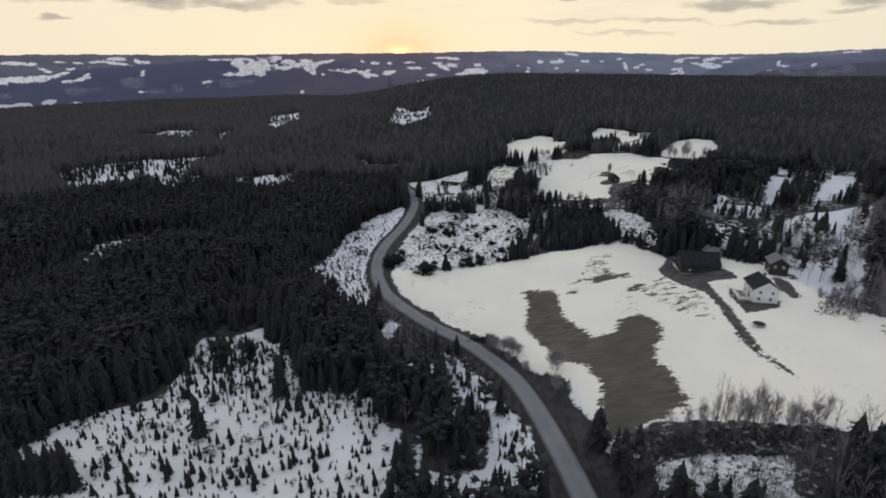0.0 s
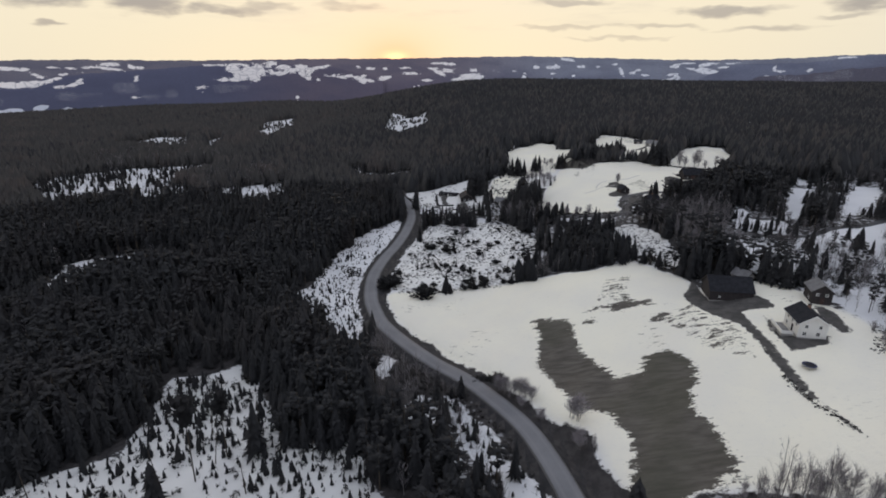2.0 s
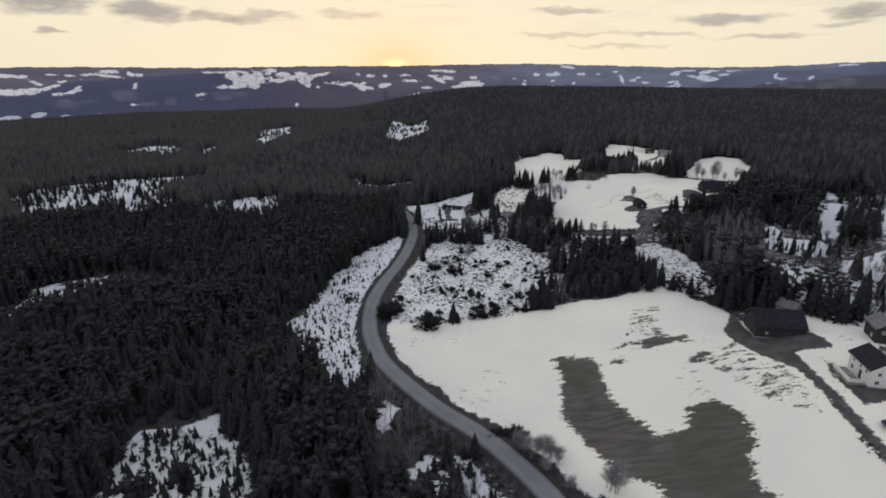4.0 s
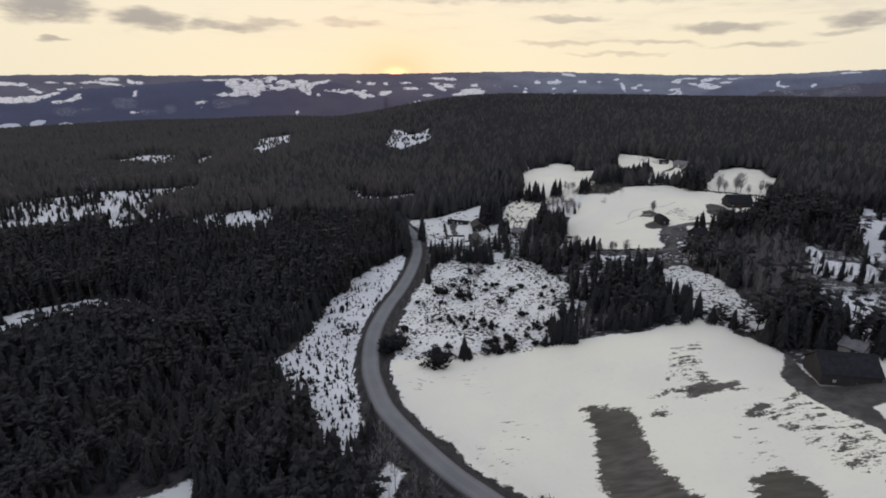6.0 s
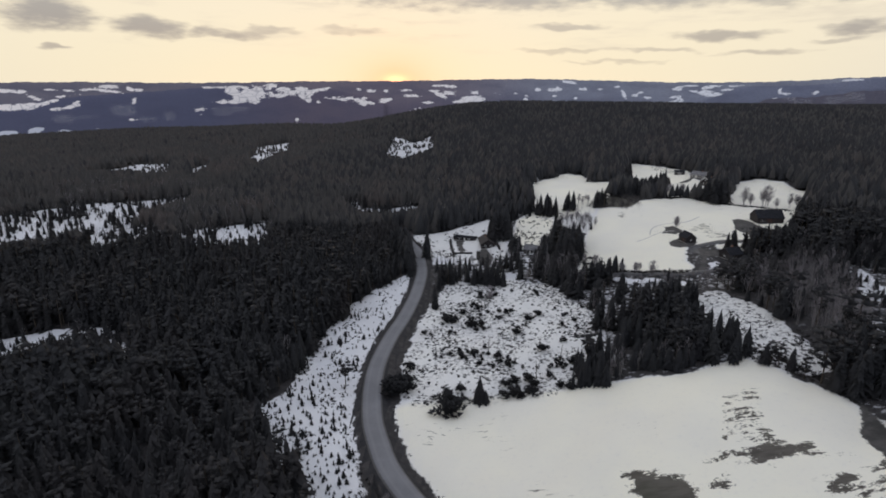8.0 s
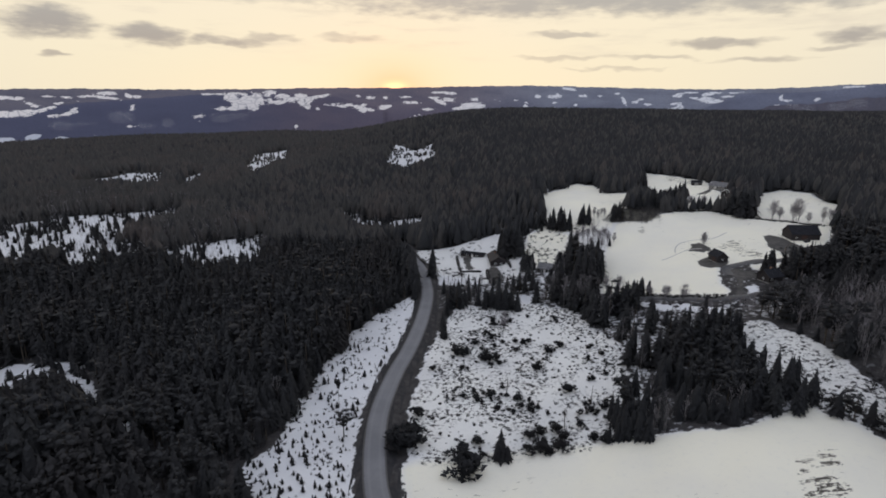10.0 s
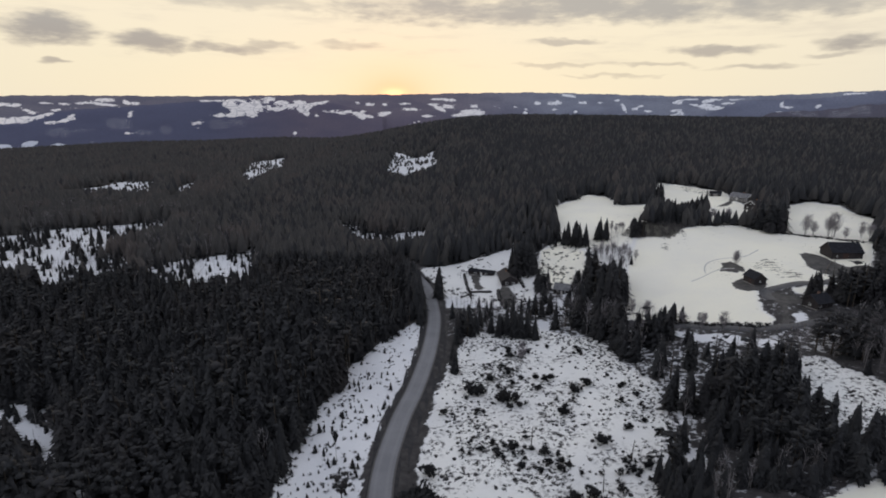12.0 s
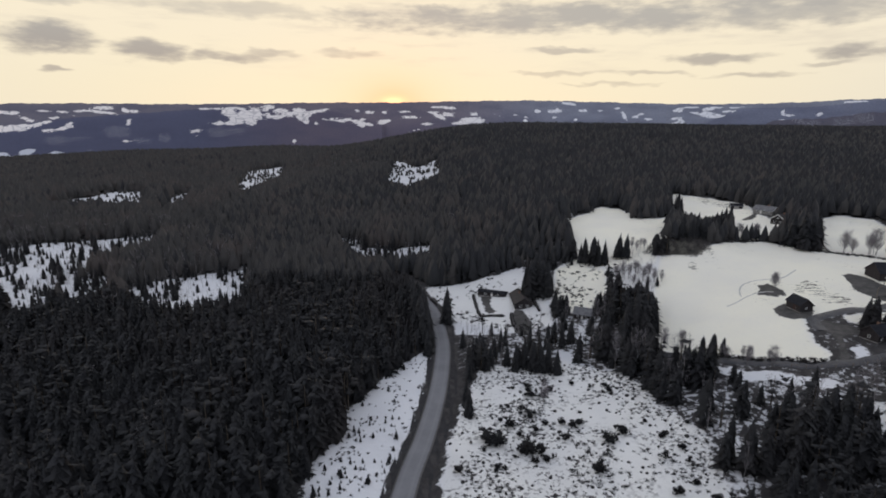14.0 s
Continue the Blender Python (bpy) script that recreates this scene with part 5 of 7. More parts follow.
def spruce_form(seed, whorls, most, least, slim=0.15, taper=0.85, core=0):
    """A spruce one unit high: whorls of drooping branches round a dense crown and a tapered trunk. Returns vertices, triangles, slots (0 bark, 1 needles)."""
    rng = np.random.default_rng(seed)
    V, F, M = [], [], []
    for a in range(5):
        an = a * 2 * math.pi / 5
        V.append((0.016 * math.cos(an), 0.016 * math.sin(an), -0.04))
    V.append((0, 0, 0.97))
    for a in range(5):
        F.append((a, (a + 1) % 5, 5))
        M.append(0)
    lean = rng.uniform(-0.5, 0.5, 2) * 0.02
    if core:
        crown_core(V, F, M, rng, core, slim, taper)
    for w in range(whorls):
        t = w / max(1, whorls - 1)
        z = 0.07 + 0.86 * t ** 0.92
        r = (slim * (1 - t) ** taper + 0.014) * rng.uniform(0.86, 1.12)
        n = int(round(most + (least - most) * t))
        off = rng.uniform(0, 6.28)
        gap = 0.86 / whorls
        for b in range(n):
            an = off + 2 * math.pi * (b + rng.uniform(-0.28, 0.28)) / n
            rl = r * rng.uniform(0.62, 1.22)
            half = rl * math.tan(math.pi / n) * (rng.uniform(0.36, 0.62) if core else rng.uniform(0.5, 0.85))
            c, s = math.cos(an), math.sin(an)
            cx, cy = lean * z
            top = z + gap * rng.uniform(0.7, 1.2)
            tip = z - rl * rng.uniform(0.25, 0.6)
            mid = 0.55 * rl
            zm = z + gap * 0.1
            k = len(V)
            V += [(cx, cy, top), (cx + mid * c - half * s, cy + mid * s + half * c, zm - 0.3 * half), (cx + rl * c, cy + rl * s, tip), (cx + mid * c + half * s, cy + mid * s - half * c, zm - 0.3 * half)]
            F += [(k, k + 1, k + 2), (k, k + 2, k + 3)]
            M += [1, 1]
    k = len(V)
    V += [(0.012, 0, 0.9), (-0.008, 0.01, 0.9), (-0.004, -0.011, 0.9), (0, 0, 1.0)]
    F += [(k, k + 1, k + 3), (k + 1, k + 2, k + 3), (k + 2, k, k + 3)]
    M += [1, 1, 1]
    return np.array(V, np.float32), np.array(F, np.int32), np.array(M, np.int32)


def far_form(seed):
    """A far conifer's crown one unit high, uneven and closed."""
    rng = np.random.default_rng(seed)
    V, F, M = [], [], []
    crown_core(V, F, M, rng, 2, rng.uniform(0.22, 0.3), rng.uniform(0.5, 0.85), 5)
    return np.array(V, np.float32), np.array(F, np.int32), np.array(M, np.int32)


def dart_form(seed, whorls=9, most=7, least=4, slim=0.17, taper=0.8):
    """A lighter spruce one unit high: whorls of pointed drooping sprays."""
    rng = np.random.default_rng(seed)
    V, F, M = [], [], []
    crown_core(V, F, M, rng, 3, 0.82 * slim, taper, 5)
    for w in range(whorls):
        t = w / (whorls - 1)
        z = 0.06 + 0.88 * t ** 0.95
        r = slim * (1 - t) ** taper + 0.02
        n = int(round(most + (least - most) * t))
        off = rng.uniform(0, 6.28)
        for b in range(n):
            an = off + 2 * math.pi * (b + rng.uniform(-0.3, 0.3)) / n
            rl = r * rng.uniform(0.65, 1.3)
            c, s = math.cos(an), math.sin(an)
            half = r * rng.uniform(0.32, 0.55)
            top = z + rng.uniform(0.04, 0.09)
            k = len(V)
            V += [(-0.1 * r * c - half * s, -0.1 * r * s + half * c, z), (-0.1 * r * c + half * s, -0.1 * r * s - half * c, top), (rl * c, rl * s, z - rl * rng.uniform(0.25, 0.55))]
            F.append((k, k + 1, k + 2))
            M.append(1)
    k = len(V)
    V += [(0.014, 0, 0.88), (-0.007, 0.012, 0.88), (-0.007, -0.012, 0.88), (0, 0, 1.0)]
    F += [(k, k + 1, k + 3), (k + 1, k + 2, k + 3), (k + 2, k, k + 3)]
    M += [1, 1, 1]
    return np.array(V, np.float32), np.array(F, np.int32), np.array(M, np.int32)


def birch_form(seed, limbs=16, twigs=9, spread=0.17, stems=1, fine=0.0019, reach=0.035):
    """A bare birch one unit high: tapered stems, steep limbs, a haze of fine twigs."""
    rng = np.random.default_rng(seed)
    V, F, M = [], [], []

    def stick(a, b, ra, rb, slot, sides=3):
        a, b = np.array(a), np.array(b)
        d = b - a
        d = d / np.linalg.norm(d)
        u = np.cross(d, (0.3, 0.9, 0.1))
        u /= np.linalg.norm(u)
        v = np.cross(d, u)
        k = len(V)
        for q, r in ((a, ra), (b, rb)):
            for i in range(sides):
                an = 2 * math.pi * i / sides
                V.append(tuple(q + r * (math.cos(an) * u + math.sin(an) * v)))
        for i in range(sides):
            j = (i + 1) % sides
            F.extend([(k + i, k + j, k + sides + j), (k + i, k + sides + j, k + sides + i)])
            M.extend([slot, slot])

    for st in range(stems):
        foot = rng.uniform(-0.07, 0.07, 2) if stems > 1 else np.zeros(2)
        high = 1.0 if st == 0 else rng.uniform(0.7, 0.95)
        bend = foot + rng.uniform(-0.025, 0.025, 2)
        stick((foot[0], foot[1], -0.03), (bend[0], bend[1], 0.5 * high), 0.008, 0.005, 0, 5)
        stick((bend[0], bend[1], 0.5 * high), (bend[0] * 1.3, bend[1] * 1.3, 0.97 * high), 0.005, 0.0014, 0, 4)
        for i in range(limbs // stems):
            z = rng.uniform(0.12, 0.86)
            an = i * 2.4 + rng.uniform(-0.4, 0.4)
            ln = spread * (1.2 - z) * rng.uniform(0.6, 1.2) + 0.03
            base = np.array((foot[0] + (bend[0] - foot[0]) * z, foot[1] + (bend[1] - foot[1]) * z, z * high))
            tip = base + np.array((math.cos(an) * ln, math.sin(an) * ln, ln * rng.uniform(1.3, 2.3)))
            tip[2] = min(tip[2], 0.99 * high)
            stick(base, tip, 0.0016, 0.0007, 1)
            for q in range(twigs):
                p = base + (tip - base) * rng.uniform(0.2, 1.0)
                e = p + np.array((rng.normal(0, reach), rng.normal(0, reach), rng.uniform(0.0, 3 * reach)))
                w = np.cross(e - p, rng.normal(0, 1, 3))
                w = w / np.linalg.norm(w) * fine
                k = len(V)
                V.extend([tuple(p - w), tuple(p + w), tuple(e)])
                F.append((k, k + 1, k + 2))
                M.append(1)
    return np.array(V, np.float32), np.array(F, np.int32), np.array(M, np.int32)


def pine_form(seed, clumps=15, per=7, low=0.42):
    """A pine one unit high: bare reddish stem, a few limbs, needle clumps in the upper half."""
    rng = np.random.default_rng(seed)
    V, F, M = [], [], []
    for z, r in ((-0.03, 0.017), (0.5, 0.011), (0.95, 0.003)):
        for i in range(5):
            an = 2 * math.pi * i / 5
            V.append((r * math.cos(an), r * math.sin(an), z))
    for k in (0, 5):
        for i in range(5):
            j = (i + 1) % 5
            F += [(k + i, k + j, k + 5 + j), (k + i, k + 5 + j, k + 5 + i)]
            M += [0, 0]
    for c in range(clumps):
        t = (c + 0.5) / clumps
        z = low + (0.94 - low) * t
        reach = 0.20 * math.sin(math.pi * min(1, 0.25 + 0.8 * (1 - t))) * rng.uniform(0.4, 1.1)
        an = c * 2.4 + rng.uniform(-0.5, 0.5)
        mid = np.array((reach * math.cos(an), reach * math.sin(an), z + rng.uniform(-0.02, 0.03)))
        size = 0.085 * rng.uniform(0.8, 1.3)
        k = len(V)
        V += [tuple(mid + size * rng.uniform(0.6, 1.0) * np.array(d)) for d in ((1, 0, 0.1), (0, 1, -0.1), (-1, 0, 0.1), (0, -1, -0.1), (0, 0, 0.7), (0, 0, -0.45))]
        for a in range(4):
            b = (a + 1) % 4
            F += [(k + a, k + b, k + 4), (k + b, k + a, k + 5)]
            M += [1, 1]
        for q in range(per):
            d = rng.normal(0, 1, 3)
            d[2] = abs(d[2]) * 0.7 - 0.25
            d /= np.linalg.norm(d)
            a = mid + d * size * 0.55
            v = np.cross(d, rng.normal(0, 1, 3))
            v = v / np.linalg.norm(v) * size * 0.2
            k = len(V)
            V += [tuple(a - v), tuple(a + v), tuple(a + d * size * rng.uniform(0.5, 0.95))]
            F.append((k, k + 1, k + 2))
            M.append(1)
    return np.array(V, np.float32), np.array(F, np.int32), np.array(M, np.int32)


def bush_form(seed, clumps=20, per=9):
    """A dense juniper one unit high: needle clumps round a short split stem, ragged on top."""
    rng = np.random.default_rng(seed)
    V, F, M = [], [], []
    tops = rng.uniform(0.6, 1.0, 4)
    feet = rng.normal(0, 0.16, (4, 2))
    for s in range(4):
        k = len(V)
        for i in range(3):
            an = 2.1 * i
            V.append((0.4 * feet[s, 0] + 0.02 * math.cos(an), 0.4 * feet[s, 1] + 0.02 * math.sin(an), -0.04))
        V.append((feet[s, 0], feet[s, 1], 0.9 * tops[s]))
        F += [(k, k + 1, k + 3), (k + 1, k + 2, k + 3), (k + 2, k, k + 3)]
        M += [0, 0, 0]
    for c in range(clumps):
        s = c % 4
        t = rng.uniform(0.0, 1.0)
        mid = np.array((feet[s, 0], feet[s, 1], 0.12 + t * (tops[s] - 0.12)))
        mid[:2] += rng.normal(0, 0.15 * (1.1 - t), 2)
        size = 0.2 * (1.2 - 0.75 * t) * rng.uniform(0.8, 1.25)
        for q in range(per):
            d = rng.normal(0, 1, 3)
            a = mid + d / np.linalg.norm(d) * size * 0.6
            u = np.array((d[0], d[1], abs(d[2]) + 0.8))
            u = u / np.linalg.norm(u) * size
            v = np.cross(u, rng.normal(0, 1, 3))
            v = v / np.linalg.norm(v) * size * 0.45
            k = len(V)
            V += [tuple(a - v), tuple(a + v), tuple(a + u)]
            F.append((k, k + 1, k + 2))
            M.append(1)
    return np.array(V, np.float32), np.array(F, np.int32), np.array(M, np.int32)


def brush_form(seed, n=26, thin=0.035, thick=0.09, high=0.65):
    """A low tangle of twigs and stalks one unit wide."""
    rng = np.random.default_rng(seed)
    V, F = [], []
    for i in range(n):
        p = np.array((rng.normal(0, 0.2), rng.normal(0, 0.2), -0.05))
        e = p + np.array((rng.normal(0, 0.25), rng.normal(0, 0.25), rng.uniform(0.15, high)))
        w = np.cross(e - p, (rng.normal(), rng.normal(), 0.2))
        w = w / np.linalg.norm(w) * rng.uniform(thin, thick)
        k = len(V)
        V += [tuple(p - w), tuple(p + w), tuple(e + 0.4 * w), tuple(e - 0.4 * w)]
        F += [(k, k + 1, k + 2), (k, k + 2, k + 3)]
    return np.array(V, np.float32), np.array(F, np.int32), np.zeros(len(F), np.int32)


def stump_form(seed):
    rng = np.random.default_rng(seed)
    V, F = [], []
    for z, r in ((-0.2, 0.6), (0.15, 0.5), (0.55, 0.42)):
        for i in range(7):
            an = 2 * math.pi * i / 7
            q = r * rng.uniform(0.85, 1.15)
            V.append((q * math.cos(an), q * math.sin(an), z * rng.uniform(0.8, 1.1)))
    for k in (0, 7):
        for i in range(7):
            j = (i + 1) % 7
            F += [(k + i, k + j, k + 7 + j), (k + i, k + 7 + j, k + 7 + i)]
    for i in range(1, 6):
        F.append((14, 14 + i, 15 + i))
    return np.array(V, np.float32), np.array(F, np.int32), np.zeros(len(F), np.int32)


def crowd(name, forms, pts, heights, mats, label, category, rng, widths=None):
    """ONE mesh of many plants, each a turned and scaled form."""
    pts, heights = np.asarray(pts), np.asarray(heights)
    if not len(pts):
        return None
    VV, FF, MM, TT, base = [], [], [], [], 0
    pick = rng.integers(0, len(forms), len(pts))
    zz = land(pts[:, 0].copy(), pts[:, 1].copy())
    tint = rng.random(len(pts)) ** 1.5
    turn = rng.uniform(0, 6.283, len(pts))
    wide = widths if widths is not None else rng.uniform(1.2, 1.85, len(pts))
    for f, (V, F, M) in enumerate(forms):
        k = np.nonzero(pick == f)[0]
        if not len(k):
            continue
        c, s = np.cos(turn[k])[:, None], np.sin(turn[k])[:, None]
        h, w = heights[k][:, None], (heights[k] * wide[k])[:, None]
        x = pts[k, 0][:, None] + w * (c * V[None, :, 0] - s * V[None, :, 1])
        y = pts[k, 1][:, None] + w * (s * V[None, :, 0] + c * V[None, :, 1])
        z = zz[k][:, None] + h * V[None, :, 2]
        VV.append(np.stack([x, y, z], 2).reshape(-1, 3))
        FF.append((F[None] + (base + np.arange(len(k)) * len(V))[:, None, None]).reshape(-1, 3))
        MM.append(np.tile(M, len(k)))
        TT.append(np.repeat(tint[k], len(V)))
        base += len(k) * len(V)
    me = mesh_from(name, np.concatenate(VV), np.concatenate(FF), mats, np.concatenate(MM), smooth=forms is PLAIN, tints=np.concatenate(TT))
    ob = new(name, me)
    tagged(ob, label, category, kind="stuff")
    return ob


FINE = [spruce_form(i, 13, 9, 4, core=5, slim=(0.15, 0.165, 0.14)[i % 3], taper=(0.85, 0.62, 0.72)[i % 3]) for i in range(6)]
MIDDLE = [dart_form(20 + i, slim=(0.17, 0.2, 0.185)[i % 3], taper=(0.8, 0.5, 0.62)[i % 3]) for i in range(6)]
SAPLINGS = [spruce_form(30 + i, 8, 7, 4, core=3, slim=0.2, taper=0.75) for i in range(5)]
PLAIN = [far_form(40 + i) for i in range(6)]
BIRCHES = [birch_form(60 + i, 52, 60, spread=0.17, stems=2 + i % 3, fine=0.0009, reach=0.05) for i in range(4)]
BUSHY = [birch_form(56 + i, 52, 60, spread=0.2, stems=3, fine=0.0013, reach=0.06) for i in range(3)]
BIRCH_MID = [birch_form(65 + i, 16, 12, stems=1 + i % 2) for i in range(4)]
BIRCH_FAR = [birch_form(70 + i, 7, 7) for i in range(3)]
PINES = [pine_form(100 + i) for i in range(5)]
TALL_PINES = [pine_form(105 + i, 26, 14, 0.64) for i in range(3)]
FAR_PINES = [pine_form(110 + i, 6, 3) for i in range(5)]
BRUSHES = [brush_form(80 + i) for i in range(5)]
BUSHES = [bush_form(120 + i) for i in range(5)]
SPRIGS = [brush_form(85 + i, 34, 0.008, 0.022, 1.0) for i in range(4)]
BUSHLETS = [bush_form(130 + i, 8, 6) for i in range(5)]
TUFTS = [brush_form(140 + i, 9, 0.03, 0.08, 0.8) for i in range(4)]
STUMPS = [stump_form(90 + i) for i in range(3)]

HOUSE_SPOTS = ((95, 303, 7), (152, 338, 11), (99, 156, 11), (90, 184, 13), (113, 174, 8), (118, 208, 7), (103, 329, 8), (153, 352, 14), (168, 463, 12), (163, 443, 9), (12, 378, 16), (35, 354, 7), (111.1, 304.6, 7), (90, 139, 6), (-2, 380, 10),
               (269, 576, 8), (341, 605, 8), (358, 610, 8), (250, 599, 8), (315, 579, 8))
# open woodland with bare birches: centre, radius
LEAFLESS = ((-7, 150, 15), (-16, 164, 9), (105, 228, 24), (66, 98, 20), (120, 262, 26), (59, 363, 15), (68, 385, 16), (165, 230, 40), (52, 92, 12), (95, 275, 14), (125, 150, 16), (140, 190, 24), (78, 86, 24), (8, 128, 10))


def scatter(x0, x1, y0, y1, gap, rng):
    """Jittered points on a grid of that spacing."""
    X, Y = np.meshgrid(np.arange(x0, x1, gap), np.arange(y0, y1, gap))
    p = np.stack([X.ravel(), Y.ravel()], 1)
    return p + rng.uniform(-0.48, 0.48, p.shape) * gap


def in_sight(p, margin=25):
    """Land that the flight looks over."""
    x, y = p[:, 0], p[:, 1]
    return (np.abs(x + 6) < 0.86 * np.maximum(y + 25, 0) + margin) & (y > 18)


def clear_of_houses(p):
    ok = np.ones(len(p), bool)
    for x, y, r in HOUSE_SPOTS:
        ok &= np.hypot(p[:, 0] - x, p[:, 1] - y) > r
    return ok


def road_gap(p):
    d = np.full(len(p), 99.0)
    k = (np.abs(p[:, 0]) < 90) & (p[:, 1] < 470)
    d[k] = line_distance(p[k, 0], p[k, 1], ROAD_LINE)[0]
    for line in LANE_LINES:
        d = np.minimum(d, line_distance(p[:, 0], p[:, 1], line)[0] + 3)
    return d


def leafless(p):
    v = np.zeros(len(p))
    for x, y, r in LEAFLESS:
        v = np.maximum(v, 1 - (np.hypot(p[:, 0] - x, p[:, 1] - y) / r) ** 2)
    return v


def soft_noise(p, s, seed):
    """Smooth random field between 0 and 1."""
    r = np.random.default_rng(seed)
    v = np.zeros(len(p))
    for i in range(7):
        a = r.uniform(0, 6.28)
        f = s * r.uniform(0.5, 1.8)
        v += np.sin((p[:, 0] * math.cos(a) + p[:, 1] * math.sin(a)) * f + r.uniform(0, 6.28))
    return 0.5 + v / 7


def tree_thing(name, form, mats, parts, label, category, group):
    """One tree as a thing with a trunk and a crown."""
    V, F, M = form
    root = new(name)
    tagged(root, label, category, group)
    for slot, part_name in enumerate(parts):
        f = F[M == slot]
        used = np.unique(f)
        back = np.zeros(len(V), int)
        back[used] = np.arange(len(used))
        me = mesh_from(part_name, V[used], back[f], [mats[slot]], tints=np.full(len(used), 0.35 + 0.1 * slot))
        o = new(part_name, me)
        o.parent = root
    return root


def stand_trees(name, forms, mats, parts, places, label, category, group, rng, fat=(0.95, 1.3)):
    """places: x, y, height."""
    first = {}
    for x, y, h in places:
        f = int(rng.integers(0, len(forms)))
        w = h * rng.uniform(*fat)
        turn = rng.uniform(0, 360)
        m = pose(x, y, z_at(x, y) - 0.05, 0, 0, turn)
        if f not in first:
            ob = first[f] = tree_thing(name, forms[f], mats, parts, label, category, group)
        else:
            ob = copy_thing(first[f], m)
        ob.matrix_basis = m @ Matrix.Diagonal((w, w, h, 1))


def pale_share(p):
    """How much of the wood gets the paler needles: grey mixed trees, and distance haze put into the colour."""
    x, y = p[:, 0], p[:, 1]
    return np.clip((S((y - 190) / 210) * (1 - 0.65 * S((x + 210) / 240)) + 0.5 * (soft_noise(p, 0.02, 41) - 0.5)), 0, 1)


FAR_CLEARINGS = [v for n, v in SNOW.items() if n.startswith("patch") or n in ("snow_v", "snow_w", "back_yard", "walled", "debris", "debris_b", "up_a", "up_b", "up_c", "up_e", "up_f", "up_k", "up_g", "up_h", "up_j")]


def young_growth(p):
    """Greatest height of the low young trees that stand south of the far clearings."""
    away = p - np.array((-10.0, 75.0))
    far = np.hypot(away[:, 0], away[:, 1])
    most = np.full(len(p), 99.0)
    for step in np.arange(4, 66, 5.0):
        q = p + away / far[:, None] * step
        lies = union(q[:, 0], q[:, 1], FAR_CLEARINGS) > 1
        most[lies] = np.minimum(most[lies], 4.0 + 110.0 * step / (far[lies] + step))
    return np.where(union(p[:, 0], p[:, 1], FAR_CLEARINGS) > 0, 4.5, most)


def plant_woods():
    rng = np.random.default_rng(11)
    zones = []
    p = scatter(-420, 330, 20, 560, 3.1, rng)
    p = p[in_sight(p)]
    snow = union(p[:, 0], p[:, 1], SNOW.values())
    bare = union(p[:, 0], p[:, 1], list(BARE.values()) + list(YARD.values()))
    open_wood = union(p[:, 0], p[:, 1], [SNOW["wood_e"]])
    clearing = np.maximum(snow, bare)
    edge = 0.2 + 5.0 * (soft_noise(p, 0.22, 3) - 0.5)
    bank = (p[:, 0] > 2) & (p[:, 0] < 46) & (p[:, 1] > 101) & (p[:, 1] < 172) & (p[:, 0] + 0.85 * (p[:, 1] - 100) > 37)
    ok = (clearing < -edge) & (road_gap(p) > 8.5) & clear_of_houses(p) & ~bank
    # thinner wood with snow between the trees, east of the felled ground
    thin = ((np.hypot((p[:, 0] - 62) / 34, (p[:, 1] - 255) / 42) < 1) & (p[:, 1] < 300) | (np.hypot((p[:, 0] - 62) / 30, (p[:, 1] - 90) / 16) < 1) | (np.hypot((p[:, 0] - 6) / 16, (p[:, 1] - 115) / 30) < 1)) & (rng.random(len(p)) < 0.2)
    ok &= ~thin
    opened = union(p[:, 0], p[:, 1], THIN.values()) > 0
    ok &= ~(opened & (rng.random(len(p)) < np.where((p[:, 1] > 300) & (p[:, 0] < 60), 0.1, np.where((p[:, 0] > 40) & (p[:, 0] < 80) & (p[:, 1] < 292), 0.37, 0.28)) + 0.5 * (soft_noise(p, 0.3, 51) - 0.5)))
    sparse = (open_wood > 0) & (rng.random(len(p)) < (0.32 + 0.95 * np.clip(soft_noise(p, 0.12, 8) - 0.33, 0, 1)) * S((np.hypot(p[:, 0] - 100, p[:, 1] - 130) - 20) / 40)) & (union(p[:, 0], p[:, 1], [SNOW["gap_a"], SNOW["gap_b"]]) < 0) & clear_of_houses(p) & (bare < -2)
    patchy = union(p[:, 0], p[:, 1], [SNOW[n] for n in ("patch_a", "patch_b", "patch_c", "patch_d", "patch_i", "patch_j", "snow_v", "snow_w", "snow_x", "up_j")]) > -2
    strips = union(p[:, 0], p[:, 1], [SNOW["snow_v"], SNOW["snow_w"], SNOW["snow_x"]]) > -2
    patchy &= rng.random(len(p)) < np.where(strips, 0.45, 1.0) * (0.42 + 2.6 * np.clip(soft_noise(p * (0.5, 1.8), 0.14, 17) - 0.40, 0, 1))
    k = patchy & (rng.random(len(p)) < 0.55)
    crowd("open_spruces", MIDDLE, p[k], 1.8 + rng.gamma(2.0, 1.3, k.sum()), [BARK, NEEDLES], "small spruces standing in far snowy clearings", "forest", rng, widths=rng.uniform(1.2, 2.0, k.sum()))
    k = patchy & ~k
    crowd("open_birches", BIRCH_FAR, p[k], rng.uniform(3, 6, k.sum()), [BIRCH_BARK, TWIGS], "thin leafless birches in far snowy clearings", "forest", rng)
    lf = leafless(p)
    bare_wood = ((lf > 0) & (lf + rng.uniform(-0.35, 0.35, len(p)) > 0.15)) | (rng.random(len(p)) < 0.012) | (opened & (rng.random(len(p)) < 0.45))
    spruce = (ok & bare_wood & (p[:, 1] > 200) & (rng.random(len(p)) < 0.16)) | (ok & ~bare_wood & (rng.random(len(p)) < 0.94)) | (sparse & (rng.random(len(p)) < 0.32))
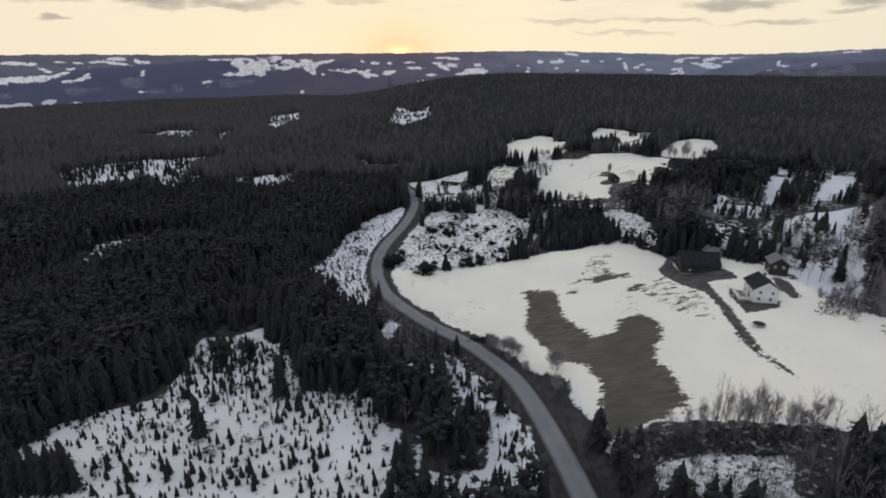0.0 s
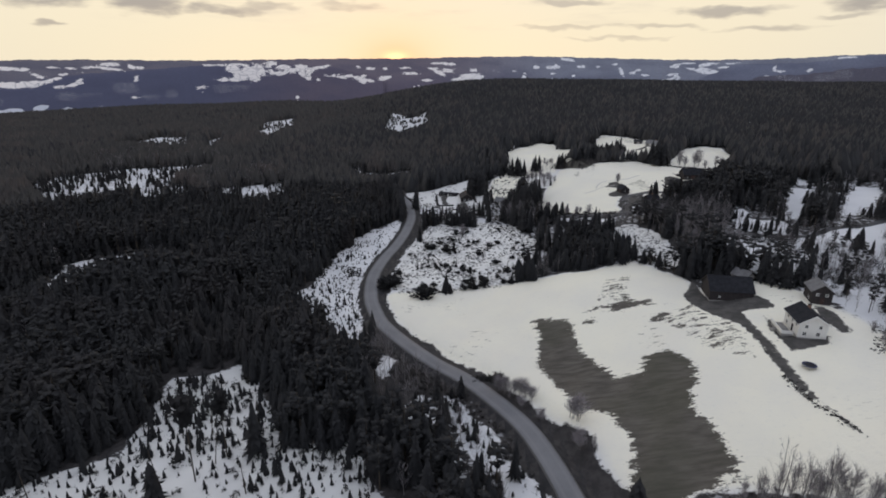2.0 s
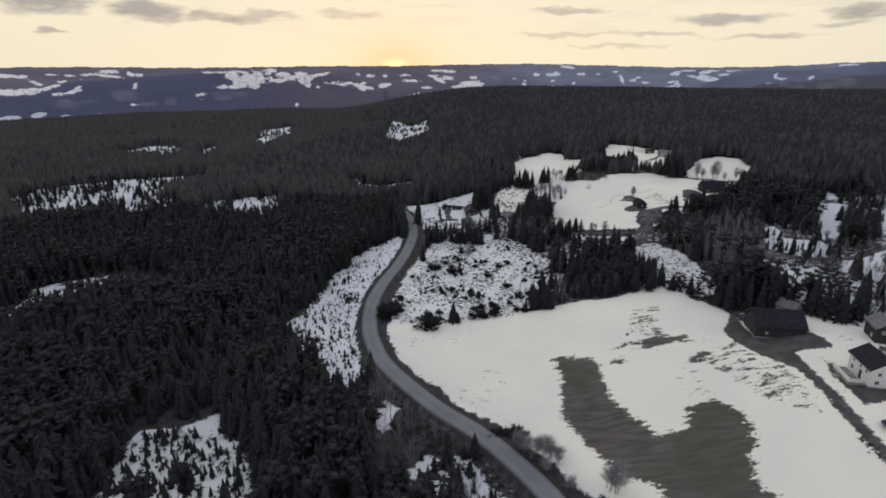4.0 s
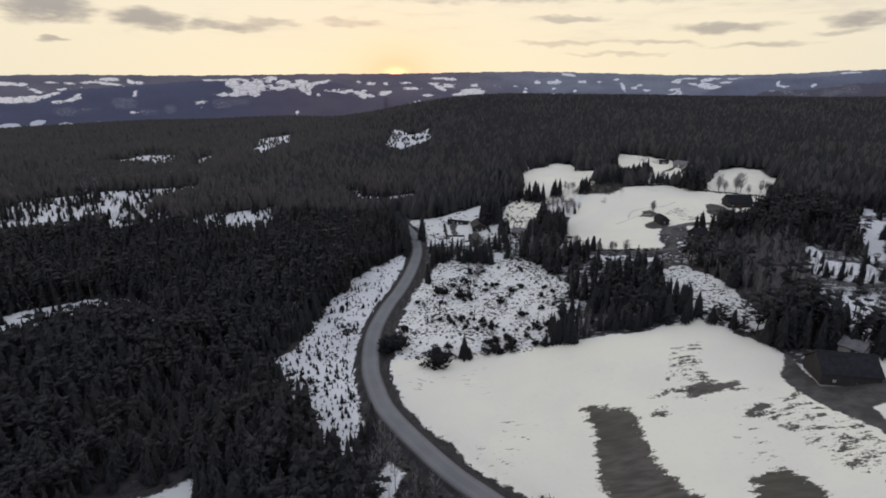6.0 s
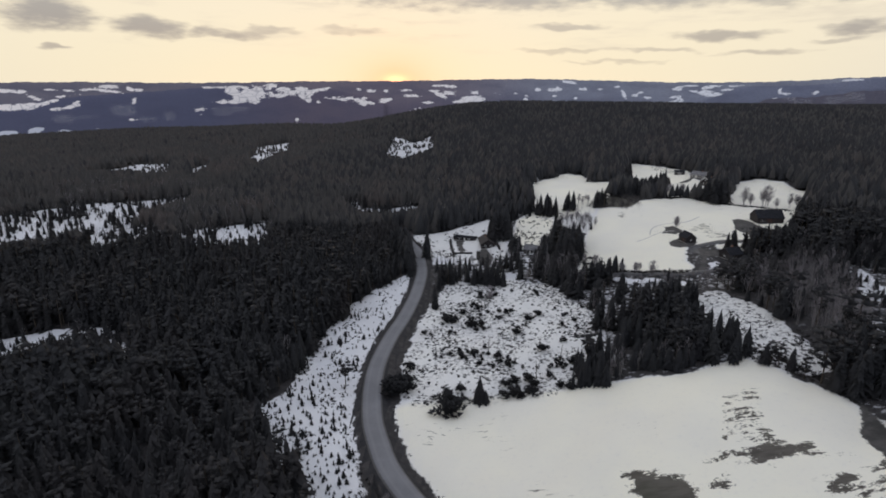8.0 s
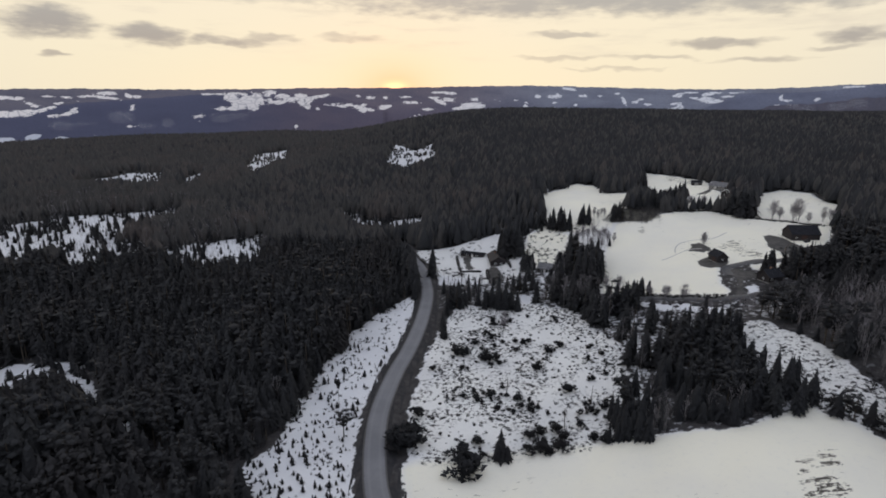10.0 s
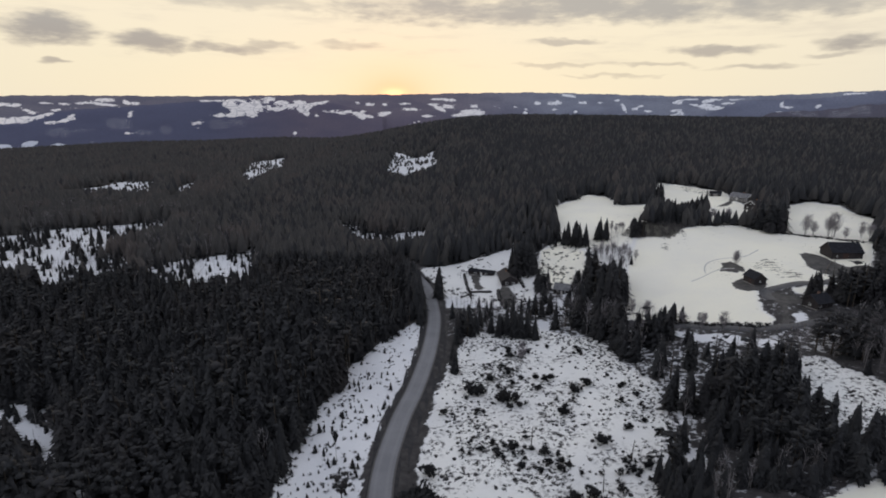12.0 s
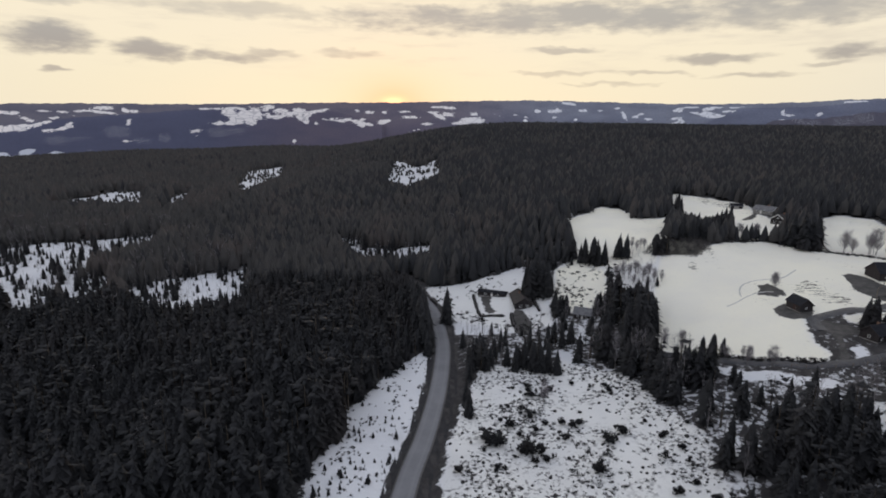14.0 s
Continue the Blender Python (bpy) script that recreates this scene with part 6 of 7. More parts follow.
    birch = (ok & bare_wood & (rng.random(len(p)) < np.where(p[:, 1] > 200, 0.8, 0.5))) | (sparse & ~spruce)
    dist = np.hypot(p[:, 0] + 8, np.maximum(p[:, 1] - 90, 0) + 0.55 * np.minimum(p[:, 1], 90))
    h = 8.5 + 6.5 * soft_noise(p, 0.05, 4) + rng.normal(0, 1.6, len(p))
    low_edge = S((-clearing - 1) / 9)
    h = np.clip(h * (0.86 + 0.14 * low_edge), 4.0, 18)
    most = young_growth(p)
    h = np.minimum(h, most)
    low_wood = np.maximum(1 - (np.hypot((p[:, 0] - 78) / 30, (p[:, 1] - 287) / 10)) ** 4, 1 - (np.hypot((p[:, 0] - 10) / 36, (p[:, 1] - 335) / 16)) ** 4)
    h = np.where(low_wood > 0, np.clip(h * 0.62, 3.0, 9.0), h)
    spruce &= ~((low_wood > 0) & (rng.random(len(p)) < 0.5))
    h = np.where((opened & (p[:, 0] > 100)) | sparse, np.clip(h * 0.68, 3.5, 10), h)
    near = (dist < 215) | ((p[:, 0] > 95) & (p[:, 1] < 262) & (p[:, 0] < 190))
    remote = dist > 370
    # the trees along the clearings stand as single things
    rim = spruce & (dist < 190) & (clearing > -7) & (p[:, 0] < 30)
    pick = np.nonzero(rim)[0]
    pick = rng.permutation(pick)[:190]
    spruce[pick] = False
    tall = (p[pick, 0] > -75) & (p[pick, 1] > 170) & (rng.random(len(pick)) < 0.5)
    stand_trees("spruce", FINE, (BARK, NEEDLES), ("trunk", "crown"), [(p[i, 0], p[i, 1], h[i]) for i in pick[~tall]], "dark green spruce at the edge of the forest", "spruce", "forest edge spruces", rng, (1.05, 1.55))
    stand_trees("pine", PINES, (BARK, NEEDLES), ("trunk", "crown"), [(p[i, 0], p[i, 1], h[i]) for i in pick[tall]], "slender pine with a bare stem at the forest edge", "pine", "forest edge pines", rng, (0.9, 1.2))
    pine = spruce & near & (rng.random(len(p)) < 0.2 + 0.4 * np.clip(soft_noise(p, 0.06, 47) - 0.5, 0, 1) + 0.4 * ((p[:, 0] > 95) & (p[:, 1] < 300)))
    spruce &= ~pine
    crowd("pine_wood", PINES, p[pine], h[pine] * 1.02, [BARK, NEEDLES], "dark pines standing among the spruces", "forest", rng, widths=rng.uniform(0.9, 1.3, pine.sum()))
    a = spruce & near
    crowd("spruce_wood", FINE, p[a], h[a], [BARK, NEEDLES], "dense dark green spruce forest beside the road", "forest", rng)
    mixed = (rng.random(len(p)) < pale_share(p))
    b = spruce & remote & ~mixed
    crowd("spruce_wood", PLAIN, p[b], h[b], [BARK, NEEDLES], "dark spruce forest between far clearings", "forest", rng, widths=rng.uniform(1.2, 1.7, b.sum()))
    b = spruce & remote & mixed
    crowd("hazy_wood", PLAIN, p[b], h[b], [BARK, HAZY_NEEDLES], "grey-brown mixed forest paled by haze between far clearings", "forest", rng, widths=rng.uniform(1.2, 1.7, b.sum()))
    b = spruce & ~near & ~remote
    firs = b & (rng.random(len(p)) < 0.12 + 0.6 * np.clip(soft_noise(p, 0.05, 61) - 0.45, 0, 1))
    crowd("pine_wood", FAR_PINES, p[firs], h[firs], [BARK, NEEDLES], "dark round-topped pines beyond the clearings", "forest", rng, widths=rng.uniform(1.1, 1.6, firs.sum()))
    b &= ~firs
    crowd("spruce_wood", MIDDLE, p[b], h[b], [BARK, NEEDLES], "dense dark spruce forest beyond the clearings", "forest", rng)
    c = birch & (dist < 330)
    crowd("birch_wood", BIRCH_MID, p[c], np.clip(h[c] * 0.95, 5, 13), [BIRCH_BARK, TWIGS], "leafless grey birch wood around the farms", "forest", rng, widths=rng.uniform(0.8, 1.15, c.sum()))
    c = birch & (dist >= 330)
    crowd("birch_wood", BIRCH_FAR, p[c], np.clip(h[c] * 0.85, 4, 12), [BIRCH_BARK, TWIGS], "leafless birches among far fields", "forest", rng)
    # woods up to the ridge
    q = np.concatenate([scatter(-900, 1000, 560, 900, 5.7, rng), scatter(-1500, 1500, 900, 1560, 9.0, rng), scatter(150, 1500, 1560, 1860, 10, rng), scatter(330, 560, 250, 560, 4.4, rng), scatter(-620, -420, 330, 560, 4.4, rng)])
    q = q[in_sight(q, 60)]
    ok = (union(q[:, 0], q[:, 1], SNOW.values()) < -1) | (rng.random(len(q)) < 0.3 + 1.5 * np.clip(soft_noise(q * (0.5, 1.5), 0.06, 23) - 0.42, 0, 1))
    q = q[ok & clear_of_houses(q)]
    hq = np.clip(9.5 + 5 * soft_noise(q, 0.012, 5) + rng.normal(0, 1.1, len(q)), 5, 18)
    most = young_growth(q)
    hq = np.minimum(hq, most)
    k = rng.random(len(q)) < pale_share(q)
    crowd("far_hazy_wood", PLAIN, q[k], hq[k], [BARK, HAZY_NEEDLES], "grey-brown mixed forest paled by haze up to the ridge", "forest", rng, widths=rng.uniform(1.4, 2.0, k.sum()))
    crowd("far_spruce_wood", PLAIN, q[~k], hq[~k], [BARK, NEEDLES], "endless dark spruce forest up to the ridge", "forest", rng, widths=rng.uniform(1.4, 2.0, (~k).sum()))


plant_woods()


def plant_young():
    """Rows of young spruces, brush and stumps in the clearings."""
    rng = np.random.default_rng(12)
    p = scatter(-160, 30, 30, 175, 2.05, rng)
    d = union(p[:, 0], p[:, 1], [SNOW["plant_w"], SNOW["plant_s"], SNOW["snow_s"]])
    k = (d > 0.6) & (p[:, 1] < 157) & (rng.random(len(p)) < 0.30 + 0.95 * soft_noise(p, 0.4, 31) * (0.5 + soft_noise(p, 0.12, 35)) + 0.3 * S((p[:, 1] - 108) / 25)) & in_sight(p)
    h = np.clip(0.9 + rng.gamma(2.4, 0.5, len(p)) + 0.8 * S((p[:, 1] - 112) / 25), 0.9, 5.0)
    big = np.nonzero(k & (h > 2.75))[0][:150]
    k[big] = False
    stand_trees("young_spruce", SAPLINGS, (BARK, NEEDLES), ("trunk", "crown"), [(p[i, 0], p[i, 1], h[i]) for i in big], "young dark green spruce planted in snow", "spruce", "planted young spruces", rng, (1.0, 1.5))
    mix = k & (rng.random(len(p)) < 0.3)
    k &= ~mix
    crowd("young_spruces", SAPLINGS, p[k], h[k], [BARK, NEEDLES], "young spruces planted in a snowy clearing", "saplings", rng, widths=rng.uniform(0.95, 1.55, k.sum()))
    crowd("low_bushes", BUSHLETS, p[mix], h[mix] * 0.8, [BARK, NEEDLES], "low dark bushes among the planted spruces", "saplings", rng, widths=rng.uniform(0.7, 1.2, mix.sum()))
    pt = scatter(-160, 30, 40, 160, 1.5, rng)
    kt = (union(pt[:, 0], pt[:, 1], [SNOW["plant_w"], SNOW["plant_s"], SNOW["snow_s"]]) > 0) & in_sight(pt) & (rng.random(len(pt)) < 0.06 + 0.5 * np.clip(soft_noise(pt, 0.3, 59) - 0.42, 0, 1))
    crowd("clearing_tufts", TUFTS, pt[kt], rng.uniform(0.25, 0.7, kt.sum()), [BRUSH], "dead stalks and twigs poking through clearing snow", "brush", rng, widths=rng.uniform(0.8, 1.6, kt.sum()))
    p = scatter(-70, -18, 160, 345, 1.5, rng)
    d = union(p[:, 0], p[:, 1], [SNOW["verge_w"], SNOW["verge_n"]])
    k = (d > 0.3) & (rng.random(len(p)) < 0.55 * np.clip(1.25 - (p[:, 1] - 165) / 130, 0.1, 1)) & (road_gap(p) > 6)
    h = np.clip(0.5 + rng.gamma(2.0, 0.38, len(p)), 0.4, 3.6)
    crowd("young_spruces", MIDDLE, p[k], h[k], [BARK, NEEDLES], "small spruces along the snowy roadside slope", "saplings", rng, widths=rng.uniform(1.3, 2.2, k.sum()))
    p5 = scatter(-70, -18, 160, 345, 1.3, rng)
    k = (union(p5[:, 0], p5[:, 1], [SNOW["verge_w"], SNOW["verge_n"]]) > -0.5) & (rng.random(len(p5)) < 0.1 + 0.7 * np.clip(soft_noise(p5, 0.35, 53) - 0.38, 0, 1)) & (road_gap(p5) > 5.5)
    crowd("roadside_scrub", BRUSHES, p5[k], rng.uniform(0.3, 1.0, k.sum()), [BRUSH], "low bare scrub poking through roadside snow", "scrub", rng, widths=rng.uniform(0.8, 1.6, k.sum()))
    # slash and heather on the felled ground
    p2 = scatter(-30, 60, 335, 412, 1.6, rng)
    p = scatter(-30, 125, 205, 330, 1.25, rng)
    d = union(p[:, 0], p[:, 1], [SNOW[n] for n in CUT])
    k = (d > 0.2) & (rng.random(len(p)) < 0.12 + 1.6 * np.clip(soft_noise(p, 0.22, 33) - 0.40, 0, 1)) & (road_gap(p) > 5.5)
    crowd("slash_brush", BRUSHES, p[k], rng.uniform(0.3, 0.85, k.sum()), [BRUSH], "dark slash and heather on felled ground", "brush", rng, widths=rng.uniform(0.9, 2.2, k.sum()))
    # dark juniper and spruce clumps
    kj = (d > 1.0) & (rng.random(len(p)) < 0.5 * np.clip(soft_noise(p, 0.33, 37) - 0.62, 0, 1) + 0.006) & (p[:, 0] < 60)
    crowd("juniper_clumps", BUSHES, p[kj], rng.uniform(0.9, 2.2, kj.sum()), [BARK, NEEDLES], "dark juniper scrub on felled ground", "scrub", rng, widths=rng.uniform(1.0, 1.7, kj.sum()))
    dw = union(p2[:, 0], p2[:, 1], [SNOW["walled"], SNOW["up_c"]])
    kw = (dw > 0.5) & (rng.random(len(p2)) < 0.12 + 1.1 * np.clip(soft_noise(p2, 0.25, 39) - 0.45, 0, 1)) & clear_of_houses(p2)
    crowd("garden_scrub", BRUSHES, p2[kw], rng.uniform(0.4, 1.4, kw.sum()), [BRUSH], "low scrub and stones poking through garden snow", "scrub", rng, widths=rng.uniform(0.9, 2.0, kw.sum()))
    k2 = (d > 0.2) & (rng.random(len(p)) < 0.05)
    crowd("tree_stumps", STUMPS, p[k2], rng.uniform(0.35, 0.7, k2.sum()), [BRUSH], "old stumps standing out of the snow", "stumps", rng)
    # bare thicket on the grassy slope of the upper field
    ps = scatter(70, 125, 385, 440, 1.5, rng)
    ks = (union(ps[:, 0], ps[:, 1], [BARE["slope"]]) > -2.5) & (rng.random(len(ps)) < 0.4)
    crowd("slope_thicket", SPRIGS, ps[ks], rng.uniform(1.2, 3.4, ks.sum()), [SHRUB], "bare thicket on a grassy slope", "scrub", rng, widths=rng.uniform(0.7, 1.2, ks.sum()))
    # undergrowth in the open wood by the farms
    p3 = scatter(105, 215, 125, 260, 1.9, rng)
    ku = (union(p3[:, 0], p3[:, 1], [SNOW["wood_e"]]) > 0) & (rng.random(len(p3)) < 0.95 * np.clip(soft_noise(p3, 0.17, 43) - 0.2, 0, 1)) & (union(p3[:, 0], p3[:, 1], [SNOW["gap_a"], SNOW["gap_b"]]) < 0) & clear_of_houses(p3)
    crowd("undergrowth", SPRIGS, p3[ku], rng.uniform(1.4, 4.0, ku.sum()), [SHRUB], "bare undergrowth in the snowy open wood", "scrub", rng, widths=rng.uniform(0.8, 1.6, ku.sum()))
    # leafless thicket below the field
    pn = scatter(40, 112, 66, 108, 1.7, rng)
    kn = (union(pn[:, 0], pn[:, 1], [THIN["near"]]) > 0) & (union(pn[:, 0], pn[:, 1], [SNOW["field"]]) < -1) & (rng.random(len(pn)) < np.where(pn[:, 1] > 93, 0.9, 0.6))
    crowd("thicket", SPRIGS, pn[kn], rng.uniform(1.2, 3.4, kn.sum()), [SHRUB], "bare brown thicket below the field", "scrub", rng, widths=rng.uniform(0.7, 1.1, kn.sum()))
    # bare bushes and dark scrub on the banks below the road
    pb = scatter(-60, 40, 95, 205, 1.5, rng)
    gap, side = line_distance(pb[:, 0], pb[:, 1], ROAD_LINE)
    kb = (gap > 5.2) & (gap < 15) & (pb[:, 0] < ROAD_LINE[side, 0]) & (union(pb[:, 0], pb[:, 1], [SNOW["snow_s"], SNOW["plant_s"], SNOW["snow_t"], SNOW["verge_w"]]) < 0)
    low = kb & (rng.random(len(pb)) < 0.75)
    crowd("bank_scrub", BRUSHES, pb[low], rng.uniform(0.5, 1.5, low.sum()), [BRUSH], "dark scrub on the bank below the road", "scrub", rng, widths=rng.uniform(0.8, 1.4, low.sum()))
    tall = kb & (gap > 6.5) & (rng.random(len(pb)) < 0.3)
    crowd("bank_bushes", SPRIGS, pb[tall], rng.uniform(2.0, 5.0, tall.sum()), [SHRUB], "bare grey bushes on the bank below the road", "scrub", rng, widths=rng.uniform(0.5, 0.9, tall.sum()))
    # woods behind the start of the flight
    p4 = scatter(-130, 150, -120, 18, 5.0, rng)
    kb = (road_gap(p4) > 10) & (rng.random(len(p4)) < 0.85)
    crowd("spruce_wood", PLAIN, p4[kb], rng.uniform(8, 14, kb.sum()), [BARK, NEEDLES], "dark spruce forest beside the road", "forest", rng)
    # brush on the ditch banks and field edges
    q = []
    for i in range(0, len(ROAD_LINE), 1):
        for side in (-1, 1):
            for n in range(2):
                t = ROAD_LINE[min(i + 1, len(ROAD_LINE) - 1)] - ROAD_LINE[max(i - 1, 0)]
                t = t / np.hypot(*t)
                q.append(ROAD_LINE[i] + np.array((t[1], -t[0])) * side * rng.uniform(4.3, 6.2) + rng.uniform(-1, 1, 2) * t)
    q = np.array(q)
    q = q[(rng.random(len(q)) < 0.4) & (road_gap(q) > 4.2)]
    crowd("ditch_brush", BRUSHES, q, rng.uniform(0.2, 0.55, len(q)), [BRUSH], "dead grass and scrub on the road banks", "brush", rng, widths=rng.uniform(0.8, 1.5, len(q)))


plant_young()


def lone_trees():
    rng = np.random.default_rng(13)
    for area, spots in SPRUCE_SPOTS.items():
        stand_trees("spruce", FINE, (BARK, NEEDLES), ("trunk", "crown"), spots, "dark green spruce standing alone on snow", "spruce", "lone spruces", rng, {"upper": (1.5, 2.1), "near": (1.2, 1.7), "plant": (1.1, 1.6)}.get(area, (1.3, 1.85)))
    for spots in BUSH_SPOTS.values():
        stand_trees("juniper", BUSHES, (BARK, NEEDLES), ("stem", "crown"), spots, "broad dark juniper bush on felled ground", "bush", "junipers", rng, (1.2, 1.8))
    for area, spots in PINE_SPOTS.items():
        stand_trees("pine", TALL_PINES if area == "near" else PINES, (BARK, NEEDLES), ("trunk", "crown"), spots, "dark green pine with a bare stem", "pine", "lone pines", rng, (0.42, 0.52) if area == "near" else (1.1, 1.5))
    for area, spots in BIRCH_SPOTS.items():
        stand_trees("birch", BUSHY if area in ("field", "upper", "slope") else BIRCHES if area.startswith("near") else BIRCH_MID, (BIRCH_BARK, TWIGS), ("trunk", "crown"), spots, "leafless birch with fine grey twigs", "birch", "lone birches", rng, {"upper": (0.95, 1.3), "slope": (0.9, 1.3), "field": (1.5, 2.0), "near": (0.65, 0.9)}.get(area, (0.7, 1.05)))


lone_trees()

# ---- buildings ----
def part(name, bm, mat, parent, label=""):
    """Links a bmesh as ONE mesh object under a thing or part."""
    me = bpy.data.meshes.new(name)
    bmesh.ops.recalc_face_normals(bm, faces=bm.faces)
    bm.to_mesh(me)
    bm.free()
    me.materials.append(mat)
    ob = new(name, me)
    ob.parent = parent
    if label:
        tagged(ob, label)
    return ob


def box(bm, x0, x1, y0, y1, z0, z1, bevel=0.0):
    r = bmesh.ops.create_cube(bm, size=1.0)
    vs = r["verts"]
    for v in vs:
        v.co = Vector((x0 + (v.co.x + 0.5) * (x1 - x0), y0 + (v.co.y + 0.5) * (y1 - y0), z0 + (v.co.z + 0.5) * (z1 - z0)))
    if bevel:
        es = list({e for v in vs for e in v.link_edges})
        bmesh.ops.bevel(bm, geom=es, offset=bevel, segments=1, affect="EDGES")


def boxed(*args, bevel=0.0):
    bm = bmesh.new()
    box(bm, *args, bevel=bevel)
    return bm


def prism(profile, x0, x1):
    """A profile in y, z drawn out along x."""
    bm = bmesh.new()
    a = [bm.verts.new((x0, y, z)) for y, z in profile]
    b = [bm.verts.new((x1, y, z)) for y, z in profile]
    bm.faces.new(a)
    bm.faces.new(b[::-1])
    n = len(profile)
    for i in range(n):
        j = (i + 1) % n
        bm.faces.new((a[i], b[i], b[j], a[j]))
    return bm


def tube(bm, a, b, r, sides=6):
    a, b = Vector(a), Vector(b)
    d = b - a
    q = d.to_track_quat("Z", "Y").to_matrix().to_4x4()
    bmesh.ops.create_cone(bm, cap_ends=True, segments=sides, radius1=r, radius2=r, depth=d.length, matrix=Matrix.Translation((a + b) / 2) @ q)


def window(root, x, y, z, w, h, face):
    """A window on a wall; face: (nx, ny) the way the wall looks."""
    nx, ny = face
    bm = bmesh.new()
    t = 0.1
    for a0, a1, b0, b1 in ((-w / 2, w / 2, h - t, h), (-w / 2, w / 2, 0, t), (-w / 2, -w / 2 + t, t, h - t), (w / 2 - t, w / 2, t, h - t), (-0.03, 0.03, t, h - t)):
        if nx:
            box(bm, x - 0.02, x + 0.06 * nx, y + a0, y + a1, z + b0, z + b1)
        else:
            box(bm, x + a0, x + a1, y - 0.02, y + 0.06 * ny, z + b0, z + b1)
    fr = part("window", bm, TRIM_WHITE, root)
    if nx:
        pb = boxed(x - 0.02, x + 0.025 * nx, y - w / 2 + t, y + w / 2 - t, z + t, z + h - t)
    else:
        pb = boxed(x - w / 2 + t, x + w / 2 - t, y - 0.02, y + 0.025 * ny, z + t, z + h - t)
    part("pane", pb, PANE, fr, "dark reflecting glass")
    return fr


def gable_house(name, label, category, x, y, turn, length, width, high, rise, wall, roof, wins=(), chimney=None, group="", door=None, eave=0.5, barge=TRIM_WHITE):
    """A house with a ridge along its own x. wins: (side, along, sill, w, h), side one of f, b, l, r."""
    root = new(name)
    z0 = min(z_at(x + dx, y + dy) for dx in (-width / 2, width / 2) for dy in (-width / 2, width / 2))
    root.matrix_basis = pose(x, y, z0, 0, 0, turn)
    tagged(root, label, category, group)
    l, w = length / 2, width / 2
    part("foundation", boxed(-l + 0.06, l - 0.06, -w + 0.06, w - 0.06, -1.2, 0.45), STONE, root, "grey stone foundation")
    part("wall", prism(((-w, 0.4), (w, 0.4), (w, high), (0, high + rise - 0.12), (-w, high)), -l, l), wall, root)
    sl = rise / w
    t = 0.18
    for side in (-1, 1):
        yo, zo = (w + eave) * side, high - eave * sl
        prof = ((0, high + rise), (yo, zo), (yo, zo + t), (0, high + rise + t))
        slope = part("roof_slope", prism(prof, -l - eave, l + eave), roof, root)
        part("gutter", boxed(-l - eave, l + eave, yo - 0.06, yo + 0.06, zo - 0.1, zo + 0.02), METAL if barge is TRIM_WHITE else DARK_WALL, slope)
        # standing courses of the covering
        bm = bmesh.new()
        n = 9
        for i in range(1, n):
            f = i / n
            yy, zz = yo * f, (high + rise) + (zo - high - rise) * f + t
            box(bm, -l - eave + 0.05, l + eave - 0.05, yy - 0.05, yy + 0.05, zz - 0.02, zz + 0.035)
        part("tile_course", bm, roof, slope)
        for end in (-1, 1):
            xe = (l + eave) * end
            prof = ((0, high + rise - 0.2), (yo, zo - 0.2), (yo, zo + t + 0.02), (0, high + rise + t + 0.02))
            part("bargeboard", prism(prof, xe, xe + 0.06 * end), barge, root, "white painted bargeboard" if barge is TRIM_WHITE else "dark timber bargeboard")
    part("ridge_cap", boxed(-l - eave, l + eave, -0.16, 0.16, high + rise + t - 0.06, high + rise + t + 0.07, bevel=0.03), roof, root)
    for s, a, sill, ww, hh in wins:
        if s == "f":
            window(root, l, a, sill, ww, hh, (1, 0))
        elif s == "b":
            window(root, -l, a, sill, ww, hh, (-1, 0))
        elif s == "l":
            window(root, a, w, sill, ww, hh, (0, 1))
        else:
            window(root, a, -w, sill, ww, hh, (0, -1))
    if door:
        s, a, dw, dh, mat = door
        if s in "lr":
            k = 1 if s == "l" else -1
            bm = boxed(a - dw / 2, a + dw / 2, k * w - 0.03, k * w + 0.05, 0.4, 0.4 + dh)
            hb = boxed(a + dw * 0.36, a + dw * 0.42, k * w + k * 0.05 - 0.03, k * w + k * 0.05 + 0.03, 1.3, 1.42)
        else:
            k = 1 if s == "f" else -1
            bm = boxed(k * l - 0.03, k * l + 0.05, a - dw / 2, a + dw / 2, 0.4, 0.4 + dh)
            hb = boxed(k * l + k * 0.05 - 0.03, k * l + k * 0.05 + 0.03, a + dw * 0.36, a + dw * 0.42, 1.3, 1.42)
        d = part("door", bm, mat, root)
        part("handle", hb, METAL, d)
    if chimney:
        cx, cy = chimney
        top = high + rise + 0.9
        ch = part("chimney", boxed(cx - 0.35, cx + 0.35, cy - 0.35, cy + 0.35, high, top, bevel=0.02), BRICK, root, "brick chimney")
        part("chimney_cap", boxed(cx - 0.42, cx + 0.42, cy - 0.42, cy + 0.42, top, top + 0.12), ROOF_DARK, ch)
    for sx in (-l, l):
        for sy in (-w, w):
            part("corner_board", boxed(sx - 0.08, sx + 0.08, sy - 0.08, sy + 0.08, 0.4, high), barge if barge is TRIM_WHITE else wall, root)
    return root


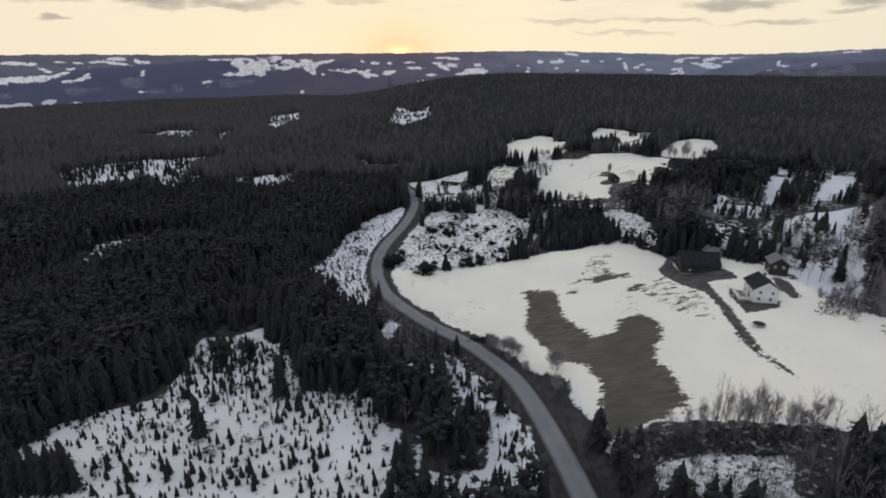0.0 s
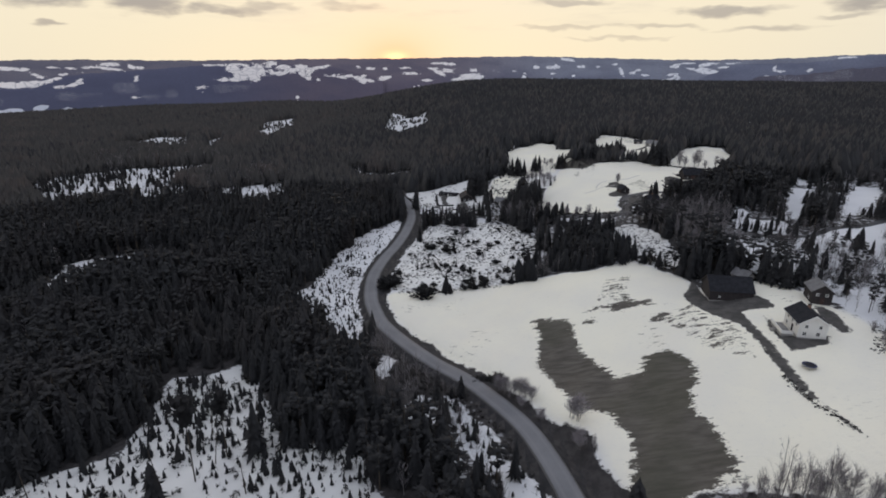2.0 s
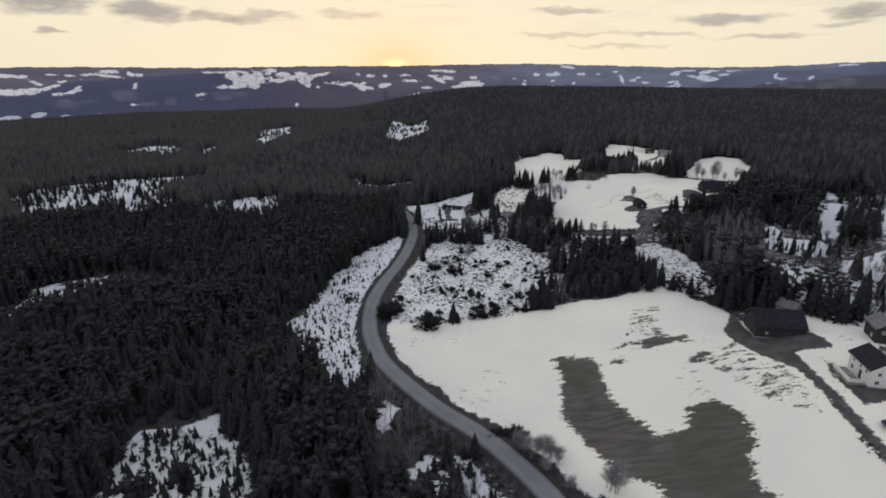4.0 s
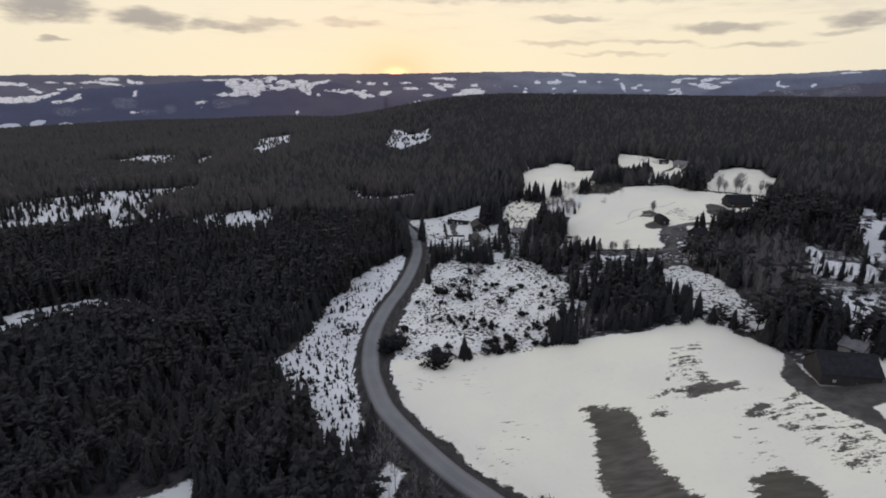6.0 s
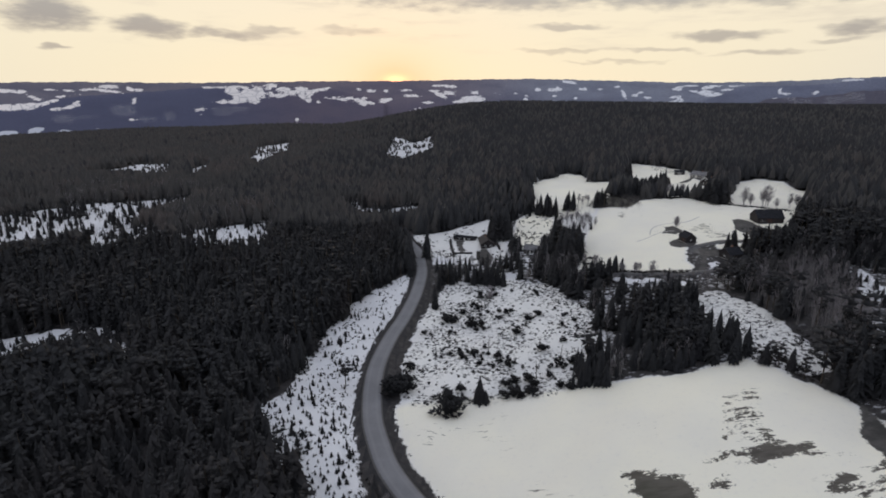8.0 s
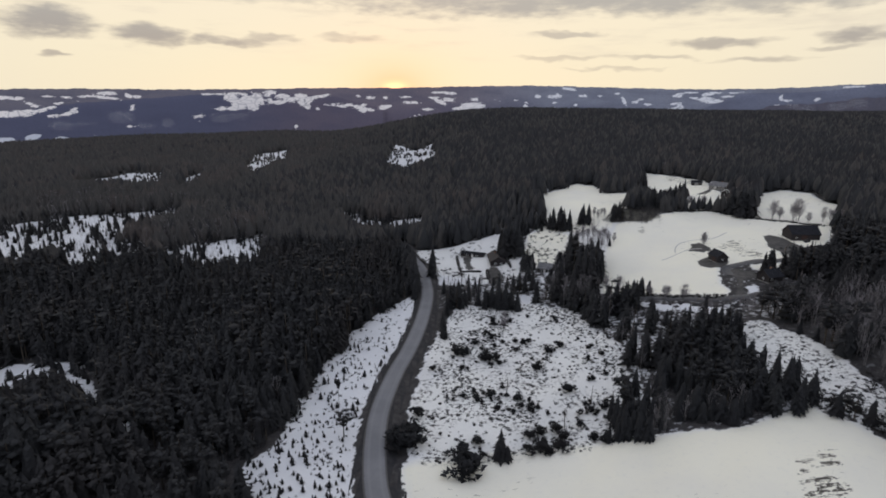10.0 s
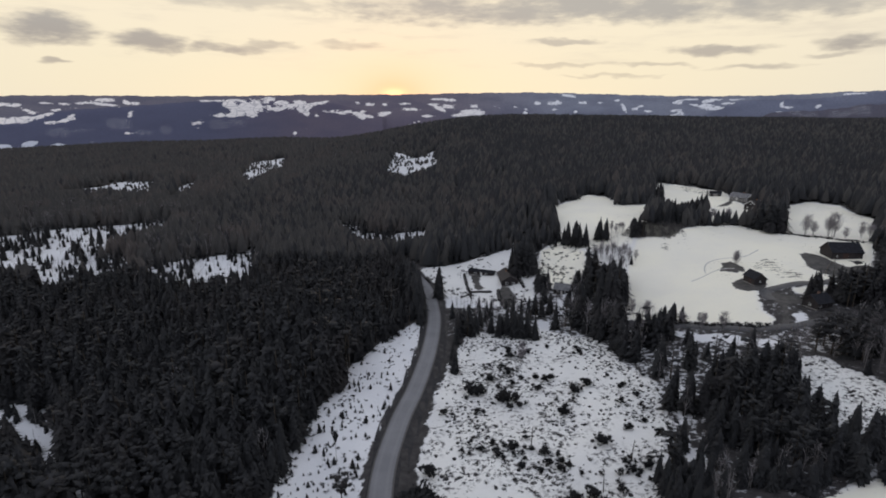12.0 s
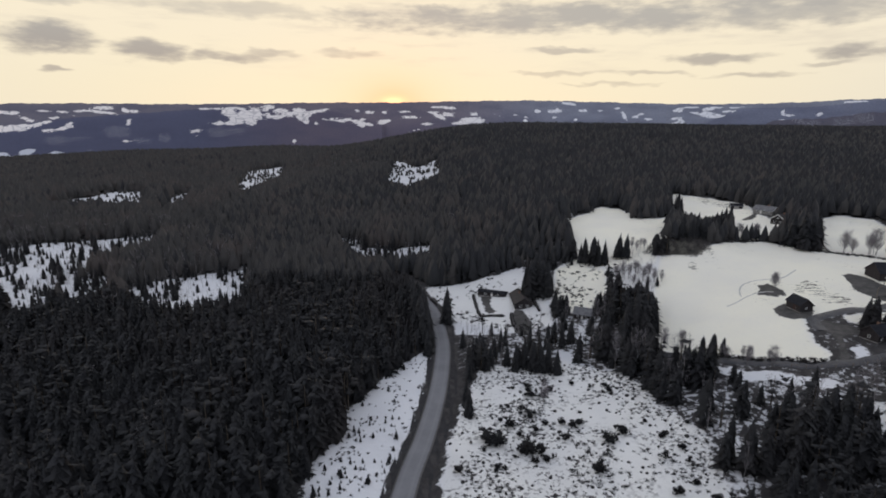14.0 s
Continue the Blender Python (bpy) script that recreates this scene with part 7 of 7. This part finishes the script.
white = gable_house("house", "white boarded two-storey house with a dark tiled roof", "house", 99.2, 156, -101.8, 9.4, 6.8, 4.7, 2.2, WHITE_WALL, ROOF_DARK,
                    wins=(("f", -1.7, 3.1, 0.9, 1.1), ("f", 1.7, 3.1, 0.9, 1.1), ("f", -1.9, 1.0, 1.0, 1.1), ("f", 1.4, 1.0, 1.0, 1.2), ("r", -2.8, 2.9, 1.0, 1.1), ("r", 0.2, 2.9, 1.0, 1.1), ("r", 2.8, 2.9, 1.0, 1.1),
                          ("r", -3.0, 0.9, 1.2, 1.2), ("l", -2, 2.9, 1.0, 1.1), ("l", 2, 2.9, 1.0, 1.1)),
                    chimney=(-1.2, 0.6), door=("r", 0.6, 1.0, 2.1, DARK_WALL), eave=0.55)


def terrace():
    """Raised terrace with white boarded parapets on the west side of the white house."""
    root = new("terrace")
    root.matrix_basis = pose(95.0, 157.0, z_at(94.5, 156.5) - 0.2, 0, 0, -101.8)
    tagged(root, "raised terrace with white boarded railing beside the house", "terrace")
    part("deck", boxed(-4.0, 3.6, -2.6, 0.35, -0.8, 0.75), STONE, root, "grey deck on a stone base")
    rail = part("railing", boxed(-4.0, 3.6, -2.66, -2.54, 0.75, 1.65), WHITE_WALL, root)
    part("railing", boxed(3.54, 3.66, -2.54, 0.3, 0.75, 1.65), WHITE_WALL, root)
    part("handrail", boxed(-4.05, 3.7, -2.7, -2.5, 1.65, 1.72), TRIM_WHITE, rail)
    for i in range(5):
        part("post", boxed(-4.0 + i * 1.87, -3.88 + i * 1.87, -2.72, -2.6, 0.75, 1.75), TRIM_WHITE, root)
    for i in range(4):
        part("step", boxed(-1.0, 0.4, -3.0 - 0.32 * i, -2.68 - 0.32 * i, -0.8, 0.57 - 0.18 * i), STONE, root)


terrace()

gable_house("barn", "large dark timber barn with a dark roof", "barn", 91.6, 183.6, -9.9, 12.8, 9.0, 3.7, 3.4, DARK_WALL, ROOF_DARK,
            wins=(("r", -3.5, 1.3, 0.7, 0.6),), door=("r", 0.4, 2.6, 2.6, DARK_WALL), eave=0.4, barge=DARK_WALL)
gable_house("shed", "small weathered shed with a grey roof behind the barn", "shed", 101.6, 193.2, -60, 5.4, 4.4, 2.4, 1.6, GREY_WALL, ROOF_GREY, wins=(("f", 0, 1.1, 0.8, 0.8),), door=("r", 0.6, 1.0, 2.0, DARK_WALL), eave=0.35, barge=DARK_WALL)
gable_house("cabin", "dark two-storey timber cabin with a pale grey roof", "cabin", 113.4, 172.8, -108.5, 7.2, 5.2, 4.4, 1.9, DARK_WALL, ROOF_GREY,
            wins=(("f", -1.2, 2.9, 0.8, 0.9), ("f", 1.2, 2.9, 0.8, 0.9), ("r", 1.0, 1.0, 0.9, 1.0)), door=("f", 0.2, 1.0, 2.0, RED_WALL), barge=DARK_WALL)
gable_house("shed", "low blue-grey garden shed on snow", "shed", 118.4, 208, 12, 4.4, 3.0, 2.0, 0.9, DARK_WALL, ROOF_GREY, door=("r", 0.0, 0.9, 1.8, GREY_WALL), eave=0.3, barge=DARK_WALL)
gable_house("hut", "small dark timber hay barn alone in the field", "hut", 103.6, 329.4, -84, 6.4, 4.6, 2.8, 1.9, DARK_WALL, ROOF_DARK, wins=(("f", 0, 1.3, 0.7, 0.7),), door=("r", 0.6, 1.5, 2.0, RED_WALL), eave=0.35, barge=DARK_WALL)
gable_house("barn", "long black timber barn at the edge of the upper field", "barn", 153.6, 353.4, -3.5, 12.4, 8, 3.3, 3.2, DARK_WALL, ROOF_DARK, wins=(("r", -4, 1.2, 0.7, 0.7),), door=("r", -0.5, 2.6, 2.5, RED_WALL), eave=0.4, barge=DARK_WALL)
gable_house("house", "low house with a pale grey roof by the woods", "house", 172.2, 468, -58, 11, 7.5, 2.7, 2.0, GREY_WALL, ROOF_GREY, wins=(("r", -3, 1.0, 1.2, 1.1), ("r", 1, 1.0, 1.2, 1.1), ("r", 3.6, 1.0, 1.0, 1.1)), chimney=(1, 0.4), door=("r", -1, 1.0, 2.0, WHITE_WALL))
gable_house("house", "dark house with white bargeboards on the upper field", "house", 166.8, 443.8, -148, 8.5, 7.4, 3.0, 2.6, DARK_WALL, ROOF_BROWN, wins=(("f", -1.6, 1.0, 1.1, 1.1), ("f", 1.6, 1.0, 1.1, 1.1), ("f", 0, 3.3, 0.8, 0.8)), chimney=(-1, 0.4), door=("l", 0.5, 1.0, 2.0, WHITE_WALL))
gable_house("garage", "low dark garage beside a bend in the drive", "garage", 168, 493, -20, 7, 5, 2.3, 1.1, DARK_WALL, ROOF_DARK, door=("r", 0, 2.6, 2.0, GREY_WALL), eave=0.3)
gable_house("house", "brown roofed house in a hedged garden by the road", "house", 14.4, 378.5, 92, 14, 7.4, 2.7, 2.3, DARK_WALL, ROOF_BROWN,
            wins=(("b", -1.6, 1.0, 1.3, 1.1), ("b", 1.4, 1.0, 1.3, 1.1), ("l", -4.5, 1.0, 1.2, 1.1), ("l", -1.2, 1.0, 1.2, 1.1), ("l", 3.0, 1.0, 1.2, 1.1)), chimney=(1.5, 0.5), door=("l", 1.0, 1.0, 2.0, DARK_WALL), barge=DARK_WALL)
gable_house("outbuilding", "long low dark garden building with a flat roof", "outbuilding", 3.0, 389.2, -20.8, 13, 3.6, 2.1, 0.6, DARK_WALL, ROOF_DARK, wins=(("r", -3, 0.9, 1.4, 0.8), ("r", 2.5, 0.9, 1.4, 0.8)), door=("r", 0, 1.0, 1.9, WHITE_WALL), eave=0.3, barge=DARK_WALL)
gable_house("cabin", "small cabin with a grey roof among spruces", "cabin", 35.6, 354.4, -24, 6.2, 5.4, 2.5, 1.8, DARK_WALL, ROOF_GREY, wins=(("r", -1.6, 1.0, 0.9, 0.9), ("r", 1.6, 1.0, 0.9, 0.9)), door=("r", 0, 0.9, 1.9, WHITE_WALL), barge=DARK_WALL)
gable_house("house", "dark farmhouse beside the lane", "house", 111.1, 304.6, 18, 6.6, 5.4, 2.7, 2.0, DARK_WALL, ROOF_DARK, wins=(("r", -1.9, 1.0, 0.9, 0.9), ("b", 0, 1.0, 0.9, 0.9)), chimney=(0.5, 0.4), door=("r", 0.6, 0.9, 1.9, DARK_WALL), barge=DARK_WALL)
gable_house("cabin", "tiny pale cabin at the top of the hill field", "cabin", 54.5, 470, 15, 5, 4, 2.3, 1.5, WHITE_WALL, ROOF_GREY, wins=(("r", -1.2, 1.0, 0.8, 0.8),), door=("r", 0.9, 0.9, 1.9, DARK_WALL))


# ---- garden and field things ----
for hx, hy, turn in ((270.5, 582, 12), (342.8, 612.5, -8), (359.8, 616.6, 30), (251.6, 604.8, -20), (316.3, 585.3, 5)):
    gable_house("house", "small white house among far woods", "house", hx, hy, turn, 7, 6, 3.4, 2.0, WHITE_WALL, ROOF_DARK, wins=(("r", -2, 1.0, 1.1, 1.1), ("r", 2, 1.0, 1.1, 1.1)), door=("r", 0, 1.0, 2.0, DARK_WALL), group="far houses")


def trampoline(x, y):
    root = new("trampoline")
    root.matrix_basis = pose(x, y, z_at(x, y)) @ Matrix.Diagonal((0.78, 0.78, 0.9, 1))
    tagged(root, "round trampoline with a dark blue pad on snow", "trampoline")

    def ring(r0, r1, z0, z1):
        bm = bmesh.new()
        n = 28
        vs = []
        for i in range(n):
            a = 2 * math.pi * i / n
            c, s = math.cos(a), math.sin(a)
            vs.append([bm.verts.new((r * c, r * s, z)) for r, z in ((r0, z0), (r1, z0), (r1, z1), (r0, z1))])
        for i in range(n):
            p, q = vs[i], vs[(i + 1) % n]
            for k in range(4):
                bm.faces.new((p[k], q[k], q[(k + 1) % 4], p[(k + 1) % 4]))
        return bm

    part("pad", ring(1.5, 2.1, 0.86, 0.93), MAT_BLUE, root, "dark blue edge pad")
    bm = bmesh.new()
    bmesh.ops.create_cone(bm, cap_ends=True, segments=28, radius1=1.52, radius2=1.52, depth=0.03, matrix=Matrix.Translation((0, 0, 0.87)))
    part("mat", bm, ROOF_DARK, root, "black jumping mat")
    part("rim", ring(2.02, 2.12, 0.78, 0.86), METAL, root)
    for i in range(6):
        a = i * math.pi / 3
        bm = bmesh.new()
        tube(bm, (2.0 * math.cos(a), 2.0 * math.sin(a), -0.15), (2.05 * math.cos(a), 2.05 * math.sin(a), 0.8), 0.035)
        part("leg", bm, METAL, root)


trampoline(90, 139)


def swing(x, y, turn):
    root = new("swing_set")
    root.matrix_basis = pose(x, y, z_at(x, y), 0, 0, turn)
    tagged(root, "wooden swing set standing in the snow", "swing")
    bm = bmesh.new()
    tube(bm, (-1.9, 0, 2.3), (1.9, 0, 2.3), 0.07)
    part("crossbar", bm, WOOD_POST, root)
    for sx in (-1.8, 1.8):
        for sy in (-1, 1):
            bm = bmesh.new()
            tube(bm, (sx * 1.08, sy * 1.0, -0.2), (sx, 0, 2.3), 0.06)
            part("leg", bm, WOOD_POST, root)
    for sx in (-0.8, 0.8):
        seat = part("seat", boxed(sx - 0.25, sx + 0.25, -0.1, 0.1, 0.5, 0.54), ROOF_DARK, root)
        for d in (-0.22, 0.22):
            bm = bmesh.new()
            tube(bm, (sx + d, 0, 0.54), (sx + d, 0, 2.3), 0.015, 4)
            part("rope", bm, METAL, seat)


swing(118.4, 214.5, 25)


def hedge(pts, label):
    """A low clipped hedge with a ragged top."""
    rng = np.random.default_rng(len(pts) * 7 + int(abs(pts[0][0])))
    line = spline(pts, 0.6) if len(pts) > 2 else np.array([np.array(pts[0]) + (np.array(pts[1]) - np.array(pts[0])) * t for t in np.linspace(0, 1, 30)])
    zs = land(line[:, 0].copy(), line[:, 1].copy())
    q = np.repeat(line, 4, 0) + rng.normal(0, 0.22, (len(line) * 4, 2))
    base = new("hedge", strip("hedge", line, zs, ((-0.45, -0.1), (-0.4, 0.75), (0, 0.95), (0.4, 0.75), (0.45, -0.1)), BRUSH))
    tagged(base, label, "hedge")
    ob = crowd("twigs", BRUSHES, q, rng.uniform(0.9, 1.5, len(q)), [BRUSH], "", "", rng, widths=rng.uniform(0.5, 0.9, len(q)))
    ob.parent = base


hedge(((-5.7, 391.9), (-5.3, 380), (-4, 368), (0.5, 367.2), (5.5, 367)), "low dark hedge round a snowy garden")
hedge(((18.9, 384), (20.5, 366.4)), "low dark hedge along a garden edge")
hedge(((9.0, 369), (8.3, 355.4)), "dark hedge beside a garden path")


def brush_bank(pts, label, seed, wide=0.8, per=5, size=(0.5, 1.2)):
    """A bank of scrub along a field edge."""
    rng = np.random.default_rng(seed)
    line = spline(pts, 1.0)
    q = np.repeat(line, per, 0) + rng.normal(0, wide, (len(line) * per, 2))
    crowd("field_scrub", BRUSHES, q, rng.uniform(*size, len(q)), [BRUSH], label, "scrub", rng, widths=rng.uniform(0.8, 1.6, len(q)))


brush_bank(((115, 411), (121, 411.5), (139, 407.5), (150, 389), (165, 379), (176, 371)), "dark scrub on the bank above the upper field", 51)
brush_bank(((83, 137), (83.2, 128), (84, 120), (85.5, 114.5)), "dark scrub along a ditch in the snow", 52, 0.5, 4, (0.3, 0.7))
brush_bank(((93.5, 232), (94.6, 216), (104, 206), (108, 196)), "dark scrub along the edge of the yard", 53, 1.5)
brush_bank(((110, 142), (113, 146), (117, 152)), "dark scrub clump on the snow", 54, 1.2, 5, (0.3, 0.7))
brush_bank(((118, 128), (121, 132)), "dark scrub clump on the snow", 55, 1.0, 5, (0.3, 0.7))
brush_bank(((9.8, 155.4), (12.5, 156.6), (15.6, 155)), "heap of dark cut branches beside the road", 56, 0.8, 16, (0.8, 1.6))
brush_bank(((50, 317), (62, 309), (81, 299), (90, 296)), "dark scrub along the lane", 57, 0.9)
brush_bank(((79.5, 225.7), (81.1, 223.0), (82.3, 218.6), (83.1, 214.0), (83.6, 210.3)), "dark juniper scrub on the bank above the field", 60, 1.6, 9, (0.6, 1.4))
brush_bank(((60, 99), (70, 96), (80, 93)), "tangled scrub below the field", 58, 2.5, 8, (0.4, 0.9))
brush_bank(((46, 98), (56, 97), (66, 92)), "tangled scrub below the field", 59, 3.0, 8, (0.4, 0.9))


def footpath(pts, label):
    line = spline(pts, 1.0)
    zs = land(line[:, 0].copy(), line[:, 1].copy())
    tagged(new("path", strip("path", line, zs, ((-0.35, -0.05), (-0.2, 0.05), (0.2, 0.05), (0.35, -0.05)), GRIT)), label, "path", kind="structure")


GRIT = mottled("trodden_snow", (0.46, 0.45, 0.43), (0.58, 0.57, 0.55), 0.6, c=(0.32, 0.31, 0.30))
footpath(((84, 339.5), (87.7, 341.4), (94.7, 345.4), (99.9, 346.1), (104, 345)), "trodden path through the snow field")
footpath(((93, 346), (93.9, 349.3), (97.4, 354.5), (104.1, 357.5), (114.5, 358.1), (125.5, 365.8)), "faint trodden track over the snow field")


def fence(pts, label, gap=3.0):
    root = new("fence")
    tagged(root, label, "fence")
    line = spline(pts, gap)
    tops = []
    bmp = boxed(-0.07, 0.07, -0.07, 0.07, -0.3, 1.15)
    me = bpy.data.meshes.new("post")
    bmp.to_mesh(me)
    bmp.free()
    me.materials.append(WOOD_POST)
    for x, y in line:
        o = new("post", me)
        o.parent = root
        o.matrix_basis = pose(x, y, z_at(x, y))
        tops.append(Vector((x, y, z_at(x, y))))
    for h in (0.55, 1.0):
        bm = bmesh.new()
        for a, b in zip(tops, tops[1:]):
            tube(bm, a + Vector((0, 0, h)), b + Vector((0, 0, h)), 0.03, 4)
        part("rail", bm, WOOD_POST, root)


fence(((106, 291.5), (98, 290.5), (90, 291.5), (80, 295)), "weathered wooden fence along the farm lane")
fence(((146, 346), (140, 341), (134, 334)), "weathered wooden fence by the barn yard")


def snag(x, y, h, lean_x, lean_y):
    """A dead bare trunk with stubs of branches."""
    rng = np.random.default_rng(int(x * 10 + 4000))
    root = new("dead_tree")
    root.matrix_basis = pose(x, y, z_at(x, y) - 0.1, lean_x, lean_y, 0)
    tagged(root, "thin dead tree trunk still upright in the clearing", "dead tree", "dead trees")
    bm = bmesh.new()
    bmesh.ops.create_cone(bm, cap_ends=True, segments=6, radius1=0.14, radius2=0.04, depth=h, matrix=Matrix.Translation((0, 0, h / 2)))
    part("trunk", bm, BARK, root)
    for i in range(9):
        z = rng.uniform(0.35, 0.95) * h
        a = rng.uniform(0, 6.28)
        bm = bmesh.new()
        tube(bm, (0, 0, z), (0.7 * math.cos(a), 0.7 * math.sin(a), z + rng.uniform(-0.2, 0.3)), 0.025, 4)
        part("branch", bm, BARK, root)


for sx, sy, sh, ax, ay in ((-64, 118, 7.5, 4, -3), (-52, 121, 8, -5, 6), (-57, 131, 6.5, 3, 9), (-42, 112, 7, -3, -4), (-30, 121, 6, 2, 5), (-72, 108, 6.5, 5, 2), (-88, 112, 7, -2, -5), (-48, 138, 7, 4, 4),
                           (13, 100, 8, 2, -4), (17, 94, 7, -3, 3), (27, 241, 6, 2, 3), (5, 249, 5.5, -4, 2), (18, 232, 6, 3, -3)):
    snag(sx, sy, sh, ax, ay)
